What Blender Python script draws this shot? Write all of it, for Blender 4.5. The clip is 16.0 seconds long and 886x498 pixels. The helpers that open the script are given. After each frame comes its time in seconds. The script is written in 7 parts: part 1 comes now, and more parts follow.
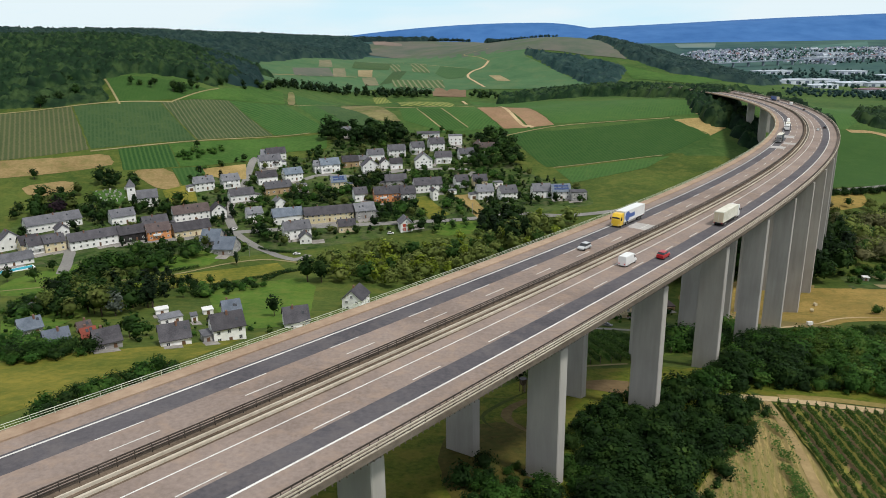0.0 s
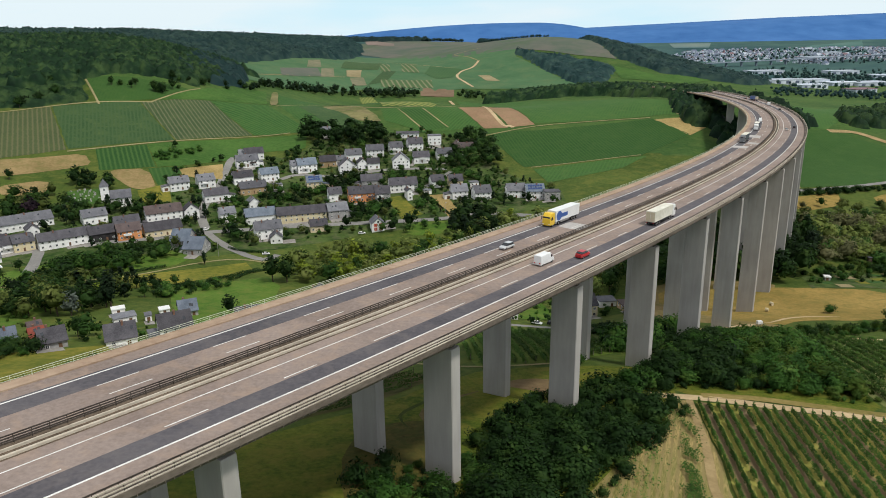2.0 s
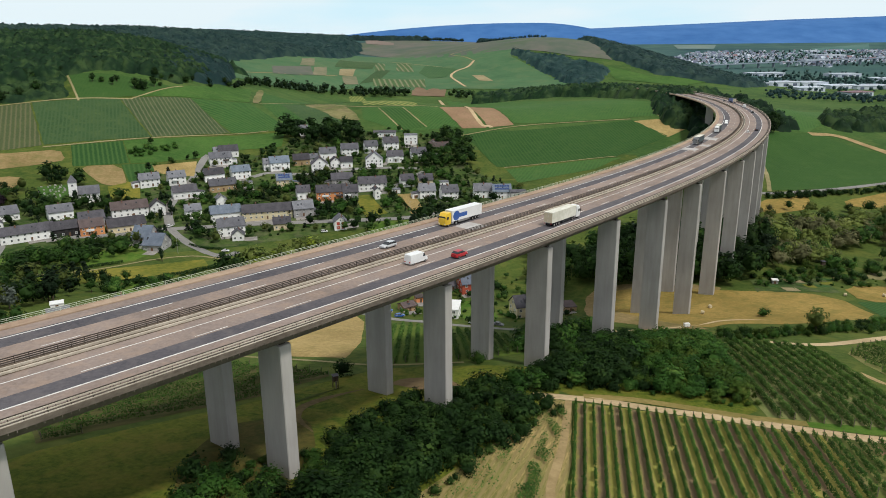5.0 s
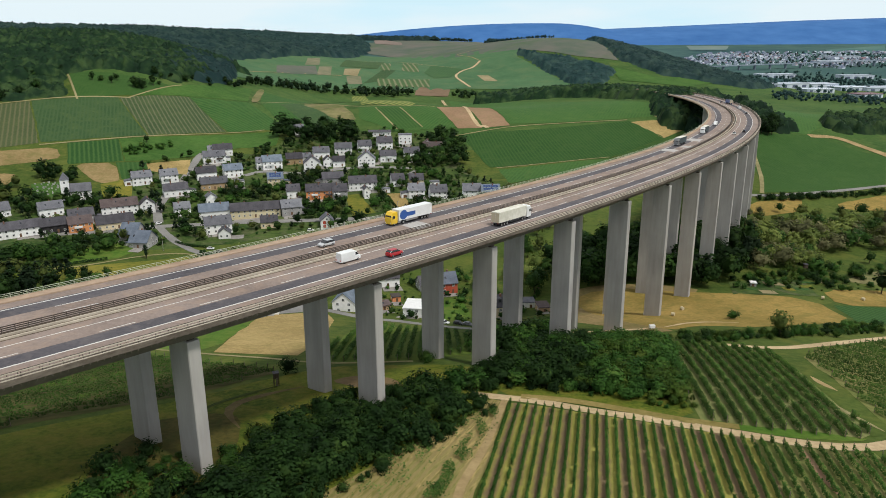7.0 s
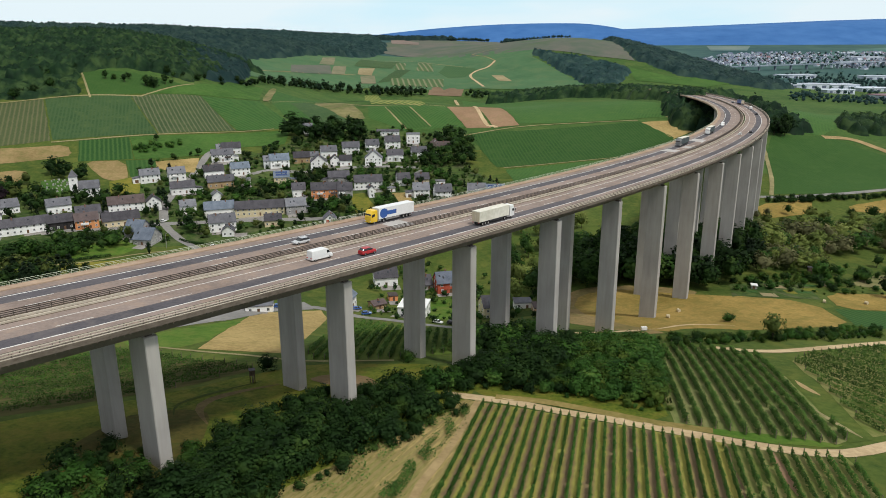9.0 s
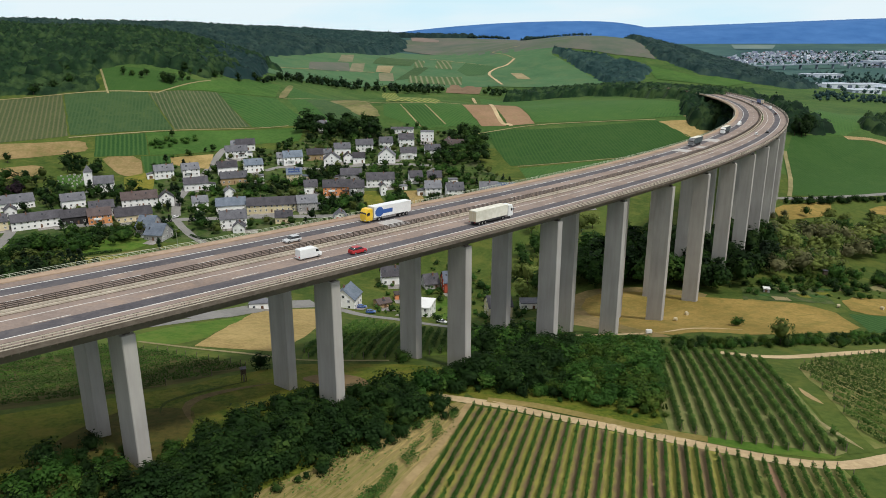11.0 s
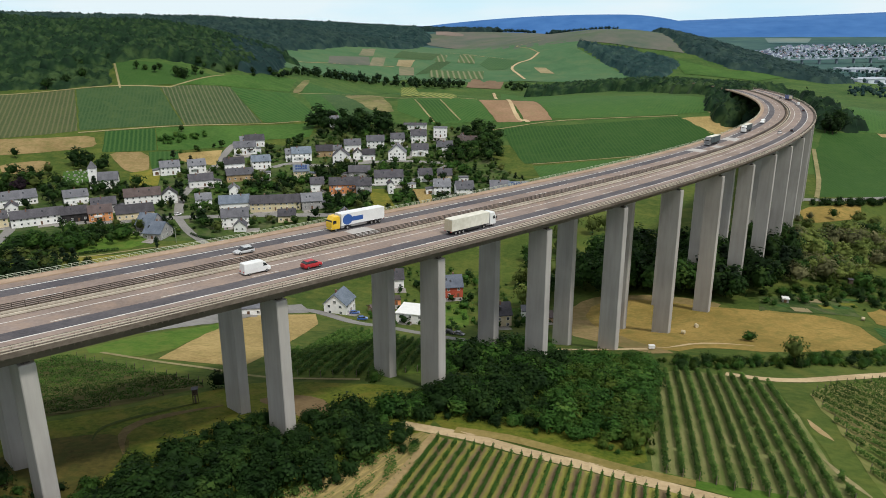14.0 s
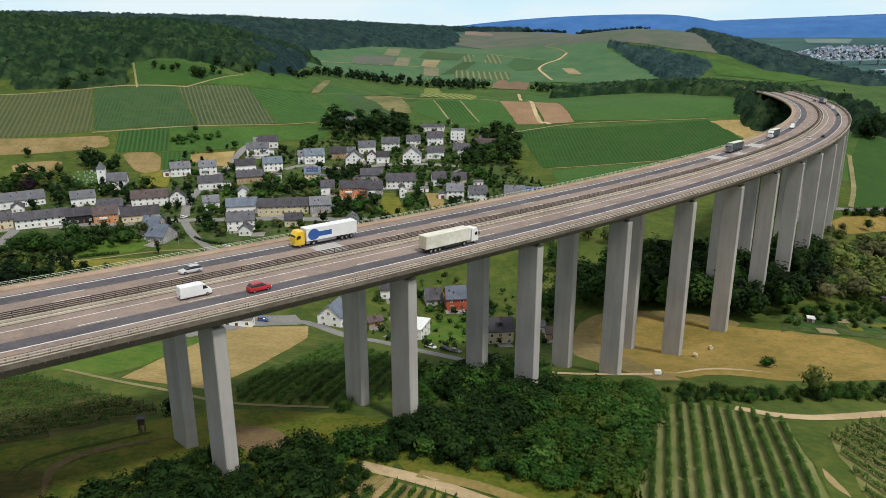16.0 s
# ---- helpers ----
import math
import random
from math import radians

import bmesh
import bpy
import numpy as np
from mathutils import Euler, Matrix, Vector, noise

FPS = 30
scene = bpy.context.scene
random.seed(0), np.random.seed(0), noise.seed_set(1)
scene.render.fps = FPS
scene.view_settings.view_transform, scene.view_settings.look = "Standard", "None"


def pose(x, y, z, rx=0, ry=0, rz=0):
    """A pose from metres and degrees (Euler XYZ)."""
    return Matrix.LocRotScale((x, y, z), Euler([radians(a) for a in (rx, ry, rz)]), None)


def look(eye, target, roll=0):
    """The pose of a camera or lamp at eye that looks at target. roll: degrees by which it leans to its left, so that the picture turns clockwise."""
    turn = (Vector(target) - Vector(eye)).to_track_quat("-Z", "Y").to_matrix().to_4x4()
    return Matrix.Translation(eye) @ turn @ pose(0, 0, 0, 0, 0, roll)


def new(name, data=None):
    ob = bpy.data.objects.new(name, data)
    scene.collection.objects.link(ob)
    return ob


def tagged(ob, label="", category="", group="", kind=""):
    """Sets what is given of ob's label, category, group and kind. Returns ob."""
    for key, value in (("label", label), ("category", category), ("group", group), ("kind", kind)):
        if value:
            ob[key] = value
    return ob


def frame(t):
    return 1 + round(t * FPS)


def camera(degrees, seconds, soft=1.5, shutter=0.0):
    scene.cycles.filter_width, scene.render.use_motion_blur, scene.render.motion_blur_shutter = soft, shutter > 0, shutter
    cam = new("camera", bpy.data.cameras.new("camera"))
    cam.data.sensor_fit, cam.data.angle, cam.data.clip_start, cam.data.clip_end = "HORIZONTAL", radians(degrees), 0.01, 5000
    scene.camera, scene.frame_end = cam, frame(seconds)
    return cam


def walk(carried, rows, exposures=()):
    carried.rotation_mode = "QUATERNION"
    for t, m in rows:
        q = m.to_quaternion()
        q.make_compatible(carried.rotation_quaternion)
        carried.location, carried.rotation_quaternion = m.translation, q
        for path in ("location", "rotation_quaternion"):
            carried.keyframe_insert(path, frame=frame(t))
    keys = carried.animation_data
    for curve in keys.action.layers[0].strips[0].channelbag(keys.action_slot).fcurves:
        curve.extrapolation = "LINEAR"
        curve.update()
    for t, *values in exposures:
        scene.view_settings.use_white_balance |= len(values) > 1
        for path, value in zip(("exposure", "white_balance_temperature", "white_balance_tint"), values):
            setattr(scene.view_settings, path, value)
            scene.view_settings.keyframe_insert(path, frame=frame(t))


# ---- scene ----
cam = camera(62.9, 16.0, soft=0.9)
METRES, EYE, TILT, LEAN, TURN = 125.0, 0.0, 0.0, 0.0, 0.0
ROWS = [
    (0.0, 0.0, 0.0, 0.0, -0.22, -16.7, 0.74),
    (0.5, 0.0317, -0.0015, -0.0008, -0.24, -16.69, 0.8),
    (1.0, 0.0659, -0.003, -0.0015, -0.23, -16.69, 0.82),
    (1.5, 0.1056, -0.0043, -0.0015, -0.25, -16.7, 0.81),
    (2.0, 0.1425, -0.0065, -0.0008, -0.27, -16.71, 0.76),
    (2.5, 0.1837, -0.0075, -0.0017, -0.28, -16.72, 0.68),
    (3.0, 0.2213, -0.0085, -0.0019, -0.23, -16.73, 0.62),
    (3.5, 0.2621, -0.0097, -0.0019, -0.08, -16.75, 0.55),
    (4.0, 0.3, -0.011, -0.002, 0.13, -16.74, 0.48),
    (6.5, 0.4942, -0.0157, -0.0027, 1.41, -16.73, 0.2),
    (7.0, 0.5237, -0.0144, -0.0037, 1.76, -16.72, 0.19),
    (7.5, 0.5505, -0.0126, -0.005, 2.15, -16.71, 0.18),
    (8.0, 0.5714, -0.0105, -0.0061, 2.52, -16.7, 0.17),
    (8.5, 0.591, -0.0078, -0.0074, 2.94, -16.7, 0.17),
    (9.0, 0.6059, -0.0048, -0.0082, 3.32, -16.71, 0.15),
    (11.5, 0.6697, 0.0361, -0.0115, 5.48, -16.91, -0.03),
    (12.0, 0.6838, 0.0557, -0.0124, 5.88, -16.94, -0.06),
    (12.5, 0.6973, 0.0769, -0.0134, 6.23, -17.01, -0.07),
    (13.0, 0.713, 0.1035, -0.0141, 6.58, -17.13, -0.03),
    (13.5, 0.7294, 0.1301, -0.0155, 6.88, -17.23, 0.05),
    (14.0, 0.75, 0.1618, -0.0157, 7.32, -17.31, 0.12),
    (14.5, 0.7709, 0.1945, -0.0166, 8.01, -17.3, 0.13),
    (15.0, 0.7926, 0.232, -0.0179, 8.72, -17.33, 0.11),
    (15.5, 0.8118, 0.2681, -0.0186, 9.35, -17.36, 0.1),
    (16.0, 0.8318, 0.3073, -0.0209, 9.88, -17.3, 0.1),
]
walk(cam, [(t, pose(0, 0, EYE, TILT, LEAN, TURN) @ pose(METRES * x, METRES * y, METRES * z, 90 + pitch, roll, yaw)) for t, x, y, z, yaw, pitch, roll in ROWS])

# ---- world, sun, exposure ----
SUN_AZ, SUN_EL = 42.0, 60.0          # degrees: azimuth from +x towards -y, elevation
world = bpy.data.worlds.new("world")
scene.world = world
world.use_nodes = True
wn, wl = world.node_tree.nodes, world.node_tree.links
sky = wn.new("ShaderNodeTexSky")
sky.sky_type, sky.sun_disc = "NISHITA", False
sky.sun_elevation, sky.sun_rotation = radians(SUN_EL), radians(90 + SUN_AZ)
sky.air_density, sky.dust_density, sky.ozone_density = 1.0, 1.5, 1.0
cloud = wn.new("ShaderNodeTexNoise")
cloud.inputs["Scale"].default_value, cloud.inputs["Detail"].default_value = 2.6, 7
cloud_map = wn.new("ShaderNodeMapping")
cloud_map.inputs["Scale"].default_value = (1, 1, 5)
coords = wn.new("ShaderNodeTexCoord")
wl.new(coords.outputs["Generated"], cloud_map.inputs["Vector"])
wl.new(cloud_map.outputs[0], cloud.inputs["Vector"])
cloud_ramp = wn.new("ShaderNodeMapRange")
cloud_ramp.inputs["From Min"].default_value, cloud_ramp.inputs["From Max"].default_value = 0.36, 0.62
cloud_ramp.inputs["To Min"].default_value, cloud_ramp.inputs["To Max"].default_value = 0.6, 0.92
wl.new(cloud.outputs["Fac"], cloud_ramp.inputs["Value"])
cloud_mix = wn.new("ShaderNodeMix")
cloud_mix.data_type = "RGBA"
cloud_mix.inputs[7].default_value = (5.6, 5.75, 5.8, 1)
wl.new(cloud_ramp.outputs[0], cloud_mix.inputs[0])
wl.new(sky.outputs[0], cloud_mix.inputs[6])
# bright haze low over the horizon
split = wn.new("ShaderNodeSeparateXYZ")
wl.new(coords.outputs["Generated"], split.inputs[0])
haze = wn.new("ShaderNodeMapRange")
haze.interpolation_type = "SMOOTHSTEP"
haze.inputs["From Min"].default_value, haze.inputs["From Max"].default_value = 0.30, 0.05
haze.inputs["To Min"].default_value, haze.inputs["To Max"].default_value = 0.0, 0.97
wl.new(split.outputs["Z"], haze.inputs["Value"])
haze_mix = wn.new("ShaderNodeMix")
haze_mix.data_type = "RGBA"
haze_tone = wn.new("ShaderNodeMix")
haze_tone.data_type = "RGBA"
haze_tone.inputs[6].default_value, haze_tone.inputs[7].default_value = (5.0, 6.8, 7.6, 1), (6.1, 7.05, 7.45, 1)
haze_cloud = wn.new("ShaderNodeMapRange")
haze_cloud.inputs["From Min"].default_value, haze_cloud.inputs["From Max"].default_value = 0.40, 0.58
wl.new(cloud.outputs["Fac"], haze_cloud.inputs["Value"])
wl.new(haze_cloud.outputs[0], haze_tone.inputs[0])
wl.new(haze_tone.outputs[2], haze_mix.inputs[7])
wl.new(haze.outputs[0], haze_mix.inputs[0])
wl.new(cloud_mix.outputs[2], haze_mix.inputs[6])
wl.new(haze_mix.outputs[2], wn["Background"].inputs["Color"])
wn["Background"].inputs["Strength"].default_value = 0.13
sun = new("sun", bpy.data.lights.new("sun", "SUN"))
sun.data.energy, sun.data.angle, sun.data.color = 2.7, radians(7.0), (0.975, 0.955, 0.885)
a, e = radians(SUN_AZ), radians(SUN_EL)
sun.matrix_world = look((0, 0, 300), (-math.cos(a) * math.cos(e), math.sin(a) * math.cos(e), 300 - math.sin(e)))
scene.view_settings.exposure = 0.0


# ---- materials ----
def material(name, dark, light, scale=1.0, rough=0.85, bump=0.0, big=0.05, metal=0.0, vary=0.0, contrast=0.5, spec=0.12, stretch=None, turn=0.0, tint=None, amount=0.6):
    """Mottled surface: dark and light colour, grain per metre, wide blotches per metre, patches of a third colour between them, a random shift for each object."""
    m = bpy.data.materials.new(name)
    m.use_nodes = True
    n, l = m.node_tree.nodes, m.node_tree.links
    b = n["Principled BSDF"]
    b.inputs["Roughness"].default_value, b.inputs["Metallic"].default_value = rough, metal
    b.inputs["Specular IOR Level"].default_value = spec
    tc = n.new("ShaderNodeTexCoord")
    fine, wide = n.new("ShaderNodeTexNoise"), n.new("ShaderNodeTexNoise")
    fine.inputs["Scale"].default_value, fine.inputs["Detail"].default_value, fine.inputs["Roughness"].default_value = scale, 6, 0.65
    wide.inputs["Scale"].default_value, wide.inputs["Detail"].default_value = big, 4
    vec = tc.outputs["Object"]
    if stretch:
        mp = n.new("ShaderNodeMapping")
        mp.inputs["Scale"].default_value = stretch
        if turn:
            spin = n.new("ShaderNodeMapping")
            spin.inputs["Rotation"].default_value = (0, 0, radians(-turn))
            l.new(vec, spin.inputs["Vector"])
            vec = spin.outputs[0]
        l.new(vec, mp.inputs["Vector"])
        vec = mp.outputs[0]
    l.new(vec, fine.inputs["Vector"])
    l.new(tc.outputs["Object"], wide.inputs["Vector"])
    add = n.new("ShaderNodeMath")
    add.operation = "ADD"
    l.new(fine.outputs["Fac"], add.inputs[0])
    l.new(wide.outputs["Fac"], add.inputs[1])
    fac = n.new("ShaderNodeMapRange")
    fac.inputs["From Min"].default_value, fac.inputs["From Max"].default_value = 1 - contrast / 2, 1 + contrast / 2
    l.new(add.outputs[0], fac.inputs["Value"])
    mix = n.new("ShaderNodeMix")
    mix.data_type = "RGBA"
    mix.inputs[6].default_value, mix.inputs[7].default_value = (*dark, 1), (*light, 1)
    l.new(fac.outputs[0], mix.inputs[0])
    out = mix.outputs[2]
    if tint:
        mid = n.new("ShaderNodeTexNoise")
        mid.inputs["Scale"].default_value, mid.inputs["Detail"].default_value, mid.inputs["Roughness"].default_value = math.sqrt(scale * big), 5, 0.6
        mid.inputs["Distortion"].default_value = 0.6
        l.new(vec, mid.inputs["Vector"])
        patch = n.new("ShaderNodeMapRange")
        patch.inputs["From Min"].default_value, patch.inputs["From Max"].default_value = 0.47, 0.66
        patch.inputs["To Max"].default_value = amount
        l.new(mid.outputs["Fac"], patch.inputs["Value"])
        blend = n.new("ShaderNodeMix")
        blend.data_type = "RGBA"
        blend.inputs[7].default_value = (*tint, 1)
        l.new(patch.outputs[0], blend.inputs[0])
        l.new(out, blend.inputs[6])
        out = blend.outputs[2]
    if vary:
        info, hsv = n.new("ShaderNodeObjectInfo"), n.new("ShaderNodeHueSaturation")
        rng = n.new("ShaderNodeMapRange")
        rng.inputs["To Min"].default_value, rng.inputs["To Max"].default_value = 1 - vary, 1 + vary
        l.new(info.outputs["Random"], rng.inputs["Value"])
        l.new(rng.outputs[0], hsv.inputs["Value"])
        rng2 = n.new("ShaderNodeMapRange")
        rng2.inputs["To Min"].default_value, rng2.inputs["To Max"].default_value = 0.5 + vary * 0.06, 0.5 - vary * 0.06
        l.new(info.outputs["Random"], rng2.inputs["Value"])
        l.new(rng2.outputs[0], hsv.inputs["Hue"])
        l.new(out, hsv.inputs["Color"])
        out = hsv.outputs[0]
    l.new(out, b.inputs["Base Color"])
    if bump:
        bp = n.new("ShaderNodeBump")
        bp.inputs["Strength"].default_value, bp.inputs["Distance"].default_value = 0.6, bump
        l.new(fine.outputs["Fac"], bp.inputs["Height"])
        l.new(bp.outputs[0], b.inputs["Normal"])
    return m


def stripes(name, row_dark, row_light, soil, angle, period, width=0.55, scale=0.6, contrast=0.7, stretch=None, tint=None, amount=0.5):
    """A field seen from far: rows of the given period (metres) and heading (degrees), ragged at their edges."""
    m = material(name, row_dark, row_light, scale, 0.9, 0.3, 0.02, contrast=contrast, stretch=stretch, turn=angle, tint=tint, amount=amount, vary=0.14)
    n, l = m.node_tree.nodes, m.node_tree.links
    b = n["Principled BSDF"]
    old = b.inputs["Base Color"].links[0].from_socket
    tc = next(k for k in n if k.bl_idname == "ShaderNodeTexCoord")
    mp = n.new("ShaderNodeMapping")
    mp.inputs["Rotation"].default_value = (0, 0, radians(-angle))
    l.new(tc.outputs["Object"], mp.inputs["Vector"])
    sep = n.new("ShaderNodeSeparateXYZ")
    l.new(mp.outputs[0], sep.inputs[0])
    jit = n.new("ShaderNodeTexNoise")
    jit.inputs["Scale"].default_value, jit.inputs["Detail"].default_value = 0.35, 3
    l.new(tc.outputs["Object"], jit.inputs["Vector"])
    mad = n.new("ShaderNodeMath")
    mad.operation = "MULTIPLY_ADD"
    mad.inputs[1].default_value = period * 0.45
    l.new(jit.outputs["Fac"], mad.inputs[0])
    l.new(sep.outputs["Y"], mad.inputs[2])
    wave = n.new("ShaderNodeMath")
    wave.operation = "PINGPONG"
    wave.inputs[1].default_value = period / 2
    l.new(mad.outputs[0], wave.inputs[0])
    edge = n.new("ShaderNodeMapRange")
    edge.inputs["From Min"].default_value, edge.inputs["From Max"].default_value = period * 0.5 * (width - 0.25), period * 0.5 * (width + 0.25)
    l.new(wave.outputs[0], edge.inputs["Value"])
    mix = n.new("ShaderNodeMix")
    mix.data_type = "RGBA"
    mix.inputs[7].default_value = (*soil, 1)
    l.new(edge.outputs[0], mix.inputs[0])
    l.new(old, mix.inputs[6])
    l.new(mix.outputs[2], b.inputs["Base Color"])
    return m


GRASS = material("meadow_grass", (0.032, 0.060, 0.010), (0.082, 0.112, 0.022), 0.45, 0.95, 0.15, 0.018, contrast=0.5, tint=(0.125, 0.130, 0.028), amount=0.55)
GRASS_LUSH = material("lush_grass", (0.030, 0.078, 0.015), (0.060, 0.125, 0.025), 0.4, 0.95, 0.15, 0.03, tint=(0.074, 0.128, 0.030), amount=0.5)
GRASS_SUN = material("bright_meadow", (0.042, 0.098, 0.011), (0.095, 0.160, 0.024), 0.6, 0.95, 0.12, 0.04, contrast=0.5, tint=(0.14, 0.16, 0.035), amount=0.5)
GRASS_DRY = material("dry_meadow", (0.088, 0.106, 0.014), (0.215, 0.185, 0.032), 0.4, 0.95, 0.12, 0.03, contrast=0.45, tint=(0.07, 0.10, 0.016), amount=0.6)
WHEAT = material("ripe_wheat", (0.23, 0.165, 0.062), (0.40, 0.295, 0.125), 0.8, 0.95, 0.1, 0.03, contrast=0.45, tint=(0.20, 0.165, 0.055), amount=0.5)
SOIL = material("bare_soil", (0.20, 0.125, 0.07), (0.30, 0.19, 0.115), 0.5, 0.95, 0.1, 0.03, tint=(0.20, 0.155, 0.075), amount=0.5)
TRACK = material("gravel_track", (0.34, 0.25, 0.14), (0.52, 0.40, 0.24), 0.8, 0.95, 0.05, 0.08)
ASPHALT_LANE = material("village_asphalt", (0.17, 0.165, 0.155), (0.25, 0.24, 0.225), 0.6, 0.9, 0.0, 0.06)
CONCRETE_ROAD = material("worn_concrete_road", (0.176, 0.136, 0.116), (0.302, 0.242, 0.212), 1.6, 0.85, 0.003, 0.05, contrast=0.6, tint=(0.345, 0.250, 0.185), amount=0.45)
ASPHALT = material("dark_asphalt", (0.062, 0.058, 0.066), (0.122, 0.114, 0.122), 1.6, 0.85, 0.003, 0.06, contrast=0.6, tint=(0.165, 0.145, 0.138), amount=0.35)
LINE = material("road_paint", (0.50, 0.485, 0.46), (0.74, 0.73, 0.70), 1.5, 0.7, 0, 0.3)
CONCRETE = material("pier_concrete", (0.30, 0.28, 0.26), (0.46, 0.435, 0.405), 0.5, 0.9, 0.01, 0.07, contrast=0.8, stretch=(1, 1, 0.12))
# underside shade put into the colour: far darker than the pier concrete
SOFFIT = material("shade_dark_soffit_concrete", (0.105, 0.088, 0.072), (0.205, 0.175, 0.148), 0.5, 0.9, 0.01, 0.08, contrast=0.7)
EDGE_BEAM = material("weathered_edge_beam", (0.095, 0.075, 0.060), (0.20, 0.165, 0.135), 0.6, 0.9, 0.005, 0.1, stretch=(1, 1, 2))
PATCH = material("pale_repair_concrete", (0.34, 0.32, 0.30), (0.46, 0.44, 0.42), 0.8, 0.9, 0, 0.15)
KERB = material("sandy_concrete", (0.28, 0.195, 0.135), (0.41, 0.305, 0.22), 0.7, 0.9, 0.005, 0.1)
MEDIAN = material("median_gravel", (0.075, 0.056, 0.040), (0.165, 0.125, 0.092), 1.8, 0.95, 0.02, 0.15)
STEEL = material("galvanised_steel", (0.36, 0.35, 0.33), (0.52, 0.51, 0.48), 1.5, 0.5, 0, 0.2, metal=0.6)
STEEL_DARK = material("weathered_steel", (0.06, 0.05, 0.042), (0.12, 0.10, 0.085), 1.5, 0.6, 0, 0.2, metal=0.5)
CREAM_RAIL = material("cream_rail_paint", (0.40, 0.345, 0.275), (0.56, 0.50, 0.41), 1.2, 0.7, 0.003, 0.15)
RAIL_PAINT = material("pale_green_paint", (0.42, 0.46, 0.35), (0.56, 0.59, 0.46), 1.5, 0.5, 0, 0.2)


# ---- terrain ----
HILLS_FAR = [(-1500, 2000, 900, 105.6), (300, 2800, 450, 73.4), (-50, -200, 220, 40.3), (-650, 850, 220, 39.5), (250, 1600, 220, 75.7), (1200, 1900, 450, -33.0), (100, 1150, 220, -20.5), (-350, 1300, 220, 36.1), (850, 700, 220, -12.0), (1200, 2800, 450, -23.5), (700, 1450, 220, -13.8), (-300, 2200, 450, 54.7), (-50, 1600, 220, -34.6), (1500, 700, 450, -15.2), (-800, 550, 220, 41.2), (-800, 1150, 220, 33.6), (-500, 1600, 220, 19.5), (-900, 2500, 450, 30.5), (1500, 1600, 450, 14.1), (-300, 2800, 450, -32.0), (1500, 2500, 450, 9.1), (400, -200, 220, 28.6), (-350, -200, 220, 23.8)]
HILLS_NEAR = [(-80, 400, 120, -31.1), (320, 400, 120, -27.5), (280, 760, 70, 17.3), (-270, 710, 70, 17.8), (240, 960, 120, 23.1), (-20, 760, 70, 22.3), (80, 310, 70, -20.3), (-270, 510, 70, -6.5), (-270, 360, 70, -8.4), (80, 560, 70, -9.5), (380, 610, 70, -8.8), (130, 760, 70, 9.9), (-80, 960, 120, -11.6), (-120, 610, 70, -2.3), (320, 80, 120, 6.4), (-320, 880, 120, 34.7), (480, 480, 120, -7.8), (280, 260, 70, -8.4), (-400, 800, 120, 12.7), (-400, 320, 120, -22.8), (80, 210, 70, 4.3), (-70, 60, 70, 7.6), (380, 810, 70, 10.6)]


def smooth(k):
    k = min(1.0, max(0.0, k))
    return k * k * (3 - 2 * k)


def far_country(x, y, z):
    """The plain that rises towards the town, and the wooded ranges beyond it."""
    if y > 1900 and x > 350:
        k = min(1, max(0, (x - 350) / 350)) * min(1, max(0, (y - 1900) / 250))
        z += (max(-109, -109 + 0.047 * (y - 2134)) - z) * k
    if y > 3050:
        k = min(1, (y - 3050) / 600)
        long_hill = 36 - 0.00007 * (x - 400) ** 2 - 0.00035 * max(0, x - 480) ** 2
        range_hill = 4 + min(x - 770, 1500) * 0.038
        z += (max(long_hill, range_hill, -20) - z) * k * k * (3 - 2 * k)
    return z


def height(x, y):
    z = -100.0
    for cx, cy, s, h in HILLS_FAR:
        d = ((x - cx) ** 2 + (y - cy) ** 2) / (2 * s * s)
        if d < 12:
            z += h * math.exp(-d)
    for cx, cy, s, h in HILLS_NEAR:
        d = ((x - cx) ** 2 + (y - cy) ** 2) / (2 * s * s)
        if d < 12:
            z += h * math.exp(-d)
    west, crest = smooth((100 - x) / 500), smooth((y - 2000) / 400) * smooth((1000 - x) / 400)
    z -= 22 * west * smooth((y - 1300) / 500) + 36 * crest
    return far_country(x, y, z)


def graded(lo, hi, a, b, step, grow=1.07):
    """Coordinates from lo to hi, even between a and b, ever wider outside."""
    mid = list(np.arange(a, b + 0.1, step))
    up, d = [b], step
    while up[-1] < hi:
        d *= grow
        up.append(up[-1] + d)
    down, d = [a], step
    while down[-1] > lo:
        d *= grow
        down.append(down[-1] - d)
    return down[:0:-1] + mid + up[1:]


def mesh_object(name, verts, faces, mat, parent=None, label="", mats=None, index=None, smooth=False):
    me = bpy.data.meshes.new(name)
    me.from_pydata(verts, [], faces)
    for k in (mats or [mat]):
        me.materials.append(k)
    if index is not None:
        me.polygons.foreach_set("material_index", index)
    if smooth:
        me.polygons.foreach_set("use_smooth", [True] * len(me.polygons))
    me.update()
    ob = new(name, me)
    ob.parent = parent
    if label:
        ob["label"] = label
    return ob


# blue base colour: distance haze painted over the wooded ranges
FAR_WOOD = material("hazed_woodland", (0.026, 0.100, 0.275), (0.062, 0.165, 0.38), 0.012, 0.95, 0, 0.003, contrast=0.8)
GRASS_HILL = material("hill_grass", (0.028, 0.068, 0.015), (0.064, 0.116, 0.027), 0.25, 0.95, 0.1, 0.012, contrast=0.5, tint=(0.095, 0.125, 0.034), amount=0.5)
# teal for the same haze, put into the plain's colour
FAR_GROUND = material("hazed_plain", (0.022, 0.062, 0.066), (0.056, 0.110, 0.092), 0.012, 0.95, 0, 0.004)
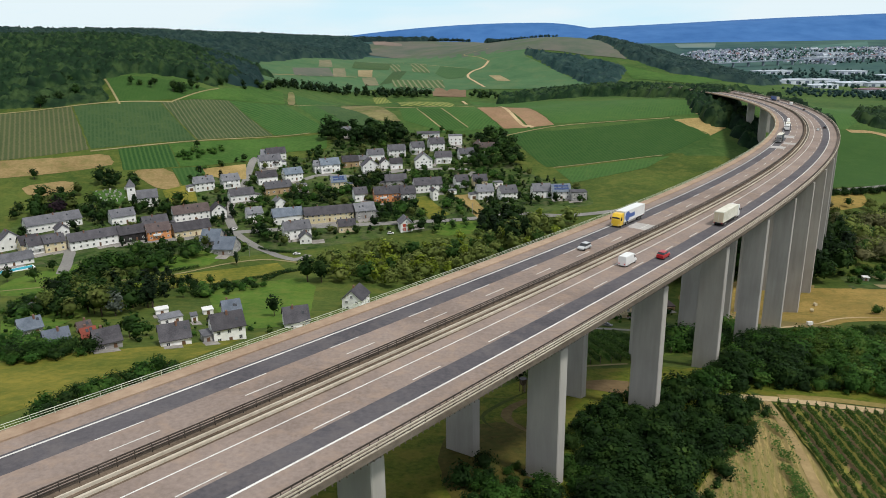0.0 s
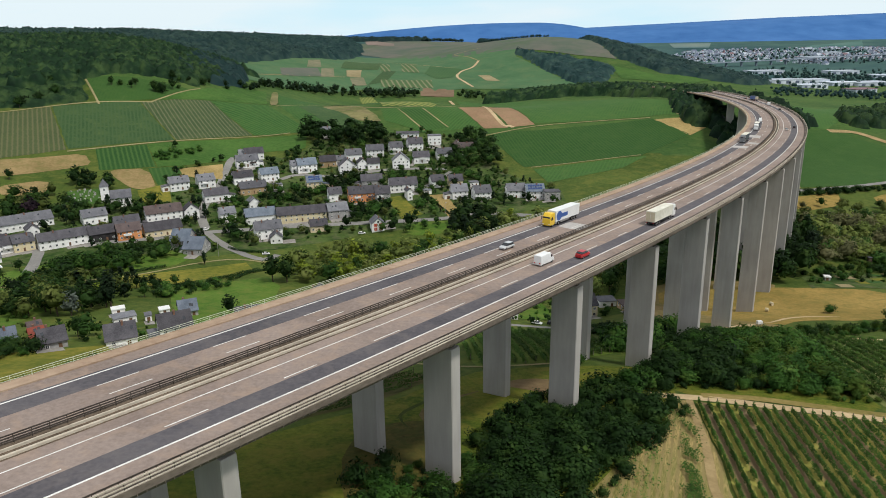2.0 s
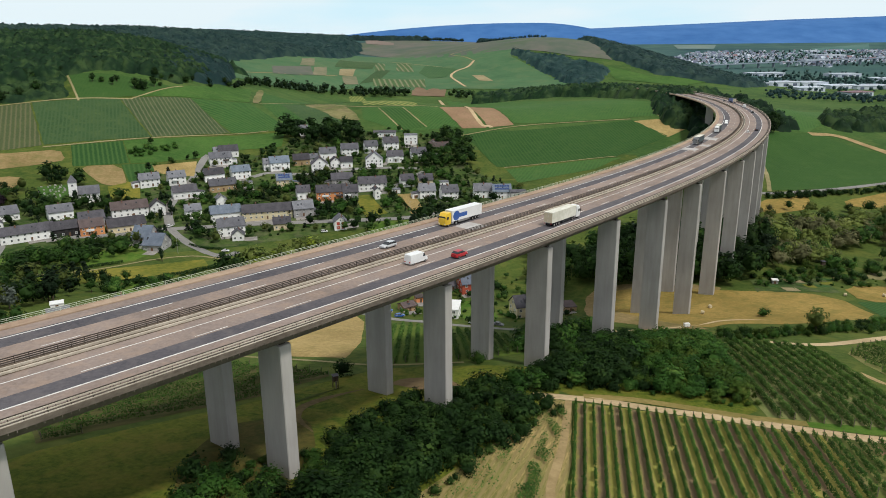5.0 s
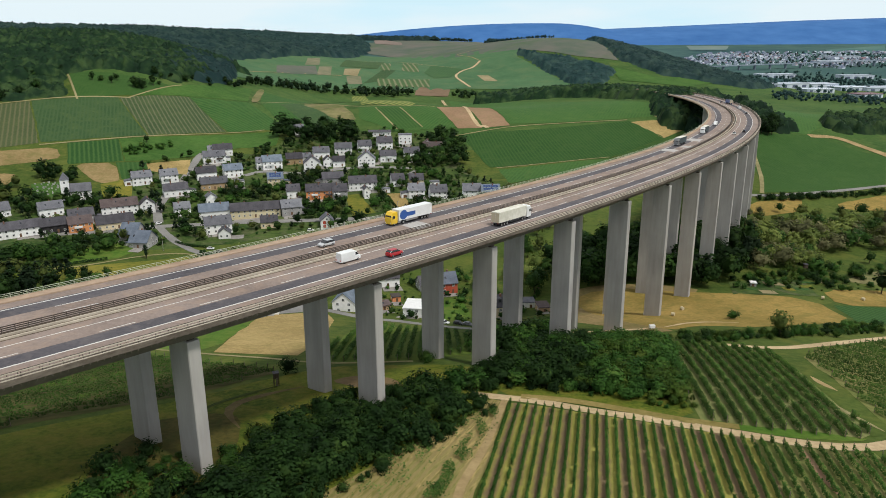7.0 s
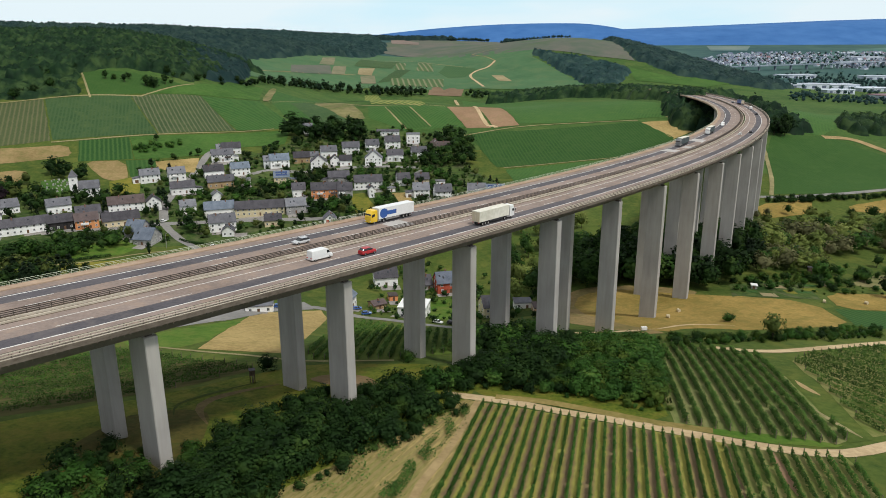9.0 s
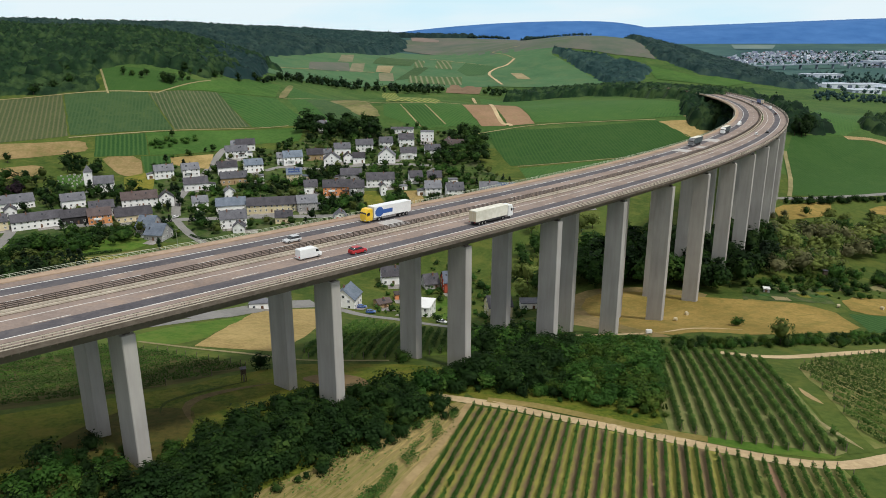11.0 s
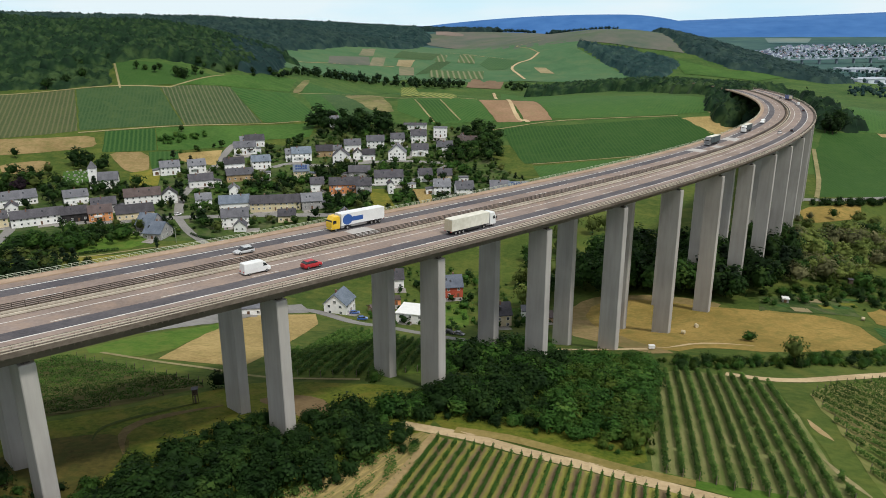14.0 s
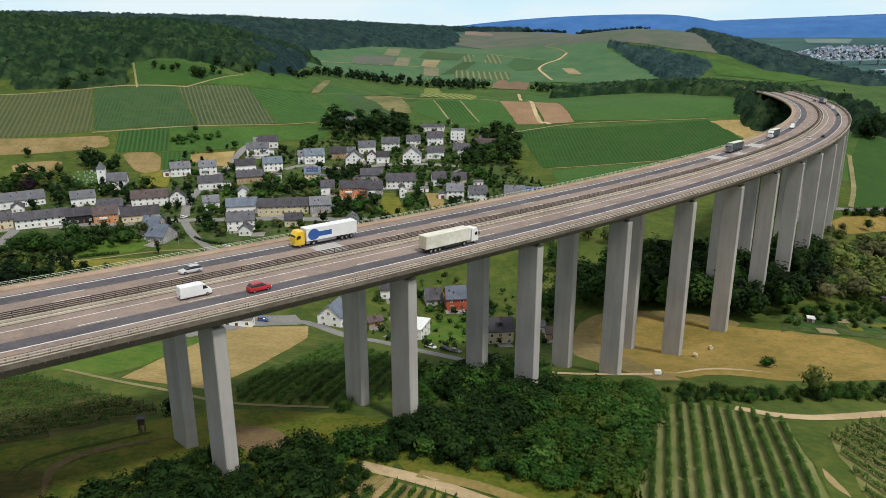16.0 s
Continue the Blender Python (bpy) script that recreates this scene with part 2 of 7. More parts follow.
xs, ys = graded(-3600, 4600, -420, 480, 7.0), graded(-700, 4800, 40, 900, 7.0, 1.04)
verts = [(x, y, height(x, y)) for y in ys for x in xs]
nx = len(xs)
faces = [(j * nx + i, j * nx + i + 1, j * nx + nx + i + 1, j * nx + nx + i) for j in range(len(ys) - 1) for i in range(nx - 1)]
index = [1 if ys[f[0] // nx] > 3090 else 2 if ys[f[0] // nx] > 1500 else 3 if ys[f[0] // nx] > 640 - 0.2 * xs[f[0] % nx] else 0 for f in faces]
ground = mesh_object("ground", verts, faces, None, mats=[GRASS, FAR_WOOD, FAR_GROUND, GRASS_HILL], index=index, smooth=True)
tagged(ground, "rolling green valley ground with meadows and distant hills", "ground", kind="structure")


# ---- the viaduct ----
START, HEAD, BEND, LEVEL = (-38.5, 41.73), 50.52, (0.1861, 0.4644, 2.6895), (-43.0, -4.7865, 28.105)
CANT = 0.016                       # rise across the deck, to the left
STEP = 4.0


def heading(s):
    return radians(HEAD) + BEND[0] * s * 1e-3 + BEND[1] * s * s * 1e-6 / 2 + BEND[2] * s**3 * 1e-9 / 3


AXIS = {0: START}
for k in range(1, 240):
    h = heading((k - 0.5) * STEP)
    AXIS[k] = (AXIS[k - 1][0] + math.cos(h) * STEP, AXIS[k - 1][1] + math.sin(h) * STEP)
for k in range(-1, -60, -1):
    h = heading(0)
    AXIS[k] = (AXIS[k + 1][0] - math.cos(h) * STEP, AXIS[k + 1][1] - math.sin(h) * STEP)


def on_deck(s, off=0.0, up=0.0):
    """A point at s metres along the right-hand edge line, off metres to its left, up metres over the road."""
    k = math.floor(s / STEP)
    f = s / STEP - k
    (x0, y0), (x1, y1) = AXIS[k], AXIS[k + 1]
    h = heading(max(s, 0))
    z = LEVEL[0] + LEVEL[1] * s * 1e-2 + LEVEL[2] * s * s * 1e-6
    return Vector((x0 + f * (x1 - x0) - math.sin(h) * off, y0 + f * (y1 - y0) + math.cos(h) * off, z + CANT * off + up))


def sweep(profile, s0, s1, step=STEP, closed=False):
    """Vertices and faces of a profile of (off, up) points drawn along the road."""
    n = max(1, round((s1 - s0) / step))
    v, f, m = [], [], len(profile)
    for i in range(n + 1):
        s = s0 + (s1 - s0) * i / n
        v += [tuple(on_deck(s, o, u)) for o, u in profile]
    for i in range(n):
        for j in range(m if closed else m - 1):
            a, b = i * m + j, i * m + (j + 1) % m
            f.append((a, b, b + m, a + m))
    if closed:
        f += [tuple(range(m - 1, -1, -1)), tuple(range(n * m, n * m + m))]
    return v, f


def box_profile(o0, o1, u0, u1):
    return [(o0, u0), (o1, u0), (o1, u1), (o0, u1)]


S0, S1 = -150.0, 900.0
viaduct = tagged(new("viaduct"), "long curved concrete motorway viaduct on tall twin piers", "bridge", kind="structure")


def deck_part(name, profile, mat, label="", s0=S0, s1=S1, closed=True, parent=viaduct):
    return mesh_object(name, *sweep(profile, s0, s1, closed=closed), mat, parent, label)


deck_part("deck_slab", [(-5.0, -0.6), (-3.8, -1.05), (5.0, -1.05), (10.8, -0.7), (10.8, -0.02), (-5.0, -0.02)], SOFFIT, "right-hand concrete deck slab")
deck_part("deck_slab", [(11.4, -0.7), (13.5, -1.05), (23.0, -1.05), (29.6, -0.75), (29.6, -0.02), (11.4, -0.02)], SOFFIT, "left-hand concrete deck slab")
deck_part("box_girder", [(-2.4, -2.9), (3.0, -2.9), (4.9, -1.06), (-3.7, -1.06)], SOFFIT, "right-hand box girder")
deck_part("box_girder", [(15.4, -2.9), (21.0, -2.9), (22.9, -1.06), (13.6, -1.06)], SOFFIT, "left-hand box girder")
# carriageways
for o0, o1, mat, lab in ((-3.75, -0.1, CONCRETE_ROAD, "pale hard shoulder"), (-0.1, 3.45, ASPHALT, "dark asphalt slow lane"), (3.45, 10.15, CONCRETE_ROAD, "worn pale lane"),
                         (13.9, 20.5, CONCRETE_ROAD, "two worn pale lanes"), (20.5, 24.75, ASPHALT, "dark asphalt slow lane"), (24.75, 27.5, CONCRETE_ROAD, "pale hard shoulder")):
    deck_part("road_surface", box_profile(o0, o1, -0.019, 0.0), mat, lab)
deck_part("median_strip", box_profile(10.15, 10.79, -0.019, 0.03), MEDIAN, "brown gravelly median strip")
deck_part("median_strip", box_profile(11.41, 13.9, -0.019, 0.03), MEDIAN, "brown gravelly median strip")
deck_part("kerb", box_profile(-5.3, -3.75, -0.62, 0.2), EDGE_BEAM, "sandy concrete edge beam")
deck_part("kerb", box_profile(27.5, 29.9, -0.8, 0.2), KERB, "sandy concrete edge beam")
deck_part("edge_line", box_profile(-0.15, 0.15, 0.002, 0.010), LINE)
deck_part("edge_line", box_profile(7.75, 7.95, 0.002, 0.010), LINE)
deck_part("edge_line", box_profile(24.05, 24.35, 0.002, 0.010), LINE)
for off in (4.0, 17.0, 20.4):
    for k in range(-4, 48):
        s = k * 18.0 + 5.0
        deck_part("lane_dash", box_profile(off - 0.09, off + 0.09, 0.002, 0.010), LINE, s0=s, s1=s + 6.0)
for s, length, o0, o1 in ((166, 7, 14.3, 20.2), (372, 9, 17.2, 23.9), (392, 8, 14.3, 20.0), (423, 12, 17.2, 24.0)):
    deck_part("road_patch", box_profile(o0, o1, 0.001, 0.005), PATCH, "pale repaired patch of road", s0=s, s1=s + length)
# barriers: each rail with its posts; those far along the bridge are joined
def railing(off, bars, mat, label, post_w, post_h, spacing, post_mat, name="guard_rail", base=0.2, near=(10.0, 330.0)):
    first = None
    for lo, hi, thick in bars:
        ob = deck_part(name if first is None else "rail_bar", box_profile(off - thick / 2, off + thick / 2, lo, hi), mat, label, parent=first or viaduct)
        first = first or ob
    me = bpy.data.meshes.new("post")
    w, h = post_w / 2, post_h
    pv = [(sx * w, sy * w, z) for z in (0, h) for sx, sy in ((-1, -1), (1, -1), (1, 1), (-1, 1))]
    pf = [(0, 1, 5, 4), (1, 2, 6, 5), (2, 3, 7, 6), (3, 0, 4, 7), (4, 5, 6, 7), (3, 2, 1, 0)]
    me.from_pydata(pv, [], pf)
    me.materials.append(post_mat)
    rest_v, rest_f, s = [], [], S0 + 2
    while s < S1 - 2:
        p = on_deck(s, off, base)
        if near[0] < s < near[1]:
            ob = new("post", me)
            ob.parent = first
            ob.matrix_basis = pose(p.x, p.y, p.z, 0, 0, math.degrees(heading(max(s, 0))))
        else:
            n = len(rest_v)
            rest_v += [(p.x + a, p.y + b, p.z + c) for a, b, c in pv]
            rest_f += [tuple(i + n for i in f) for f in pf]
        s += spacing
    far_posts = mesh_object("posts", rest_v, rest_f, post_mat, first)
    tagged(far_posts, kind="stuff")


railing(-4.0, ((0.66, 0.84, 0.10),), STEEL_DARK, "dark weathered guard rail", 0.08, 0.62, 1.4, STEEL_DARK)
railing(-5.12, ((0.20, 0.33, 0.12), (0.62, 0.75, 0.12), (1.05, 1.2, 0.14)), CREAM_RAIL, "cream painted parapet rail", 0.08, 0.95, 2.8, STEEL_DARK, "parapet_rail")
deck_part("median_kerb", box_profile(10.42, 10.78, 0.031, 0.34), CREAM_RAIL, "pale concrete median barrier")
deck_part("median_kerb", box_profile(11.86, 12.08, 0.031, 0.40), CREAM_RAIL, "cream concrete median kerb")
railing(13.3, ((0.42, 0.58, 0.10), (0.74, 0.90, 0.10), (1.06, 1.22, 0.10)), STEEL_DARK, "dark weathered guard rail", 0.08, 1.15, 2.0, STEEL_DARK, base=0.0)
railing(29.6, ((0.38, 0.425, 0.05), (0.70, 0.745, 0.05), (1.00, 1.065, 0.07)), RAIL_PAINT, "pale green railing bar", 0.06, 0.85, 2.8, RAIL_PAINT, "railing", base=0.2)
# drip brackets under the right-hand edge beam
bracket = bpy.data.meshes.new("bracket")
bracket.from_pydata([(sx * 0.05, sy * 0.07, z) for z in (-0.34, 0) for sx, sy in ((-1, -1), (1, -1), (1, 1), (-1, 1))], [], [(0, 1, 5, 4), (1, 2, 6, 5), (2, 3, 7, 6), (3, 0, 4, 7), (4, 5, 6, 7), (3, 2, 1, 0)])
bracket.materials.append(EDGE_BEAM)
s = 4.0
while s < 300:
    p = on_deck(s, -5.18, -0.62)
    ob = new("bracket", bracket)
    ob.parent = viaduct
    ob.matrix_basis = pose(p.x, p.y, p.z, 0, 0, math.degrees(heading(s)))
    s += 1.05


def pier(s, off, w_across, w_along):
    """A slender pier from the ground to the girder, widening a little downwards."""
    top = on_deck(s, off, -3.3)
    h = heading(max(s, 0))
    t, n = Vector((math.cos(h), math.sin(h), 0)), Vector((-math.sin(h), math.cos(h), 0))
    base = height(top.x, top.y) - 3
    rings = []
    tall = top.z - base
    PIERS.append((top.x, top.y))
    for z, k in ((base, 1 + 0.0006 * tall), (top.z - 0.3, 1.0), (top.z, 0.97)):
        a, b, c = w_along / 2 * k, w_across / 2 * k, 0.15
        rings.append([Vector((top.x, top.y, 0)) + t * u + n * v + Vector((0, 0, z)) for u, v in
                      ((-a, -b + c), (-a, b - c), (-a + c, b), (a - c, b), (a, b - c), (a, -b + c), (a - c, -b), (-a + c, -b))])
    v = [tuple(p) for r in rings for p in r]
    f = [(8 * i + j, 8 * i + (j + 1) % 8, 8 * i + 8 + (j + 1) % 8, 8 * i + 8 + j) for i in range(2) for j in range(8)]
    f += [tuple(range(7, -1, -1)), tuple(range(16, 24))]
    if tall > 6:
        column = mesh_object("pier", v, f, CONCRETE, viaduct, "tall rectangular concrete pier")
        for k in (-1, 1):
            ob = new("bearing", BEARING)
            ob.parent = column
            ob.matrix_basis = pose(*(top + n * k * 1.8), 0, 0, math.degrees(h))


BEARING = bpy.data.meshes.new("bearing")
BEARING.from_pydata([(sx * 0.6, sy * 0.6, z) for z in (0, 0.45) for sx, sy in ((-1, -1), (1, -1), (1, 1), (-1, 1))], [], [(0, 1, 5, 4), (1, 2, 6, 5), (2, 3, 7, 6), (3, 0, 4, 7), (4, 5, 6, 7), (3, 2, 1, 0)])
BEARING.materials.append(STEEL_DARK)
PIERS = []
for k in range(-4, 17):
    # the spans shorten a little into the bend
    s = 89.16 + 44.18 * k - 0.46 * min(k, 9) * k if k > 0 else 89.16 + 44.18 * k
    inward = -0.287 * min(max(k, -1), 7)
    pier(s, 0.27 + inward, 6.29, 2.43)
    pier(s, 18.22 + inward, 6.29, 2.43)


# ---- fields, tracks and roads ----
def inside(x, y, poly):
    hit = False
    for (x0, y0), (x1, y1) in zip(poly, poly[1:] + poly[:1]):
        if (y0 > y) != (y1 > y) and x < (x1 - x0) * (y - y0) / (y1 - y0) + x0:
            hit = not hit
    return hit


def lift_at(x, y):
    return 0.08 + max(0.0, math.hypot(x, y) - 250) * 0.00035


def field(poly, mat, label, name="field", lift=1.0):
    """A plot laid over the ground: its outline cut into a grid that follows the slopes."""
    if mat in ROUNDED:
        for _ in range(1):
            poly = [(a[0] * k + b[0] * (1 - k), a[1] * k + b[1] * (1 - k)) for a, b in zip(poly, poly[1:] + poly[:1]) for k in (0.8, 0.2)]
    bm = bmesh.new()
    bm.faces.new([bm.verts.new((x, y, 0)) for x, y in poly])
    lo, hi = [min(p[i] for p in poly) for i in (0, 1)], [max(p[i] for p in poly) for i in (0, 1)]
    reach = math.hypot((lo[0] + hi[0]) / 2, (lo[1] + hi[1]) / 2)
    cell = 5.0 if reach < 350 else 8.0 if reach < 950 else 24.0
    for axis in (0, 1):
        c = lo[axis] + cell
        while c < hi[axis]:
            co, no = [0, 0, 0], [0, 0, 0]
            co[axis], no[axis] = c, 1
            bmesh.ops.bisect_plane(bm, geom=bm.verts[:] + bm.edges[:] + bm.faces[:], plane_co=co, plane_no=no)
            c += cell
    for v in bm.verts:
        edge = 1.0 + 0.35 * noise.noise((v.co.x * 0.05, v.co.y * 0.05, 3))
        v.co.x, v.co.y = v.co.x + edge * noise.noise((v.co.x * 0.11, v.co.y * 0.11, 7)), v.co.y + edge * noise.noise((v.co.x * 0.11, v.co.y * 0.11, 9))
        v.co.z = height(v.co.x, v.co.y) + lift_at(v.co.x, v.co.y) * lift
        if reach > 950:
            v.co.z += 0.3
    bmesh.ops.recalc_face_normals(bm, faces=bm.faces)
    me = bpy.data.meshes.new(name)
    bm.normal_update()
    if sum(f.normal.z for f in bm.faces) < 0:
        bmesh.ops.reverse_faces(bm, faces=bm.faces[:])
    bm.to_mesh(me)
    bm.free()
    me.materials.append(mat)
    return tagged(new(name, me), label, name.replace("_", " "), kind="structure")


def spline(pts, step):
    """Points every step metres or so along a smooth curve through pts."""
    pts = [Vector(p) for p in pts]
    pts = [pts[0] * 2 - pts[1]] + pts + [pts[-1] * 2 - pts[-2]]
    out = []
    for a, b, c, d in zip(pts, pts[1:], pts[2:], pts[3:]):
        n = max(1, int((c - b).length / step))
        for i in range(n):
            t = i / n
            out.append(0.5 * ((2 * b) + (c - a) * t + (2 * a - 5 * b + 4 * c - d) * t * t + (3 * b - a - 3 * c + d) * t**3))
    return out + [pts[-2]]


WAYS = []


def way(pts, width, mat, label, name):
    reach = sum(math.dist(a, b) for a, b in zip(pts, pts[1:]))
    line = spline(pts, min(4.0, reach / 10))
    taper = reach < 40
    WAYS.extend((p.x, p.y, width) for p in line)
    v, f = [], []
    for i, p in enumerate(line):
        d = (line[min(i + 1, len(line) - 1)] - line[max(i - 1, 0)]).normalized()
        n = Vector((-d.y, d.x))
        for k in (-0.5, 0, 0.5):
            w = width * (1 + 0.18 * noise.noise((p.x * 0.09, p.y * 0.09, k * 9)))
            if taper:
                w *= min(1.0, 0.15 + min(i, len(line) - 1 - i) * 0.3)
            q = p + n * w * k
            v.append((q.x, q.y, height(q.x, q.y) + lift_at(q.x, q.y) * 1.5 + (0.5 if p.y > 950 else 0)))
    for i in range(len(line) - 1):
        for k in (0, 1):
            f.append((3 * i + k, 3 * i + 3 + k, 3 * i + 4 + k, 3 * i + 1 + k)[::-1])
    return tagged(mesh_object(name, v, f, mat), label, name.replace("_", " "), kind="structure")


VINE_GREEN = stripes("vineyard_green", (0.025, 0.074, 0.017), (0.047, 0.112, 0.025), (0.051, 0.113, 0.026), 70, 3.0, 0.6, tint=(0.078, 0.124, 0.032))
VINE_DARK = stripes("vineyard_dark_green", (0.019, 0.058, 0.012), (0.036, 0.086, 0.018), (0.037, 0.085, 0.018), 100, 3.0, 0.66, tint=(0.054, 0.098, 0.024))
VINE_DARK2 = stripes("vineyard_plot", (0.016, 0.055, 0.013), (0.032, 0.084, 0.018), (0.046, 0.098, 0.024), 116, 3.4, 0.6)
VINE_MID = stripes("vineyard_mid_green", (0.023, 0.055, 0.019), (0.042, 0.083, 0.029), (0.047, 0.085, 0.032), 112, 3.0, 0.6, tint=(0.075, 0.110, 0.036))
VINE_PALE = stripes("vineyard_pale", (0.048, 0.069, 0.026), (0.079, 0.096, 0.039), (0.105, 0.107, 0.051), 116, 3.6, 0.66, tint=(0.085, 0.105, 0.036))
VINE_PALE2 = stripes("vineyard_pale_rows", (0.031, 0.057, 0.022), (0.057, 0.083, 0.033), (0.119, 0.124, 0.067), 124, 3.6, 0.74, tint=(0.080, 0.105, 0.040))
# bluer than the nearer plots: distance haze in the base colour
VINE_FAR = stripes("vineyard_far_hazed", (0.034, 0.088, 0.041), (0.064, 0.132, 0.058), (0.060, 0.122, 0.055), 25, 5.0, 0.7, 0.05, tint=(0.095, 0.128, 0.055))
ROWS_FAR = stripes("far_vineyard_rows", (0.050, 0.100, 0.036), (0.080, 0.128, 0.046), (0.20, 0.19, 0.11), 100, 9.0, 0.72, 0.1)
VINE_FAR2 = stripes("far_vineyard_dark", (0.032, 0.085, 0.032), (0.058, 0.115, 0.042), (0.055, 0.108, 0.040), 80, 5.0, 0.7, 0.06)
FALLOW_FAR = material("far_fallow", (0.105, 0.125, 0.066), (0.205, 0.180, 0.115), 0.06, 0.95, 0, 0.02)
LIME_ROWS = stripes("lime_vineyard_rows", (0.045, 0.085, 0.022), (0.075, 0.120, 0.030), (0.26, 0.26, 0.075), 128, 6.0, 0.6, 0.4)
BROWN_TRACK = material("worn_brown_track", (0.085, 0.062, 0.026), (0.15, 0.115, 0.05), 0.8, 0.95, 0.04, 0.1)
MEADOW_DARK = material("flattened_grass", (0.030, 0.048, 0.008), (0.060, 0.074, 0.014), 0.8, 0.95, 0.05, 0.1)
HILL_DRY = material("dry_hill_strip", (0.095, 0.110, 0.036), (0.215, 0.190, 0.085), 0.15, 0.95, 0, 0.03, contrast=0.4, tint=(0.15, 0.11, 0.07), amount=0.6)
TRACK_GRASSY = material("grassy_track", (0.17, 0.155, 0.07), (0.30, 0.255, 0.13), 0.5, 0.95, 0, 0.06)
HEATH_ROSE = material("rosy_fallow", (0.15, 0.13, 0.105), (0.22, 0.165, 0.14), 0.05, 0.95, 0, 0.01)
HEATH = material("vineyard_brownish", (0.068, 0.098, 0.070), (0.135, 0.122, 0.102), 0.02, 0.95, 0, 0.008, contrast=0.5, tint=(0.065, 0.105, 0.050), amount=0.7)
SOIL_PALE = material("pale_fallow", (0.20, 0.165, 0.085), (0.29, 0.24, 0.135), 0.2, 0.95, 0, 0.03)
SOIL_RED = material("brick_red_soil", (0.135, 0.092, 0.056), (0.20, 0.135, 0.085), 0.2, 0.95, 0, 0.03)
EARTH = material("trodden_earth", (0.125, 0.085, 0.042), (0.20, 0.14, 0.072), 0.5, 0.95, 0.05, 0.06)
WHEAT_PALE = material("mown_hay", (0.185, 0.135, 0.034), (0.325, 0.222, 0.066), 0.7, 0.95, 0.08, 0.05, contrast=0.5, tint=(0.135, 0.125, 0.03), amount=0.6)
DRY_STUBBLE = stripes("mown_strip", (0.150, 0.140, 0.040), (0.42, 0.300, 0.130), (0.235, 0.185, 0.075), 70, 1.5, 0.60, 2.6, 0.36, (0.07, 1, 1), tint=(0.115, 0.145, 0.035), amount=0.55)
TAN_TRACK = material("dry_tan_track", (0.25, 0.18, 0.085), (0.38, 0.28, 0.14), 0.6, 0.95, 0.04, 0.1)
DRY_VERGE = material("dry_grass_verge", (0.15, 0.125, 0.035), (0.27, 0.205, 0.075), 0.6, 0.95, 0.08, 0.1)
VINE_FLOOR = stripes("vineyard_floor", (0.190, 0.190, 0.036), (0.315, 0.280, 0.072), (0.165, 0.118, 0.064), 79.6, 3.9, 0.5, 0.9, 0.6, (0.2, 1, 1))
VINE_FLOOR2 = material("vineyard_soil_floor", (0.100, 0.132, 0.034), (0.205, 0.198, 0.080), 0.8, 0.95, 0.05, 0.12, contrast=0.5, stretch=(0.12, 1, 1), turn=82.7)
VINE_FLOOR3 = material("vineyard_green_floor", (0.085, 0.115, 0.022), (0.23, 0.205, 0.080), 0.8, 0.95, 0.05, 0.08, contrast=0.5, stretch=(0.12, 1, 1), turn=104, tint=(0.10, 0.135, 0.03), amount=0.6)
VINE_FLOOR4 = material("vineyard_grass_floor", (0.060, 0.105, 0.014), (0.125, 0.165, 0.030), 0.6, 0.95, 0.05, 0.06, contrast=0.6)
MEADOW = material("olive_meadow", (0.036, 0.066, 0.006), (0.138, 0.152, 0.019), 0.9, 0.95, 0.2, 0.035, contrast=0.5, tint=(0.170, 0.140, 0.026), amount=0.6)
GARDEN = material("garden_ground", (0.018, 0.044, 0.008), (0.070, 0.105, 0.026), 0.3, 0.95, 0.1, 0.06, contrast=0.4, tint=(0.13, 0.115, 0.07), amount=0.45)
VINE_FLOOR5 = material("vineyard_olive_floor", (0.040, 0.050, 0.012), (0.105, 0.092, 0.034), 0.8, 0.95, 0.05, 0.06, contrast=0.6, stretch=(0.15, 1, 1), turn=38)
# brown turf, its colour also darkened for the viaduct's shade
BROWN_GRASS = material("worn_brown_shaded_grass", (0.040, 0.040, 0.009), (0.105, 0.086, 0.021), 0.8, 0.95, 0.1, 0.06, contrast=0.5, tint=(0.045, 0.062, 0.012), amount=0.6)
STUBBLE_TAN = material("dull_stubble", (0.17, 0.125, 0.050), (0.285, 0.205, 0.095), 0.5, 0.95, 0.08, 0.03, contrast=0.45, tint=(0.12, 0.12, 0.035), amount=0.55)
ROUNDED = (HILL_DRY, STUBBLE_TAN, BROWN_GRASS, WHEAT_PALE, MEADOW, EARTH, DRY_STUBBLE, GRASS_SUN)

field([(-436, 586), (-321, 639), (-278, 571), (-365, 506)], VINE_PALE, "pale striped vineyard on the hillside", "vineyard", 1)
field([(-320, 640), (-254, 666), (-206, 610), (-277, 572)], VINE_MID, "green vineyard on the hillside", "vineyard", 1)
field([(-253, 666), (-204, 709), (-149, 645), (-205, 611)], VINE_PALE2, "pale striped vineyard on the hillside", "vineyard", 1)
field([(-204, 710), (-158, 749), (-101, 669), (-148, 646)], VINE_GREEN, "green vineyard above the village", "vineyard", 1)
field([(-316, 700), (-302, 711), (-228, 724), (-242, 678), (-284, 651)], VINE_DARK, "dark green vineyard below the wood", "vineyard", 1)
field([(-241, 678), (-221, 737), (-181, 844), (-160, 754), (-204, 712)], GRASS_LUSH, "lush green hilltop field", "field", 1)
field([(-147, 753), (-170, 850), (-60, 830), (-43, 746), (-80, 800), (-115, 782), (-59, 688), (-99, 666)], VINE_GREEN, "green vineyard on the hilltop", "vineyard", 1)
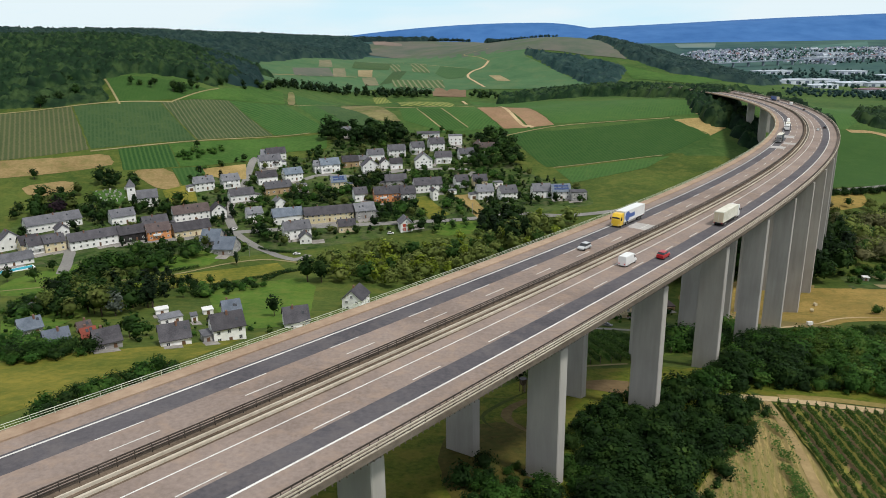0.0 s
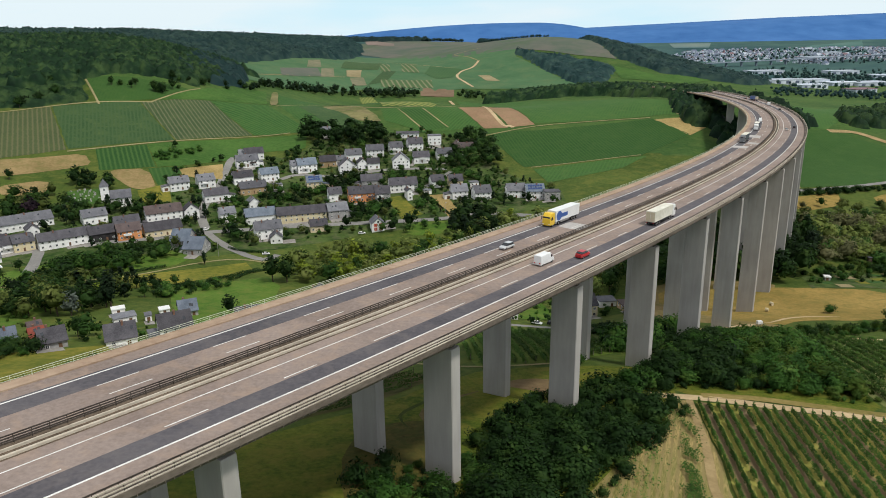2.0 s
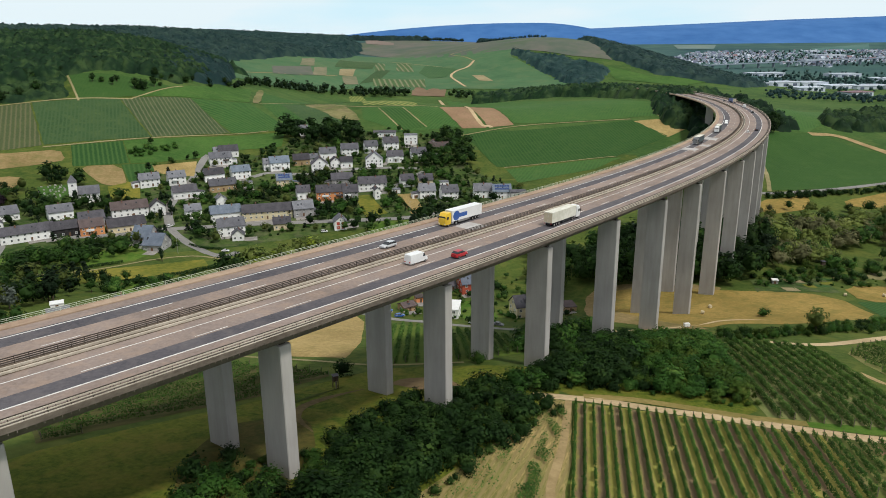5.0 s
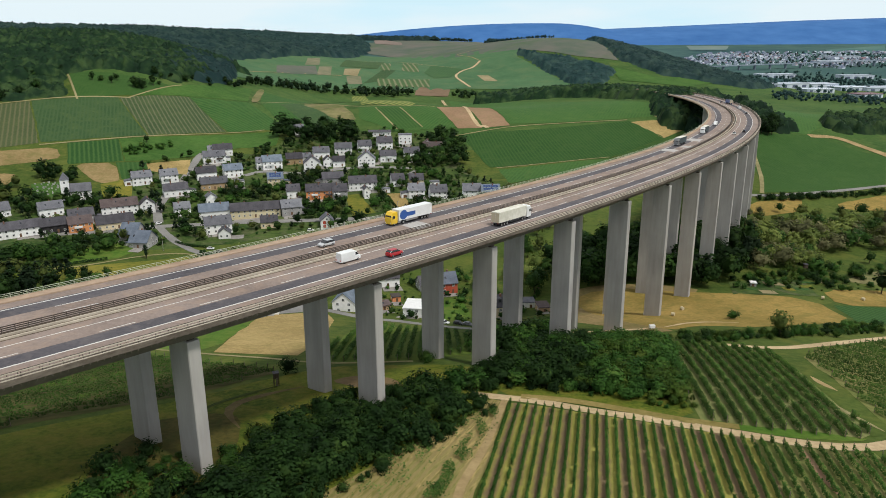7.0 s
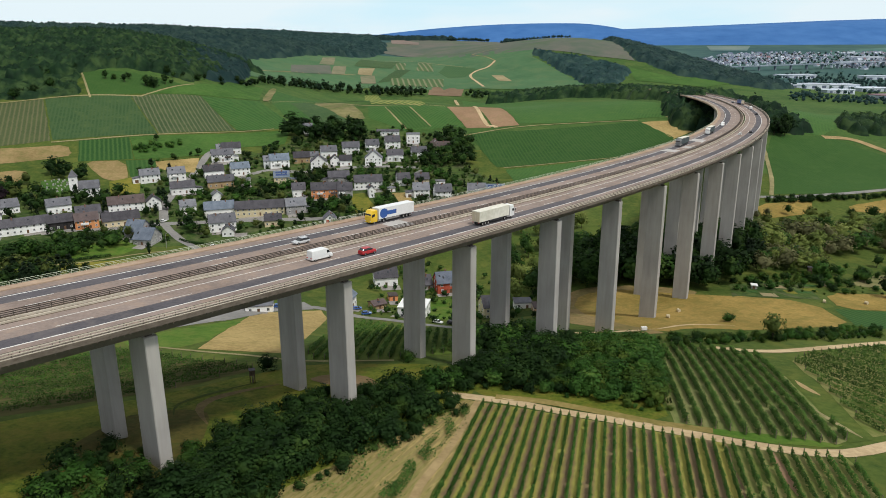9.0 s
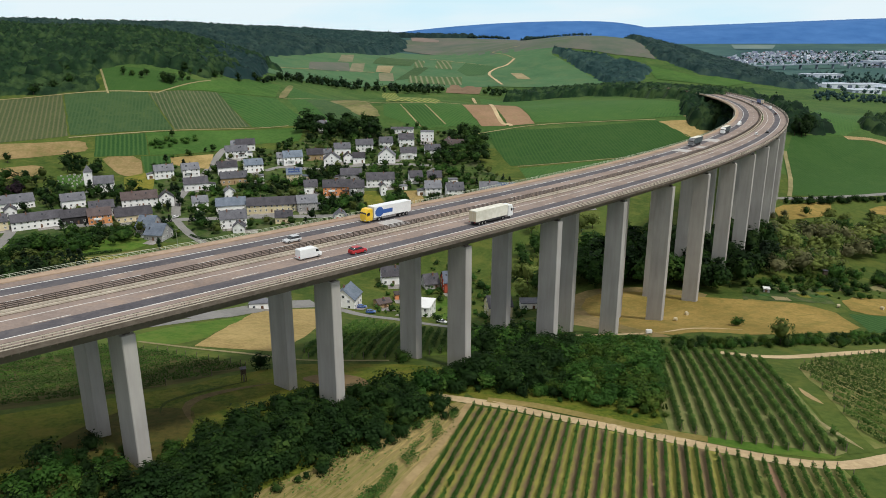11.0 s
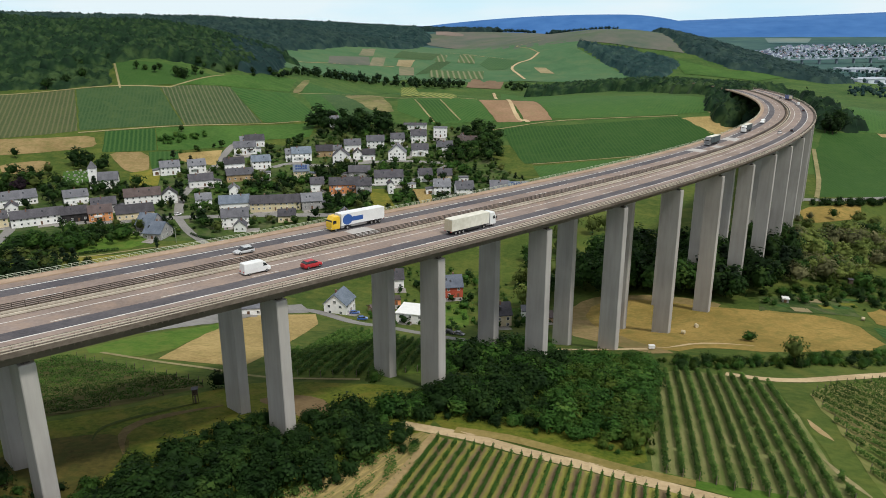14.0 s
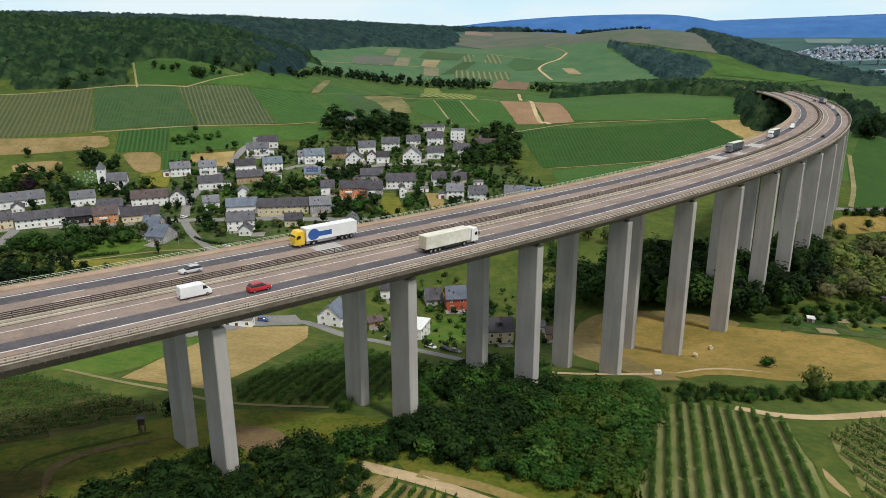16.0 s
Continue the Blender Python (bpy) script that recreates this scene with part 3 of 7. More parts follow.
field([(-157, 750), (-150, 760), (-172, 866), (-177, 858)], HILL_DRY, "dry yellow strip on the hill", "field", 2)
field([(-114, 778), (-71, 762), (-37, 691), (-45, 687), (-66, 697)], HILL_DRY, "dry yellow fallow patch", "field", 1)
field([(-97, 1041), (-81, 1063), (14, 750), (10, 735), (-40, 737)], LIME_ROWS, "lime green striped vineyard", "vineyard", 1.6)
field([(-42, 728), (34, 747), (56, 683), (3, 662), (-35, 690)], VINE_GREEN, "green vineyard above the village", "vineyard", 1)
field([(36, 745), (62, 767), (81, 685), (58, 680)], SOIL, "bare reddish-brown field", "field", 1)
field([(65, 770), (90, 782), (108, 695), (83, 687)], SOIL, "bare reddish-brown field", "field", 1)
way([(31, 1071), (70, 730), (86, 686)], 4, TRACK, "pale track between brown fields", "farm_track")
field([(41, 1072), (255, 766), (259, 755), (250, 715), (108, 700), (91, 783), (61, 774)], VINE_GREEN, "long green vineyard on the hill", "vineyard", 1)
field([(60, 669), (222, 704), (245, 660), (185, 600), (85, 585)], VINE_DARK, "large dark green vineyard by the viaduct", "vineyard", 1)
field([(92, 579), (148, 591), (189, 599), (162, 568), (99, 540)], VINE_GREEN, "green vineyard by the viaduct", "vineyard", 1)
field([(223, 701), (254, 705), (269, 682), (244, 657)], WHEAT, "ripe golden grain field", "field", 1)
way([(53, 659), (109, 691), (168, 704), (221, 707)], 1.7, TRACK_GRASSY, "pale field track", "farm_track")
way([(91, 584), (148, 594), (185, 602)], 1.4, TRACK_GRASSY, "pale field track", "farm_track")
way([(257, 755), (250, 729), (251, 713), (267, 704)], 2.2, TRACK_GRASSY, "pale winding track", "farm_track")
field([(-14, 1188), (40, 1192), (38, 1118), (-12, 1114)], SOIL_RED, "small brick-red bare field", "field", 1)
field([(-380, 506), (-285, 556), (-263, 567), (-250, 552), (-263, 538), (-354, 478)], STUBBLE_TAN, "ripe golden grain field", "field", 1)
field([(-258, 577), (-224, 595), (-203, 556), (-240, 541)], VINE_DARK2, "dark green vineyard plot", "vineyard", 1)
field([(-236, 542), (-208, 552), (-187, 513), (-205, 511), (-219, 525)], STUBBLE_TAN, "golden stubble plot", "field", 1)
field([(-208, 552), (-185, 560), (-172, 537), (-184, 512)], VINE_DARK2, "green vineyard plot", "vineyard", 1)
field([(-294, 497), (-268, 517), (-254, 497), (-280, 481)], STUBBLE_TAN, "golden stubble plot", "field", 1)
field([(-224, 596), (-104, 662), (-99, 622), (-130, 607), (-154, 581), (-185, 562), (-202, 556)], GRASS_LUSH, "lush green meadow above the village", "field", 1)
way([(-276, 568), (-225, 597), (-149, 642), (-119, 661)], 1.7, TRACK_GRASSY, "pale track along the vineyards", "farm_track")
way([(-316, 700), (-284, 651)], 1.8, TRACK_GRASSY, "pale steep vineyard track", "farm_track")
way([(-427, 588), (-321, 641), (-255, 666), (-242, 678), (-221, 737)], 1.7, TRACK_GRASSY, "pale hillside track", "farm_track")
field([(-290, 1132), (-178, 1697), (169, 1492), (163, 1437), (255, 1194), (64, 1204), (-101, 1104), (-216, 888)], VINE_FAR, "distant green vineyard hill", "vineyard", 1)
field([(-185, 1770), (-200, 1930), (-120, 2020), (90, 2015), (330, 1850), (352, 1410), (279, 1420), (169, 1493), (23, 1507)], HEATH, "distant brownish vineyard plots", "field", 1)
field([(-228, 1147), (-182, 1217), (-165, 1149), (-212, 1082)], HEATH, "muted brownish vineyard plot", "vineyard", 2)
field([(-176, 1220), (-160, 1247), (-148, 1167), (-165, 1144)], FALLOW_FAR, "pale fallow plot", "field", 2)
field([(-139, 1252), (-117, 1286), (-111, 1204), (-132, 1190)], SOIL_PALE, "pale bare plot", "field", 2)
field([(-126, 1185), (-107, 1209), (-95, 1146), (-115, 1124)], FALLOW_FAR, "pale fallow plot", "field", 2)
field([(-208, 1287), (-194, 1325), (-178, 1231), (-197, 1207)], FALLOW_FAR, "pale fallow plot", "field", 2)
field([(-59, 1470), (-30, 1445), (-19, 1336), (-50, 1333)], ROWS_FAR, "pale striped vineyard plot", "vineyard", 2)
field([(-99, 1445), (-80, 1447), (-70, 1323), (-86, 1305)], ROWS_FAR, "pale striped vineyard plot", "vineyard", 2)
field([(-80, 1216), (3, 1267), (7, 1194), (-74, 1151)], ROWS_FAR, "pale striped vineyard plot", "vineyard", 2)
field([(-160, 1400), (-95, 1470), (-92, 1320), (-150, 1265)], VINE_MID, "muted green vineyard plot", "vineyard", 2)
field([(-70, 1200), (-95, 1150), (-80, 1340), (-60, 1330)], VINE_MID, "muted green vineyard plot", "vineyard", 1.5)
field([(0, 1420), (60, 1370), (40, 1300), (10, 1280), (-10, 1330)], VINE_FAR2, "dark green vineyard plot", "vineyard", 2)
field([(-180, 2002), (-148, 2007), (-101, 1954), (-97, 1904), (-168, 1924)], HEATH_ROSE, "pale reddish fallow plot on the ridge", "field", 2)
way([(-234, 990), (-218, 1073), (-181, 1131), (-133, 1182)], 2.5, TRACK_GRASSY, "pale track across the far vineyards", "farm_track")
way([(-160, 1415), (-87, 1495), (-16, 1434), (39, 1388)], 2.5, TRACK_GRASSY, "pale track across the far vineyards", "farm_track")
way([(92, 1432), (75, 1480), (48, 1537), (83, 1562), (104, 1569)], 2.5, TRACK_GRASSY, "pale track up the far hill", "farm_track")
way([(92, 1432), (79, 1384), (57, 1351), (48, 1307), (62, 1254), (72, 1220)], 4.5, TRACK, "pale winding track up the hill", "farm_track")
field([(85, 1314), (105, 1311), (120, 1266), (97, 1272)], SOIL_PALE, "pale bare patch", "field", 2)
field([(326, 1364), (407, 1306), (619, 1450), (435, 1238), (328, 1266)], GRASS_LUSH, "distant light green slope", "field", 1)
field([(343, 694), (398, 704), (438, 648), (397, 571), (286, 530), (313, 626)], VINE_DARK, "lush green field beyond the viaduct", "field", 1)
field([(346, 701), (410, 814), (535, 942), (498, 828), (394, 707)], VINE_GREEN, "green vineyard beyond the viaduct", "vineyard", 1)
way([(393, 702), (420, 703), (434, 677), (443, 651), (452, 612)], 8, TAN_TRACK, "tan strip beside a field", "field")
way([(235, 502), (255, 515), (292, 526), (334, 545), (397, 571), (459, 579)], 5, ASPHALT_LANE, "grey country road", "road")
way([(321, 649), (302, 579), (284, 528)], 3.2, TRACK_GRASSY, "pale track beside the viaduct", "farm_track")
field([(122, 329), (145, 330), (171, 315), (223, 311), (220, 269), (175, 248), (151, 251), (140, 242), (131, 264), (116, 307)], WHEAT_PALE, "mown golden hay meadow under the viaduct", "field", 1)
field([(106, 285), (108, 308), (114, 330), (124, 338), (150, 336), (176, 322), (170, 314), (130, 322), (122, 300), (142, 240), (131, 238)], STUBBLE_TAN, "dry brownish grass beside the hay meadow", "field", 0.7)
field([(237, 331), (273, 341), (294, 343), (270, 312), (230, 303)], WHEAT_PALE, "golden stubble field", "field", 1)
field([(228, 302), (268, 309), (247, 271), (221, 270)], VINE_DARK2, "dark green crop strip", "field", 1)
field([(262, 500), (313, 528), (299, 494), (259, 471)], WHEAT_PALE, "golden dry field by the road", "field", 1)
field([(335, 520), (385, 547), (418, 552), (392, 508), (331, 504)], WHEAT_PALE, "golden dry field by the road", "field", 1)
field([(258, 352), (276, 372), (300, 384), (296, 366), (276, 350)], HILL_DRY, "weedy yellowish plot beyond the gardens", "field", 1)
field([(193, 334), (235, 348), (229, 317), (188, 312)], GARDEN, "dark green garden ground of the allotments", "field", 1)
field([(-44, 91), (-31, 114), (-22, 126), (3, 148), (17, 166), (28, 177), (55, 181), (78, 176), (73, 152), (68, 142), (51, 120), (38, 99), (35, 93), (32, 82), (-30, 71)], MEADOW, "olive green meadow below the viaduct", "field", 0.5)
field([(78, 176), (127, 208), (119, 164), (117, 142), (95, 149), (73, 155)], MEADOW, "olive green verge round the thicket", "field", 0.5)
field([(71, 152), (76, 150), (67, 105), (65, 95), (35, 93), (38, 99), (51, 120), (68, 142)], DRY_STUBBLE, "dry mown strip beside the vineyard", "field", 0.7)
field([(76, 150), (94, 144), (117, 136), (126, 133), (121, 101), (66, 95)], VINE_FLOOR, "grass and soil strips between vine rows", "vineyard", 0.6)
field([(126, 133), (137, 130), (148, 129), (147, 114), (141, 103), (121, 101)], VINE_FLOOR3, "green ground between vine rows", "vineyard", 0.6)
way([(134, 131), (133, 123), (132, 114), (132, 109)], 1.3, SOIL, "bare reddish soil strip between vines", "field")
way([(110, 122), (109, 116), (108, 109)], 1.1, SOIL, "bare reddish soil strip between vines", "field")
way([(79, 154), (90, 152), (102, 147), (114, 142), (125, 139)], 3.2, DRY_VERGE, "dry grass verge along the gravel track", "verge")
field([(127, 206), (136, 215), (152, 210), (159, 204), (152, 137), (148, 134), (132, 137), (118, 142), (120, 168)], VINE_FLOOR2, "grass strips between vine rows", "vineyard", 0.6)
field([(166, 198), (176, 210), (213, 235), (258, 265), (188, 148), (158, 140), (162, 166)], VINE_FLOOR3, "grass strips between vine rows", "vineyard", 0.6)
way([(67, 155), (82, 151), (94, 146), (106, 142), (117, 138), (128, 134), (138, 131), (149, 131), (163, 137), (179, 144)], 3.6, TRACK, "pale gravel track between vineyards", "farm_track")
way([(149, 213), (161, 210), (177, 216), (217, 241), (244, 260)], 4, TRACK, "pale gravel track by the thicket", "farm_track")
field([(159, 204), (165, 202), (164, 191), (161, 163), (158, 139), (152, 136), (155, 159)], GRASS, "olive green grass lane between vineyards", "field", 0.9)
field([(116, 140), (132, 135), (148, 133), (151, 135), (133, 139), (118, 143)], GRASS_SUN, "bright green verge below the vines", "field", 0.9)
way([(158, 177), (158, 171), (159, 165)], 1.8, TAN_TRACK, "worn sandy patch between vines", "farm_track")
way([(153, 155), (154, 147), (156, 139)], 1.2, TRACK_GRASSY, "worn sandy path between vines", "farm_track")
way([(75, 151), (70, 127), (65, 109), (64, 102)], 1.6, TAN_TRACK, "dry tan wheel track beside the vines", "farm_track")
field([(-55, 152), (-32, 189), (13, 174), (16, 170), (2, 151), (-24, 128), (-32, 119)], VINE_FLOOR5, "green ground of a vineyard", "vineyard", 0.6)
field([(-9, 193), (-17, 263), (-13, 277), (5, 293), (12, 272), (18, 215), (17, 190)], WHEAT, "ripe golden grain field below the viaduct", "field", 1)
field([(25, 191), (24, 231), (26, 271), (65, 245), (68, 196), (51, 185), (27, 181)], VINE_FLOOR4, "green ground of a vineyard", "vineyard", 0.6)
field([(-36, 195), (-32, 217), (-20, 246), (-16, 260), (-10, 193)], GRASS_SUN, "lush green meadow by the lane", "field", 1)
way([(-55, 203), (-45, 212), (-35, 228), (-21, 261), (-16, 289), (1, 298), (24, 285), (39, 282), (63, 268), (75, 258), (85, 247)], 6, ASPHALT_LANE, "grey village lane", "road")
field([(-40, 237), (-29, 271), (-19, 298), (-6, 308), (2, 294), (-13, 279), (-21, 249)], ASPHALT_LANE, "grey paved yard by the lane", "pavement", 1)
field([(32, 163), (35, 167), (42, 168), (48, 166), (51, 159), (51, 153), (46, 154), (39, 159)], EARTH, "bare brown earth below the viaduct", "field", 1.6)
way([(-28, 196), (-8, 190), (9, 186), (27, 181), (51, 184)], 1.5, TRACK_GRASSY, "pale grassy path", "farm_track")
field([(-134, 184), (-126, 204), (-108, 209), (-68, 227), (-78, 187), (-90, 164), (-101, 136)], GRASS_DRY, "dry yellow-green meadow slope", "field", 1)
field([(-267, 399), (-265, 431), (-261, 450), (-242, 479), (-193, 492), (-187, 543), (-154, 574), (-154, 594), (-104, 597), (-92, 649), (-21, 661), (50, 655), (63, 581), (105, 514), (102, 476), (54, 457), (28, 451), (-30, 441), (-76, 419), (-119, 401), (-158, 400), (-204, 375), (-246, 364)], GARDEN, "gardens and yards between the village houses", "garden_ground", 0.6)
field([(-150, 357), (-94, 392), (-85, 376), (-127, 338), (-139, 330)], GRASS_DRY, "dry yellow meadow by the village", "field", 1)
field([(-117, 334), (-102, 347), (-68, 368), (-52, 257), (-75, 243), (-99, 292)], GRASS_SUN, "lush green meadow with mown lines", "field", 1)
field([(-222, 343), (-204, 375), (-184, 386), (-171, 343), (-199, 306)], GRASS_SUN, "green garden meadow", "field", 1)
field([(-166, 388), (-136, 414), (-125, 389), (-150, 363)], GRASS_SUN, "green garden meadow", "field", 1)
field([(-5, 457), (39, 456), (34, 434), (-5, 432)], GRASS_SUN, "lush green lawn", "field", 1)
OPEN_PLOTS = [[(-22, 510), (-11, 512), (5, 472), (-9, 465)], [(8, 514), (19, 516), (30, 475), (23, 462)], [(-185, 555), (-156, 572), (-148, 540), (-166, 539), (-178, 542)], [(-200, 509), (-183, 526), (-170, 492), (-187, 485)], [(-246, 499), (-226, 509), (-219, 491), (-219, 480), (-231, 476)]]
for plot, ground_mat, words in zip(OPEN_PLOTS, (GRASS_DRY, WHEAT, WHEAT, GRASS_DRY, GRASS_LUSH), ("dry yellow-green garden plot", "golden garden plot", "golden stubble plot by the houses", "olive meadow below the stubble", "green churchyard lawn")):
    field(plot, ground_mat, words, "field", 1.6)
way([(-151, 588), (-152, 575), (-147, 526), (-148, 504), (-144, 473), (-134, 449)], 6, ASPHALT_LANE, "grey village street", "road")
way([(-219, 320), (-191, 333), (-148, 357), (-122, 386), (-102, 397), (-83, 393)], 1.7, TRACK_GRASSY, "pale field track", "farm_track")
way([(-199, 359), (-212, 394), (-218, 411), (-187, 416), (-157, 429), (-130, 443), (-82, 457), (-35, 461), (17, 461), (44, 467), (79, 454), (113, 457), (140, 463)], 6, ASPHALT_LANE, "grey village street", "road")
way([(-60, 528), (-22, 520), (7, 536), (26, 572)], 5, ASPHALT_LANE, "grey village street", "road")
way([(-105, 546), (-93, 557), (-63, 556), (-19, 574), (22, 578)], 5, ASPHALT_LANE, "grey village street", "road")
way([(-132, 443), (-110, 417), (-86, 398), (-79, 407)], 5, ASPHALT_LANE, "grey village street", "road")
field([(-561, 774), (-507, 812), (-521, 854), (-622, 992), (-649, 930), (-668, 895)], GRASS_DRY, "dry golden clearing in the wood", "field", 1)
field([(-176, 269), (-175, 318), (-148, 294), (-140, 228), (-146, 220)], GRASS_SUN, "green garden meadow", "field", 1)
way([(85, 247), (108, 243), (133, 247)], 3.2, TRACK, "pale track leading to the hay meadow", "farm_track")
way([(133, 249), (140, 250), (149, 257), (158, 259), (170, 257)], 2, TRACK, "pale sandy track beside the hay meadow", "farm_track")
field([(3, 93), (-2, 114), (0, 131), (9, 138), (18, 136), (21, 120), (19, 106), (24, 90), (5, 87)], BROWN_GRASS, "worn brown grass below the viaduct, darkened like its shade", "field", 1.4)
field([(-23, 722), (-1, 726), (24, 676), (4, 668)], VINE_DARK2, "dark green striped vineyard plot", "vineyard", 1.6)
field([(-131, 765), (-115, 777), (-59, 690), (-50, 673), (-81, 672)], VINE_MID, "muted green vineyard plot", "vineyard", 1.6)
way([(-24, 724), (-10, 693), (3, 667)], 1.6, TRACK_GRASSY, "faint grassy track between vineyards", "farm_track")
way([(0, 728), (13, 700), (25, 677)], 1.6, TRACK_GRASSY, "faint grassy track between vineyards", "farm_track")
way([(-151, 754), (-114, 788), (-44, 731), (34, 747)], 1.8, TRACK_GRASSY, "faint grassy track above the vineyards", "farm_track")


# stubble and green both tinted blue-green to hold the distance haze
FAR_TAN = material("hazed_stubble", (0.090, 0.150, 0.150), (0.150, 0.195, 0.170), 0.01, 0.95, 0, 0.004)
FAR_GREEN = material("hazed_green_field", (0.045, 0.115, 0.105), (0.085, 0.155, 0.13), 0.01, 0.95, 0, 0.004)
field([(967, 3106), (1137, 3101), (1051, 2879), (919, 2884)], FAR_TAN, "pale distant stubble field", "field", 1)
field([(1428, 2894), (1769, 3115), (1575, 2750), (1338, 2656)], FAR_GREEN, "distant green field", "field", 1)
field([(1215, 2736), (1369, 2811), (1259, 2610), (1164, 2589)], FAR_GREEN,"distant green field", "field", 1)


field([(45, 324), (64, 334), (70, 293), (53, 291)], GRASS_SUN, "bright green garden lawn", "lawn", 1.5)
way([(19, 130), (14, 138), (14, 145), (19, 152), (26, 158)], 2.4, BROWN_TRACK, "worn brown track curving through the meadow", "farm_track")
way([(10, 134), (8, 141), (13, 150), (21, 160)], 1.2, MEADOW_DARK, "dark wheel mark in the meadow", "farm_track")
# allotment beds beyond the hay meadow
for i, (x, y) in enumerate(((200, 322), (206, 318), (213, 320), (219, 326), (226, 328), (215, 334), (222, 338), (231, 334), (236, 342), (243, 346), (208, 330))):
    w, d = 2.6 + i % 3, 1.6 + i % 2
    field([(x - w, y - d), (x + w, y - d + 0.6), (x + w, y + d + 0.6), (x - w, y + d)], (VINE_DARK2, SOIL_PALE, GARDEN, GRASS_DRY)[i % 4], "small cultivated garden bed", "garden_bed", 1.6)

# ---- vine rows ----
def leaf_material(name, dark, light, tip, blotch_scale=0.3, each=0.15):
    """Leaves: blotches per metre, a shift for each leaf and each plant, and some light through them."""
    m = bpy.data.materials.new(name)
    m.use_nodes = True
    n, l = m.node_tree.nodes, m.node_tree.links
    b = n["Principled BSDF"]
    b.inputs["Roughness"].default_value, b.inputs["Specular IOR Level"].default_value = 0.65, 0.10
    geo = n.new("ShaderNodeNewGeometry")
    blotch = n.new("ShaderNodeTexNoise")
    blotch.inputs["Scale"].default_value, blotch.inputs["Detail"].default_value = blotch_scale, 3
    l.new(geo.outputs["Position"], blotch.inputs["Vector"])
    ramp = n.new("ShaderNodeValToRGB")
    ramp.color_ramp.elements[0].color, ramp.color_ramp.elements[0].position = (*dark, 1), 0.12
    ramp.color_ramp.elements[1].color, ramp.color_ramp.elements[1].position = (*tip, 1), 0.95
    ramp.color_ramp.elements.new(0.6).color = (*light, 1)
    mean = n.new("ShaderNodeMath")
    mean.operation = "MULTIPLY_ADD"
    mean.inputs[1].default_value = each
    l.new(geo.outputs["Random Per Island"], mean.inputs[0])
    wide = n.new("ShaderNodeMath")
    wide.operation = "MULTIPLY_ADD"
    wide.inputs[1].default_value, wide.inputs[2].default_value = 1.8, -0.47
    l.new(blotch.outputs["Fac"], wide.inputs[0])
    l.new(wide.outputs[0], mean.inputs[2])
    l.new(mean.outputs[0], ramp.inputs[0])
    info, hsv, rng = n.new("ShaderNodeObjectInfo"), n.new("ShaderNodeHueSaturation"), n.new("ShaderNodeMapRange")
    rng.inputs["To Min"].default_value, rng.inputs["To Max"].default_value = 0.75, 1.3
    l.new(info.outputs["Random"], rng.inputs["Value"])
    l.new(rng.outputs[0], hsv.inputs["Value"])
    l.new(ramp.outputs[0], hsv.inputs["Color"])
    l.new(hsv.outputs[0], b.inputs["Base Color"])
    glow, both = n.new("ShaderNodeBsdfTranslucent"), n.new("ShaderNodeMixShader")
    both.inputs[0].default_value = 0.34
    l.new(hsv.outputs[0], glow.inputs["Color"])
    l.new(b.outputs[0], both.inputs[1])
    l.new(glow.outputs[0], both.inputs[2])
    l.new(both.outputs[0], n["Material Output"].inputs["Surface"])
    return m


LEAF_VINE = leaf_material("vine_leaf", (0.024, 0.066, 0.011), (0.056, 0.128, 0.021), (0.112, 0.185, 0.036), 0.5)
LEAF_VINE_DARK = leaf_material("dark_vine_leaf", (0.022, 0.058, 0.011), (0.050, 0.110, 0.020), (0.095, 0.16, 0.030))
LEAF_VINE_LIGHT = leaf_material("light_vine_leaf", (0.030, 0.072, 0.013), (0.070, 0.136, 0.026), (0.130, 0.195, 0.045), 0.4)
BARK = material("bark", (0.05, 0.038, 0.028), (0.11, 0.085, 0.06), 6, 0.9, 0.01, 1)
POST_WOOD = material("weathered_post", (0.12, 0.10, 0.08), (0.22, 0.18, 0.14), 5, 0.9, 0, 1)


def leaf_quads(centres, normals, sizes, rng):
    """One bent leaf clump (two triangles sharing a fold) at each centre."""
    n = len(centres)
    up = rng.normal(size=(n, 3))
    a = np.cross(normals, up)
    a /= np.linalg.norm(a, axis=1, keepdims=True) + 1e-9
    b = np.cross(normals, a)
    s = sizes[:, None] / 2
    asp = rng.uniform(0.6, 1.3, (n, 1))
    v = np.stack([centres - a * s * asp, centres - b * s + normals * s * 0.15, centres + a * s * asp, centres + b * s + normals * s * 0.15], 1).reshape(-1, 3)
    f = np.arange(4 * n).reshape(-1, 4)
    return v, np.concatenate([f[:, [0, 1, 2]], f[:, [0, 2, 3]]])


def mesh_from(name, v, f, mats, index=None, normals=None):
    me = bpy.data.meshes.new(name)
    me.vertices.add(len(v))
    me.vertices.foreach_set("co", np.asarray(v, np.float32).ravel())
    f = np.asarray(f, np.int32)
    k = f.shape[1]
    me.loops.add(f.size)
    me.loops.foreach_set("vertex_index", f.ravel())
    me.polygons.add(len(f))
    me.polygons.foreach_set("loop_start", np.arange(0, f.size, k, dtype=np.int32))
    for m in mats:
        me.materials.append(m)
    if index is not None:
        me.polygons.foreach_set("material_index", index)
    me.update(calc_edges=True)
    me.validate()
    if normals is not None:
        me.polygons.foreach_set("use_smooth", np.ones(len(f), bool))
        soft = me.attributes.new("custom_normal", "FLOAT_VECTOR", "POINT")
        soft.data.foreach_set("vector", np.asarray(normals, np.float32).ravel())
    return me


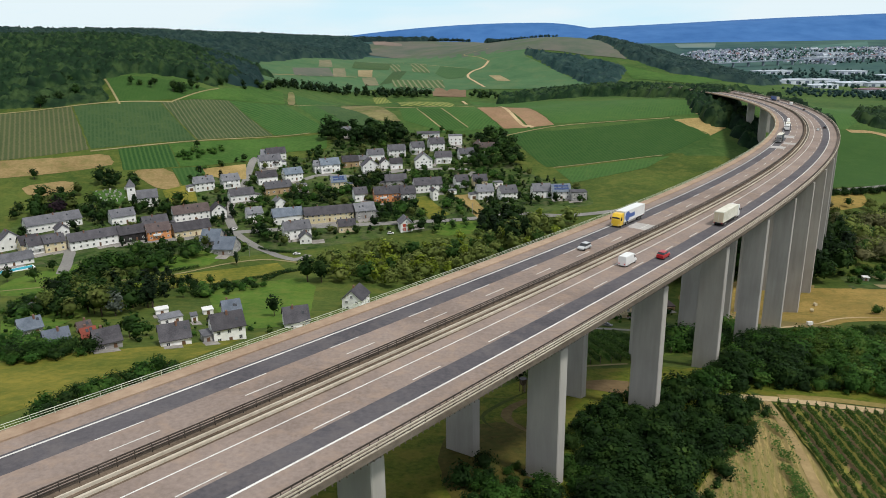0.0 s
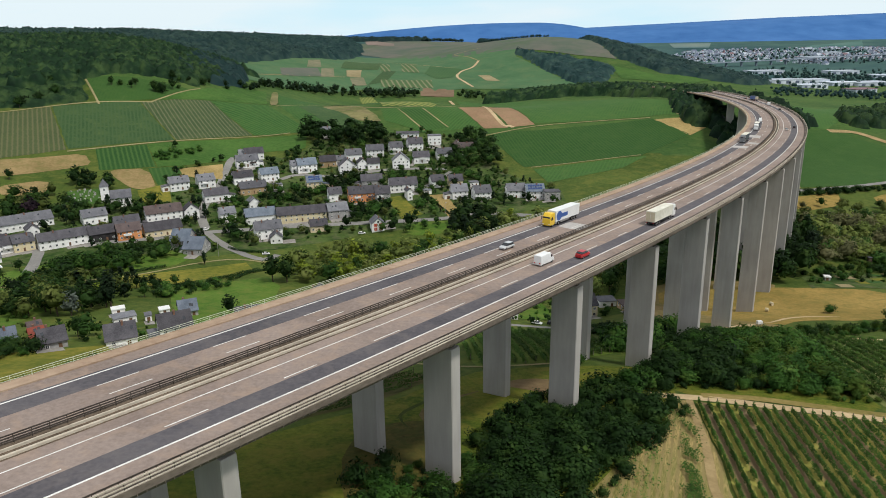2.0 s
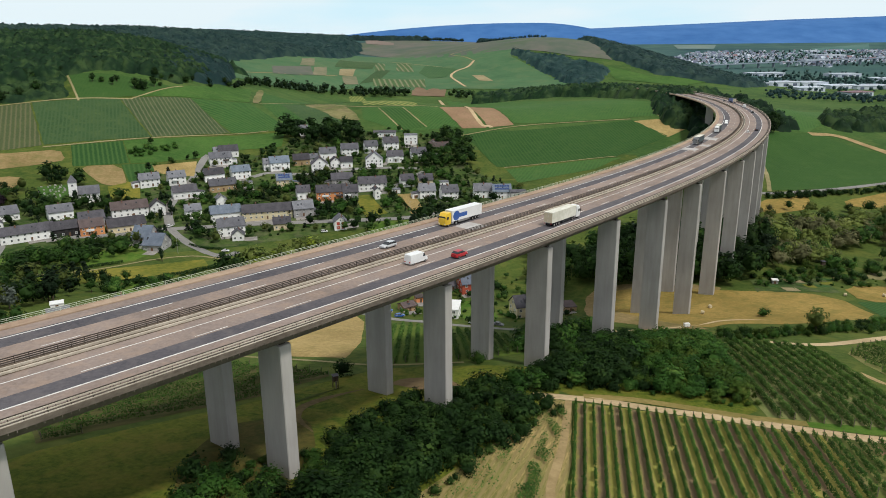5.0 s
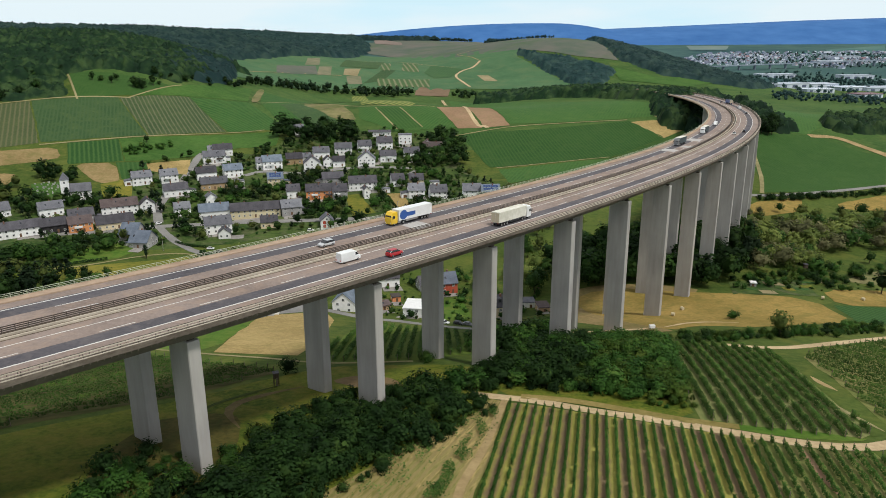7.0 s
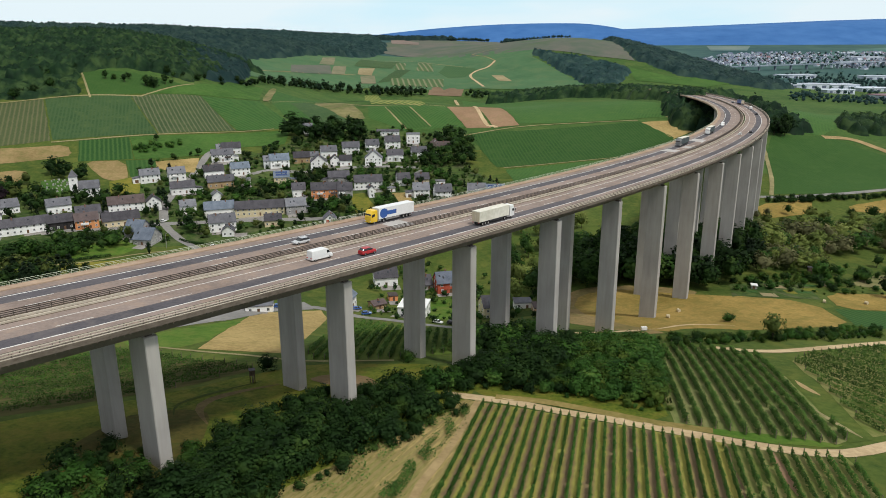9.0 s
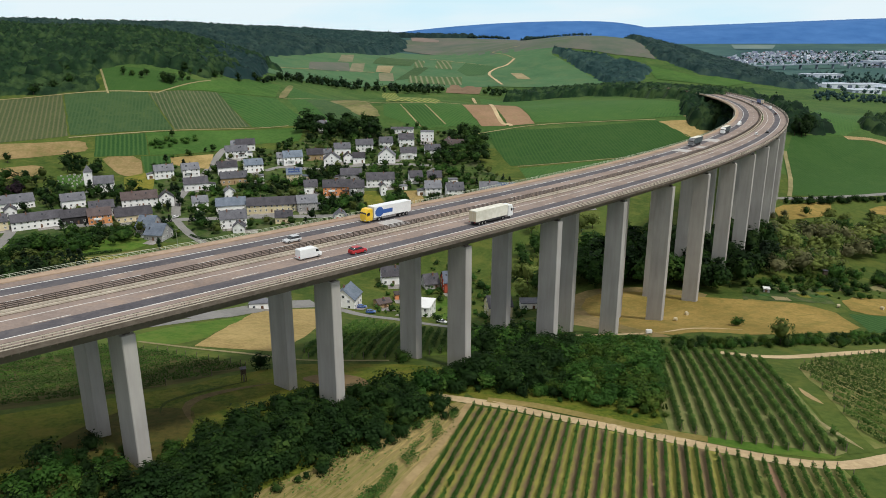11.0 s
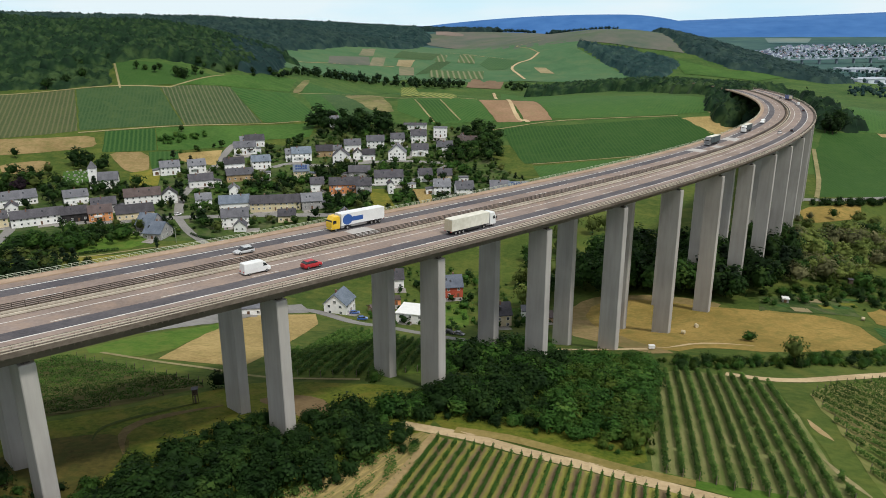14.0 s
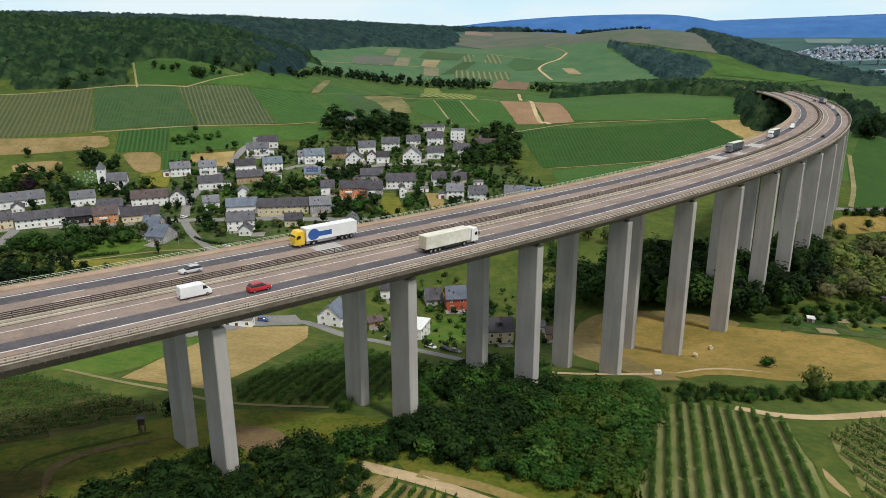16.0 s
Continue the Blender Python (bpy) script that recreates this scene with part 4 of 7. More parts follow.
def box_mesh(name, sx, sy, sz, mat, z0=0.0):
    bm = bmesh.new()
    bmesh.ops.create_cube(bm, size=1, matrix=Matrix.Translation((0, 0, z0 + sz / 2)) @ Matrix.Diagonal((sx, sy, sz, 1)))
    me = bpy.data.meshes.new(name)
    bm.to_mesh(me)
    bm.free()
    me.materials.append(mat)
    return me


END_POST = box_mesh("end_post", 0.12, 0.12, 2.3, POST_WOOD, -0.3)


def vine_rows(poly, along, spacing, group, density=11.0, tall=1.75, seed=0, wide=0.2, leaf=0.42, phase=0.0, mat=None):
    """Trellised vine rows clipped to a plot, heading along degrees."""
    rng = np.random.default_rng(seed)
    d = np.array([math.cos(radians(along)), math.sin(radians(along))])
    n = np.array([-d[1], d[0]])
    P = np.array(poly, float)
    lo, hi = (P @ n).min(), (P @ n).max()
    off = math.ceil((lo - phase) / spacing) * spacing + phase
    while off < hi:
        cuts = []
        for a, b in zip(P, np.roll(P, -1, 0)):
            da, db = a @ n - off, b @ n - off
            if da * db < 0:
                cuts.append((a + (b - a) * da / (da - db)) @ d)
        cuts.sort()
        for c0, c1 in zip(cuts[::2], cuts[1::2]):
            c0, c1 = c0 + rng.uniform(0.3, 1.4), c1 - rng.uniform(0.3, 1.4)
            if c1 - c0 < 6:
                continue
            k = int((c1 - c0) * density)
            t = rng.uniform(c0, c1, k)
            gap = np.array([noise.noise((x * 0.35, off * 0.7, 5)) for x in t])
            t = t[gap > -0.5]
            k = len(t)
            side = rng.normal(0, wide, k)
            q = d * t[:, None] + n * (off + side)[:, None]
            z = np.array([height(x, y) for x, y in q]) + rng.uniform(0.35, tall, k) * (1 + 0.10 * np.sin(t * 0.9 + off))
            nor = n * np.sign(side)[:, None] * 0.8 + rng.normal(0, 0.5, (k, 2))
            nor = np.column_stack([nor, np.abs(rng.normal(0.95, 0.4, k))])
            nor /= np.linalg.norm(nor, axis=1, keepdims=True)
            v, f = leaf_quads(np.column_stack([q, z]), nor, rng.uniform(0.65, 1.3, k) * leaf, rng)
            row = tagged(new("vine_row"), "green leafy trellised vine row in the vineyard", "vine row", group)
            base = d * c0 + n * off
            row.location = (base[0], base[1], height(*base))
            soft = nor + [0, 0, 0.7]
            soft = np.repeat(soft / np.linalg.norm(soft, axis=1, keepdims=True), 4, 0)
            leaves = new("foliage", mesh_from("foliage", v - np.array(row.location), f, [mat or LEAF_VINE], normals=soft))
            leaves.parent = row
            for c in (c0, c1):
                e = d * c + n * off
                post = new("end_post", END_POST)
                post.parent = row
                post.location = (e[0] - base[0], e[1] - base[1], height(*e) - row.location.z)
        off += spacing


vine_rows([(76, 149), (94, 144), (117, 136), (126, 133), (121, 101), (66, 95)], 79.6, 1.95, "vine rows of the front vineyard", 68, 1.65, 1, 0.14, 0.28, 0.585, LEAF_VINE)
vine_rows([(126, 133), (137, 130), (148, 129), (147, 114), (141, 103), (121, 101)], 79.6, 2.2, "vine rows of the front vineyard", 50, 1.65, 6, 0.16, 0.32, 0.585, LEAF_VINE)
vine_rows([(127, 206), (136, 215), (152, 210), (159, 204), (152, 137), (148, 134), (132, 137), (118, 142), (120, 168)], 82.8, 2.9, "vine rows below the thicket", 72, 1.9, 2, 0.24, 0.36, 0.0, LEAF_VINE_LIGHT)
vine_rows([(166, 198), (176, 210), (213, 235), (258, 265), (188, 148), (158, 140), (162, 166)], 105.4, 3.6, "vine rows by the gravel track", 38, 1.5, 3, 0.20, 0.36, 0.0, LEAF_VINE_LIGHT)
vine_rows([(-55, 152), (-32, 189), (13, 174), (16, 170), (2, 151), (-24, 128), (-32, 119)], 38.0, 3.2, "vine rows behind the piers", 38, 1.4, 4, 0.12, 0.30, 0.0, LEAF_VINE_DARK)
vine_rows([(25, 191), (24, 231), (26, 271), (65, 245), (68, 196), (51, 185), (27, 181)], 92.3, 3.0, "vine rows by the village lane", 46, 1.8, 5, 0.33, 0.44, 0.0, LEAF_VINE_LIGHT)


# ---- weeds in the mown strip ----
def weeds(path, wide, count, mat, label, seed):
    """Low green tufts scattered along a line, thinning out to its sides."""
    rng = np.random.default_rng(seed)
    P = np.array(path, float)
    u = rng.uniform(0, len(P) - 1.001, count)
    i = u.astype(int)
    q = P[i] + (P[i + 1] - P[i]) * (u - i)[:, None] + rng.normal(0, wide, (count, 2))
    keep = np.array([noise.noise((x * 0.35, y * 0.12, 9)) > -0.12 for x, y in q])
    q = q[keep]
    k = len(q)
    z = np.array([height(x, y) for x, y in q]) + 0.75 + rng.uniform(0.0, 0.22, k)
    nor = rng.normal(0, 0.35, (k, 3)) + [0, 0, 1]
    nor /= np.linalg.norm(nor, axis=1, keepdims=True)
    v, f = leaf_quads(np.column_stack([q, z]), nor, rng.uniform(0.16, 0.5, k), rng)
    tagged(new("weeds", mesh_from("weeds", v, f, [mat], normals=np.repeat(nor, 4, 0))), label, "weeds", kind="stuff")


weeds([(60, 104), (62, 112), (65, 121), (69, 133), (72, 144)], 0.9, 2600, LEAF_VINE_LIGHT, "green weeds growing in the mown strip", 3)
weeds([(48, 106), (55, 120), (62, 134), (68, 145)], 2.6, 1500, LEAF_VINE_LIGHT, "sparse green weeds between mown swathes", 4)


# ---- houses ----
def plain(name, colour, rough=0.6, metal=0.0, spec=0.4):
    m = material(name, tuple(c * 0.88 for c in colour), colour, 3.0, rough, 0, 0.6, metal, spec=spec)
    return m


WALL_WHITE = material("white_render", (0.76, 0.75, 0.73), (0.88, 0.87, 0.85), 0.8, 0.9, 0.004, 0.2, vary=0.07)
WALL_CREAM = material("cream_render", (0.60, 0.50, 0.31), (0.70, 0.61, 0.42), 0.8, 0.9, 0.004, 0.2, vary=0.12)
WALL_ORANGE = material("orange_render", (0.62, 0.23, 0.10), (0.72, 0.32, 0.14), 0.8, 0.9, 0.004, 0.2, vary=0.1)
WALL_TAN = material("tan_render", (0.36, 0.24, 0.13), (0.48, 0.34, 0.20), 0.8, 0.9, 0.004, 0.2, vary=0.12)
WALL_GREY = material("grey_render", (0.26, 0.25, 0.25), (0.40, 0.39, 0.38), 0.8, 0.9, 0.004, 0.2, vary=0.15)
WALL_BLACK = material("black_timber_cladding", (0.018, 0.017, 0.018), (0.045, 0.042, 0.042), 1.5, 0.85, 0.01, 0.4, vary=0.1, stretch=(1, 1, 0.1))
WALL_RED = material("red_render", (0.40, 0.070, 0.045), (0.50, 0.115, 0.07), 0.8, 0.9, 0.004, 0.2, vary=0.1)
ROOF_SLATE = material("slate_roof", (0.088, 0.090, 0.102), (0.165, 0.165, 0.182), 2.2, 0.6, 0.02, 0.25, vary=0.38)
ROOF_DARK = material("dark_slate_roof", (0.042, 0.040, 0.047), (0.092, 0.087, 0.097), 2.2, 0.6, 0.02, 0.25, vary=0.32)
ROOF_BROWN = material("brown_tile_roof", (0.062, 0.048, 0.046), (0.112, 0.088, 0.082), 2.2, 0.8, 0.02, 0.25, vary=0.22)
ROOF_RED = material("red_tile_roof", (0.16, 0.04, 0.03), (0.26, 0.075, 0.05), 2.2, 0.8, 0.02, 0.25)
ROOF_BLUE = material("blue_grey_roof", (0.080, 0.100, 0.130), (0.160, 0.185, 0.230), 2.2, 0.55, 0.02, 0.25, vary=0.2)
FRAME_WHITE = plain("white_window_frame", (0.75, 0.75, 0.73))
GLASS_DARK = plain("window_glass", (0.035, 0.04, 0.048), 0.12, 0.0, 0.7)
DOOR_WOOD = plain("brown_door", (0.14, 0.075, 0.04))
DRIVE = material("pale_paving", (0.19, 0.175, 0.16), (0.32, 0.30, 0.275), 0.8, 0.9, 0, 0.2)
CHIMNEY = material("chimney_brick", (0.16, 0.09, 0.07), (0.25, 0.15, 0.11), 4, 0.9, 0.01, 1)


def frame_mesh(w, h):
    """A window surround with a recess, facing -y."""
    bm = bmesh.new()
    t, d = 0.14, 0.10
    for sx, sz, x, z in ((w, t, 0, h - t / 2), (w + 0.2, t, 0, t / 2), (t, h, -w / 2 + t / 2, h / 2), (t, h, w / 2 - t / 2, h / 2), (0.07, h, 0, h / 2)):
        bmesh.ops.create_cube(bm, size=1, matrix=Matrix.Translation((x, -d / 2, z)) @ Matrix.Diagonal((sx, d, sz, 1)))
    me = bpy.data.meshes.new("window")
    bm.to_mesh(me)
    bm.free()
    me.materials.append(FRAME_WHITE)
    return me


WINDOW_MESH, PANE_MESH = frame_mesh(1.25, 1.4), box_mesh("pane", 1.05, 0.05, 1.2, GLASS_DARK, 0.1)
DOOR_MESH, CHIMNEY_MESH = box_mesh("door", 1.1, 0.1, 2.1, DOOR_WOOD), box_mesh("chimney", 0.7, 0.7, 2.0, CHIMNEY)
SKYLIGHT_MESH = box_mesh("skylight", 0.9, 1.2, 0.08, GLASS_DARK)
SOLAR_MESH = box_mesh("solar_panel", 1.6, 1.75, 0.06, plain("solar_glass", (0.03, 0.06, 0.16), 0.2, 0.0, 0.6))
FOOTPRINTS = []


def child(name, me, parent, m, label=""):
    ob = new(name, me)
    ob.parent = parent
    ob.matrix_basis = m
    if label:
        ob["label"] = label
    return ob


def house(x, y, yaw, w, d, wall_h, rise, wall_mat, roof_mat, label, dormers=0):
    """A rendered house: length w with the ridge along it, depth d; its ridge side faces its own -y."""
    seed = int(abs(x * 7 + y * 13)) % 97
    rnd = random.Random(seed)
    c, s = math.cos(radians(yaw)), math.sin(radians(yaw))
    z = min(height(x + c * a * w / 2 - s * b * d / 2, y + s * a * w / 2 + c * b * d / 2) for a in (-1, 0, 1) for b in (-1, 0, 1))
    top = max(height(x + c * a * w / 2 - s * b * d / 2, y + s * a * w / 2 + c * b * d / 2) for a in (-1, 1) for b in (-1, 1))
    z0 = z + 0.5 * (top - z)
    base = tagged(new("house"), label, "house", "houses of the village")
    base.matrix_basis = pose(x, y, z0, 0, 0, yaw)
    FOOTPRINTS.append((x, y, max(w, d) / 2 + 1.0))
    flat = rise < 0.9
    a, b, low = w / 2, d / 2, -(z0 - z) - 0.6
    v = [(-a, -b, low), (a, -b, low), (a, b, low), (-a, b, low), (-a, -b, wall_h), (a, -b, wall_h), (a, b, wall_h), (-a, b, wall_h)]
    f = [(0, 1, 5, 4), (1, 2, 6, 5), (2, 3, 7, 6), (3, 0, 4, 7), (3, 2, 1, 0)]
    if flat:
        f.append((4, 5, 6, 7))
    else:
        v += [(-a, 0, wall_h + rise), (a, 0, wall_h + rise)]
        f += [(5, 6, 9), (7, 4, 8), (4, 5, 9, 8), (6, 7, 8, 9)]
    mesh_object("wall", v, f, wall_mat, base)
    o, t = 0.55, 0.28
    if flat:
        me = box_mesh("roof", w + 0.5, d + 0.5, 0.35, roof_mat, wall_h + 0.003)
        roof = child("roof", me, base, Matrix())
    else:
        k = rise / b
        prof = [(-b - o, wall_h - o * k + 0.02), (0, wall_h + rise + 0.02), (b + o, wall_h - o * k + 0.02)]
        rv = [(sx * (a + 0.4), py, pz + up) for sx in (-1, 1) for up in (0, t) for py, pz in prof]
        rf = [(0, 1, 4, 3), (1, 2, 5, 4), (6, 9, 10, 7), (7, 10, 11, 8), (3, 4, 10, 9), (4, 5, 11, 10), (0, 6, 7, 1), (1, 7, 8, 2), (0, 3, 9, 6), (2, 8, 11, 5)]
        roof = mesh_object("roof", rv, rf, roof_mat, base)
        child("chimney", CHIMNEY_MESH, roof, pose(rnd.uniform(-0.5, 0.5) * a, rnd.choice((-0.8, 0.8)), wall_h + rise - 1.0))
        ang = math.degrees(math.atan(k))
        for i in range(rnd.randint(0, 3)):
            py = -b * rnd.uniform(0.35, 0.6)
            child("skylight", SKYLIGHT_MESH, roof, pose(rnd.uniform(-0.75, 0.75) * a, py, wall_h + rise * (1 + py / b) + t + 0.03, ang, 0, 0))
        for i in range(dormers):
            px, py = a * (-0.5 + i * 1.0 if dormers > 1 else 0), -b * 0.55
            zz = wall_h + rise * 0.45 - 0.4
            dv = [(px - 1.1, py - 0.9, zz), (px + 1.1, py - 0.9, zz), (px + 1.1, py + 1.6, zz), (px - 1.1, py + 1.6, zz),
                  (px - 1.1, py - 0.9, zz + 1.5), (px + 1.1, py - 0.9, zz + 1.5), (px + 1.1, py + 1.9, zz + 1.5), (px - 1.1, py + 1.9, zz + 1.5), (px, py - 0.9, zz + 2.1), (px, py + 1.9, zz + 2.1)]
            df = [(0, 1, 5, 8, 4), (1, 2, 6, 5), (3, 0, 4, 7), (2, 3, 7, 9, 6), (5, 6, 9, 8), (7, 4, 8, 9)]
            dormer = mesh_object("dormer", dv, df, roof_mat, base)
            child("pane", PANE_MESH, dormer, pose(px, py - 0.92, zz + 0.2), "dark window pane")
    if "solar" in label:
        nx, k = max(2, int((w - 2) / 1.7)), rise / b
        for i in range(nx):
            for j in range(2):
                py = -b * (0.3 + 0.38 * j)
                child("solar_panel", SOLAR_MESH, roof, pose((i + 0.5 - nx / 2) * 1.7, py, wall_h + rise * (1 + py / b) + t + 0.06, math.degrees(math.atan(k)), 0, 0))
    if "red panels" in label:
        for u in (-1.6, 1.6):
            for zz in (0.5, 3.0):
                child("wall_panel", box_mesh("wall_panel", 1.9, 0.06, 2.0, WALL_RED, 0), base, pose(0, 0, 0, 0, 0, -90) @ pose(u, -a - 0.05, zz), "red rendered wall panel")
    storeys = max(1, int((wall_h - 0.2) / 2.5))

    def openings(length, turn, depth, door):
        n = max(1, int(length / 3.4))
        for st in range(storeys):
            for i in range(n):
                u = (i + 0.5 - n / 2) * length / n + rnd.uniform(-0.2, 0.2)
                m = pose(0, 0, 0, 0, 0, turn) @ pose(u, -depth, 0.9 + st * 2.65)
                if door and st == 0 and i == n // 2:
                    child("door", DOOR_MESH, base, pose(0, 0, 0, 0, 0, turn) @ pose(u, -depth - 0.03, 0))
                    continue
                win = child("window", WINDOW_MESH, base, m)
                child("pane", PANE_MESH, win, pose(0, -0.03, 0))

    # a lower wing, and a paved drive in front
    if not flat and w > 11 and seed % 3 == 0:
        side, aw, ad, ah = rnd.choice((-1, 1)), rnd.uniform(3.5, 6), d * rnd.uniform(0.5, 0.7), min(wall_h * 0.6, 3.2)
        cx, cy = side * (a + aw / 2 + 0.02), rnd.choice((-1, 0.2)) * (b - ad / 2) * 0.8
        child("annex", box_mesh("annex", aw, ad, ah - low, wall_mat, low), base, pose(cx, cy, 0))
        child("annex_roof", box_mesh("annex_roof", aw + 0.5, ad + 0.5, 0.3, roof_mat, 0), base, pose(cx, cy, ah + 0.25, 0, side * rnd.uniform(4, 12), 0))
        child("annex_door", box_mesh("annex_door", 2.4, 0.1, 2.1, FRAME_WHITE if seed % 2 else DOOR_WOOD, 0), base, pose(cx, cy - ad / 2 - 0.03, 0))
    if seed % 4 != 2 and wall_h > 2.3:
        px, pw, pd = rnd.uniform(-0.3, 0.3) * w, rnd.uniform(5, w * 1.1), rnd.uniform(4, 8)
        grid = []
        for j in range(4):
            for i in range(5):
                u, t2 = px + (i / 4 - 0.5) * pw, -b - pd * j / 3
                gx, gy = x + c * u - s * t2, y + s * u + c * t2
                grid.append((gx, gy, height(gx, gy) + lift_at(gx, gy) * 1.3))
        drive = mesh_object("driveway", grid, [(5 * j + i, 5 * j + 5 + i, 5 * j + 6 + i, 5 * j + 1 + i) for j in range(3) for i in range(4)], DRIVE)
        tagged(drive, "pale paved driveway beside a house", "driveway", kind="structure")
    openings(w, 0, b, True)
    openings(d, 90, a, False)
    openings(d, -90, a, False)
    if "balcony" in label or "balconies" in label or (storeys > 1 and seed % 5 == 0):
        for k in range(2 if w > 16 else 1):
            bx = (k - 0.5) * w * 0.45 if w > 16 else rnd.uniform(-0.2, 0.2) * w
            child("balcony", box_mesh("balcony", min(4.5, w * 0.4), 1.3, 1.1, ROOF_BROWN if k else FRAME_WHITE, 0), base, pose(bx, -b - 0.66, 2.75))
    if not flat and rise > 3:
        for turn in (90, -90):
            win = child("window", WINDOW_MESH, base, pose(0, 0, 0, 0, 0, turn) @ pose(0, -a, wall_h + 0.4))
            child("pane", PANE_MESH, win, pose(0, -0.03, 0))
    return base


house(-250, 402, 132, 9.0, 12.8, 5, 5.4, WALL_WHITE, ROOF_DARK, "white gabled house with dark roof")
house(-234, 376, 40, 19.3, 8.0, 3, 3.4, WALL_WHITE, ROOF_SLATE, "low white house beside a pool")
house(-229, 400, 44, 18.1, 9.0, 5, 3.8, WALL_WHITE, ROOF_DARK, "white house with dark roof and balcony")
house(-242, 436, 43, 31.6, 10.0, 4.5, 4.2, WALL_WHITE, ROOF_SLATE, "long white house with grey roof")
house(-224, 401, 41, 11.0, 8.0, 5.5, 3.4, WALL_CREAM, ROOF_DARK, "pale yellow house with dark roof")
house(-205, 411, 39, 28.6, 9.0, 5.2, 3.8, WALL_WHITE, ROOF_DARK, "long white row house with dark roof")
house(-188, 422, 36, 14.9, 9.0, 5, 3.8, WALL_BLACK, ROOF_DARK, "dark timber-clad barn with dark roof")
house(-174, 427, 34, 13.6, 9.0, 5.5, 3.8, WALL_ORANGE, ROOF_BROWN, "orange rendered house with brown roof")
house(-157, 437, 34, 22.1, 10.0, 4, 4.2, WALL_CREAM, ROOF_DARK, "long cream house with dark roof")
house(-165, 462, 30, 22.6, 10.0, 5.5, 4.2, WALL_WHITE, ROOF_BROWN, "pale house with brown slate roof and dormers")
house(-205, 450, 39, 14.5, 9.0, 5, 3.8, WALL_WHITE, ROOF_SLATE, "white house with grey slate roof")
house(-182, 444, 34, 14.8, 9.0, 4, 3.8, WALL_GREY, ROOF_DARK, "grey house with dark roof")
house(-139, 422, -4, 11.2, 13.0, 3.6, 5.5, WALL_GREY, ROOF_BLUE, "workshop with stepped blue-grey roof")
house(-127, 409, -5, 11.5, 13.0, 3.6, 5.5, WALL_GREY, ROOF_BLUE, "workshop with stepped blue-grey roof")
house(-173, 517, 32, 13.6, 9.0, 5.5, 3.8, WALL_WHITE, ROOF_SLATE, "white house with grey roof")
house(-156, 525, 33, 12.2, 9.0, 5.5, 3.8, WALL_WHITE, ROOF_SLATE, "white house with grey roof")
house(-142, 501, 30, 16.7, 9.0, 4.5, 3.8, WALL_WHITE, ROOF_DARK, "white house with dark roof")
house(-132, 537, 30, 14.6, 9.0, 5, 3.8, WALL_WHITE, ROOF_DARK, "white house with dark brown roof")
house(-137, 572, 25, 17.1, 9.0, 5.5, 3.8, WALL_WHITE, ROOF_SLATE, "white house with grey roof and dormer")
house(-114, 545, 30, 13.9, 9.0, 5.5, 3.8, WALL_WHITE, ROOF_BLUE, "white house with blue-grey roof")
house(-125, 467, 29, 10.2, 8.0, 5, 3.4, WALL_WHITE, ROOF_SLATE, "white house with grey roof")
house(-149, 468, 118, 9.0, 9.4, 5.5, 3.9, WALL_WHITE, ROOF_DARK, "white gabled house with dark roof")
house(-92, 440, 24, 16.5, 10.0, 6, 4.2, WALL_WHITE, ROOF_SLATE, "large white house with grey roof")
house(-85, 431, 105, 8.0, 7.1, 3.5, 3.0, WALL_WHITE, ROOF_SLATE, "white gabled annex with grey roof")
house(-103, 466, 23, 19.4, 10.0, 5, 4.2, WALL_WHITE, ROOF_BLUE, "long white house with grey-blue roof")
house(-76, 470, 17, 32.6, 10.0, 5.2, 4.2, WALL_CREAM, ROOF_DARK, "long cream row house with dark roof and dormers")
house(-120, 518, 29, 19.2, 9.0, 4.5, 3.8, WALL_TAN, ROOF_SLATE, "tan house with grey roof")
house(-89, 567, 23, 15.1, 10.0, 6, 4.2, WALL_WHITE, ROOF_BLUE, "tall white house with blue-grey roof")
house(-77, 529, 18, 11.2, 9.0, 6, 3.8, WALL_CREAM, ROOF_BLUE, "cream house with dark solar roof")
house(-74, 580, 17, 12.9, 9.0, 4.5, 3.8, WALL_TAN, ROOF_DARK, "brown house with dark roof")
house(-57, 567, 104, 11.0, 12.6, 5.5, 5.3, WALL_WHITE, ROOF_DARK, "white gabled house with dark roof")
house(-55, 596, 19, 13.2, 9.0, 5, 3.8, WALL_WHITE, ROOF_SLATE, "white house with grey roof")
house(-38, 606, 14, 14.3, 9.0, 5.5, 3.8, WALL_WHITE, ROOF_SLATE, "white house with pale grey roof")
house(-37, 577, 12, 9.6, 8.0, 4.5, 3.4, WALL_WHITE, ROOF_DARK, "white house with dark roof")
house(-21, 614, 18, 11.0, 9.0, 5.5, 3.8, WALL_WHITE, ROOF_SLATE, "white house with grey roof")
house(-15, 582, 97, 11.0, 13.7, 5.5, 5.8, WALL_WHITE, ROOF_SLATE, "white gabled house with grey roof")
house(-5, 624, 16, 12.9, 10.0, 5.5, 4.2, WALL_WHITE, ROOF_DARK, "white house with dark roof")
house(-12, 652, 5, 19.8, 8.0, 3.5, 1.2, WALL_WHITE, ROOF_DARK, "long low white house with dark roof")
house(12, 638, 5, 11.4, 9.0, 7.5, 0.5, WALL_WHITE, ROOF_SLATE, "white modern house with flat roof")
house(1, 594, 12, 13.2, 9.0, 5, 3.8, WALL_WHITE, ROOF_DARK, "white house with dark roof and balcony")
house(20, 603, 14, 12.5, 9.0, 5.5, 3.8, WALL_WHITE, ROOF_SLATE, "white house with grey roof")
house(37, 620, 7, 16.3, 10.0, 4.5, 4.2, WALL_WHITE, ROOF_BROWN, "house with brown roof and white walls")
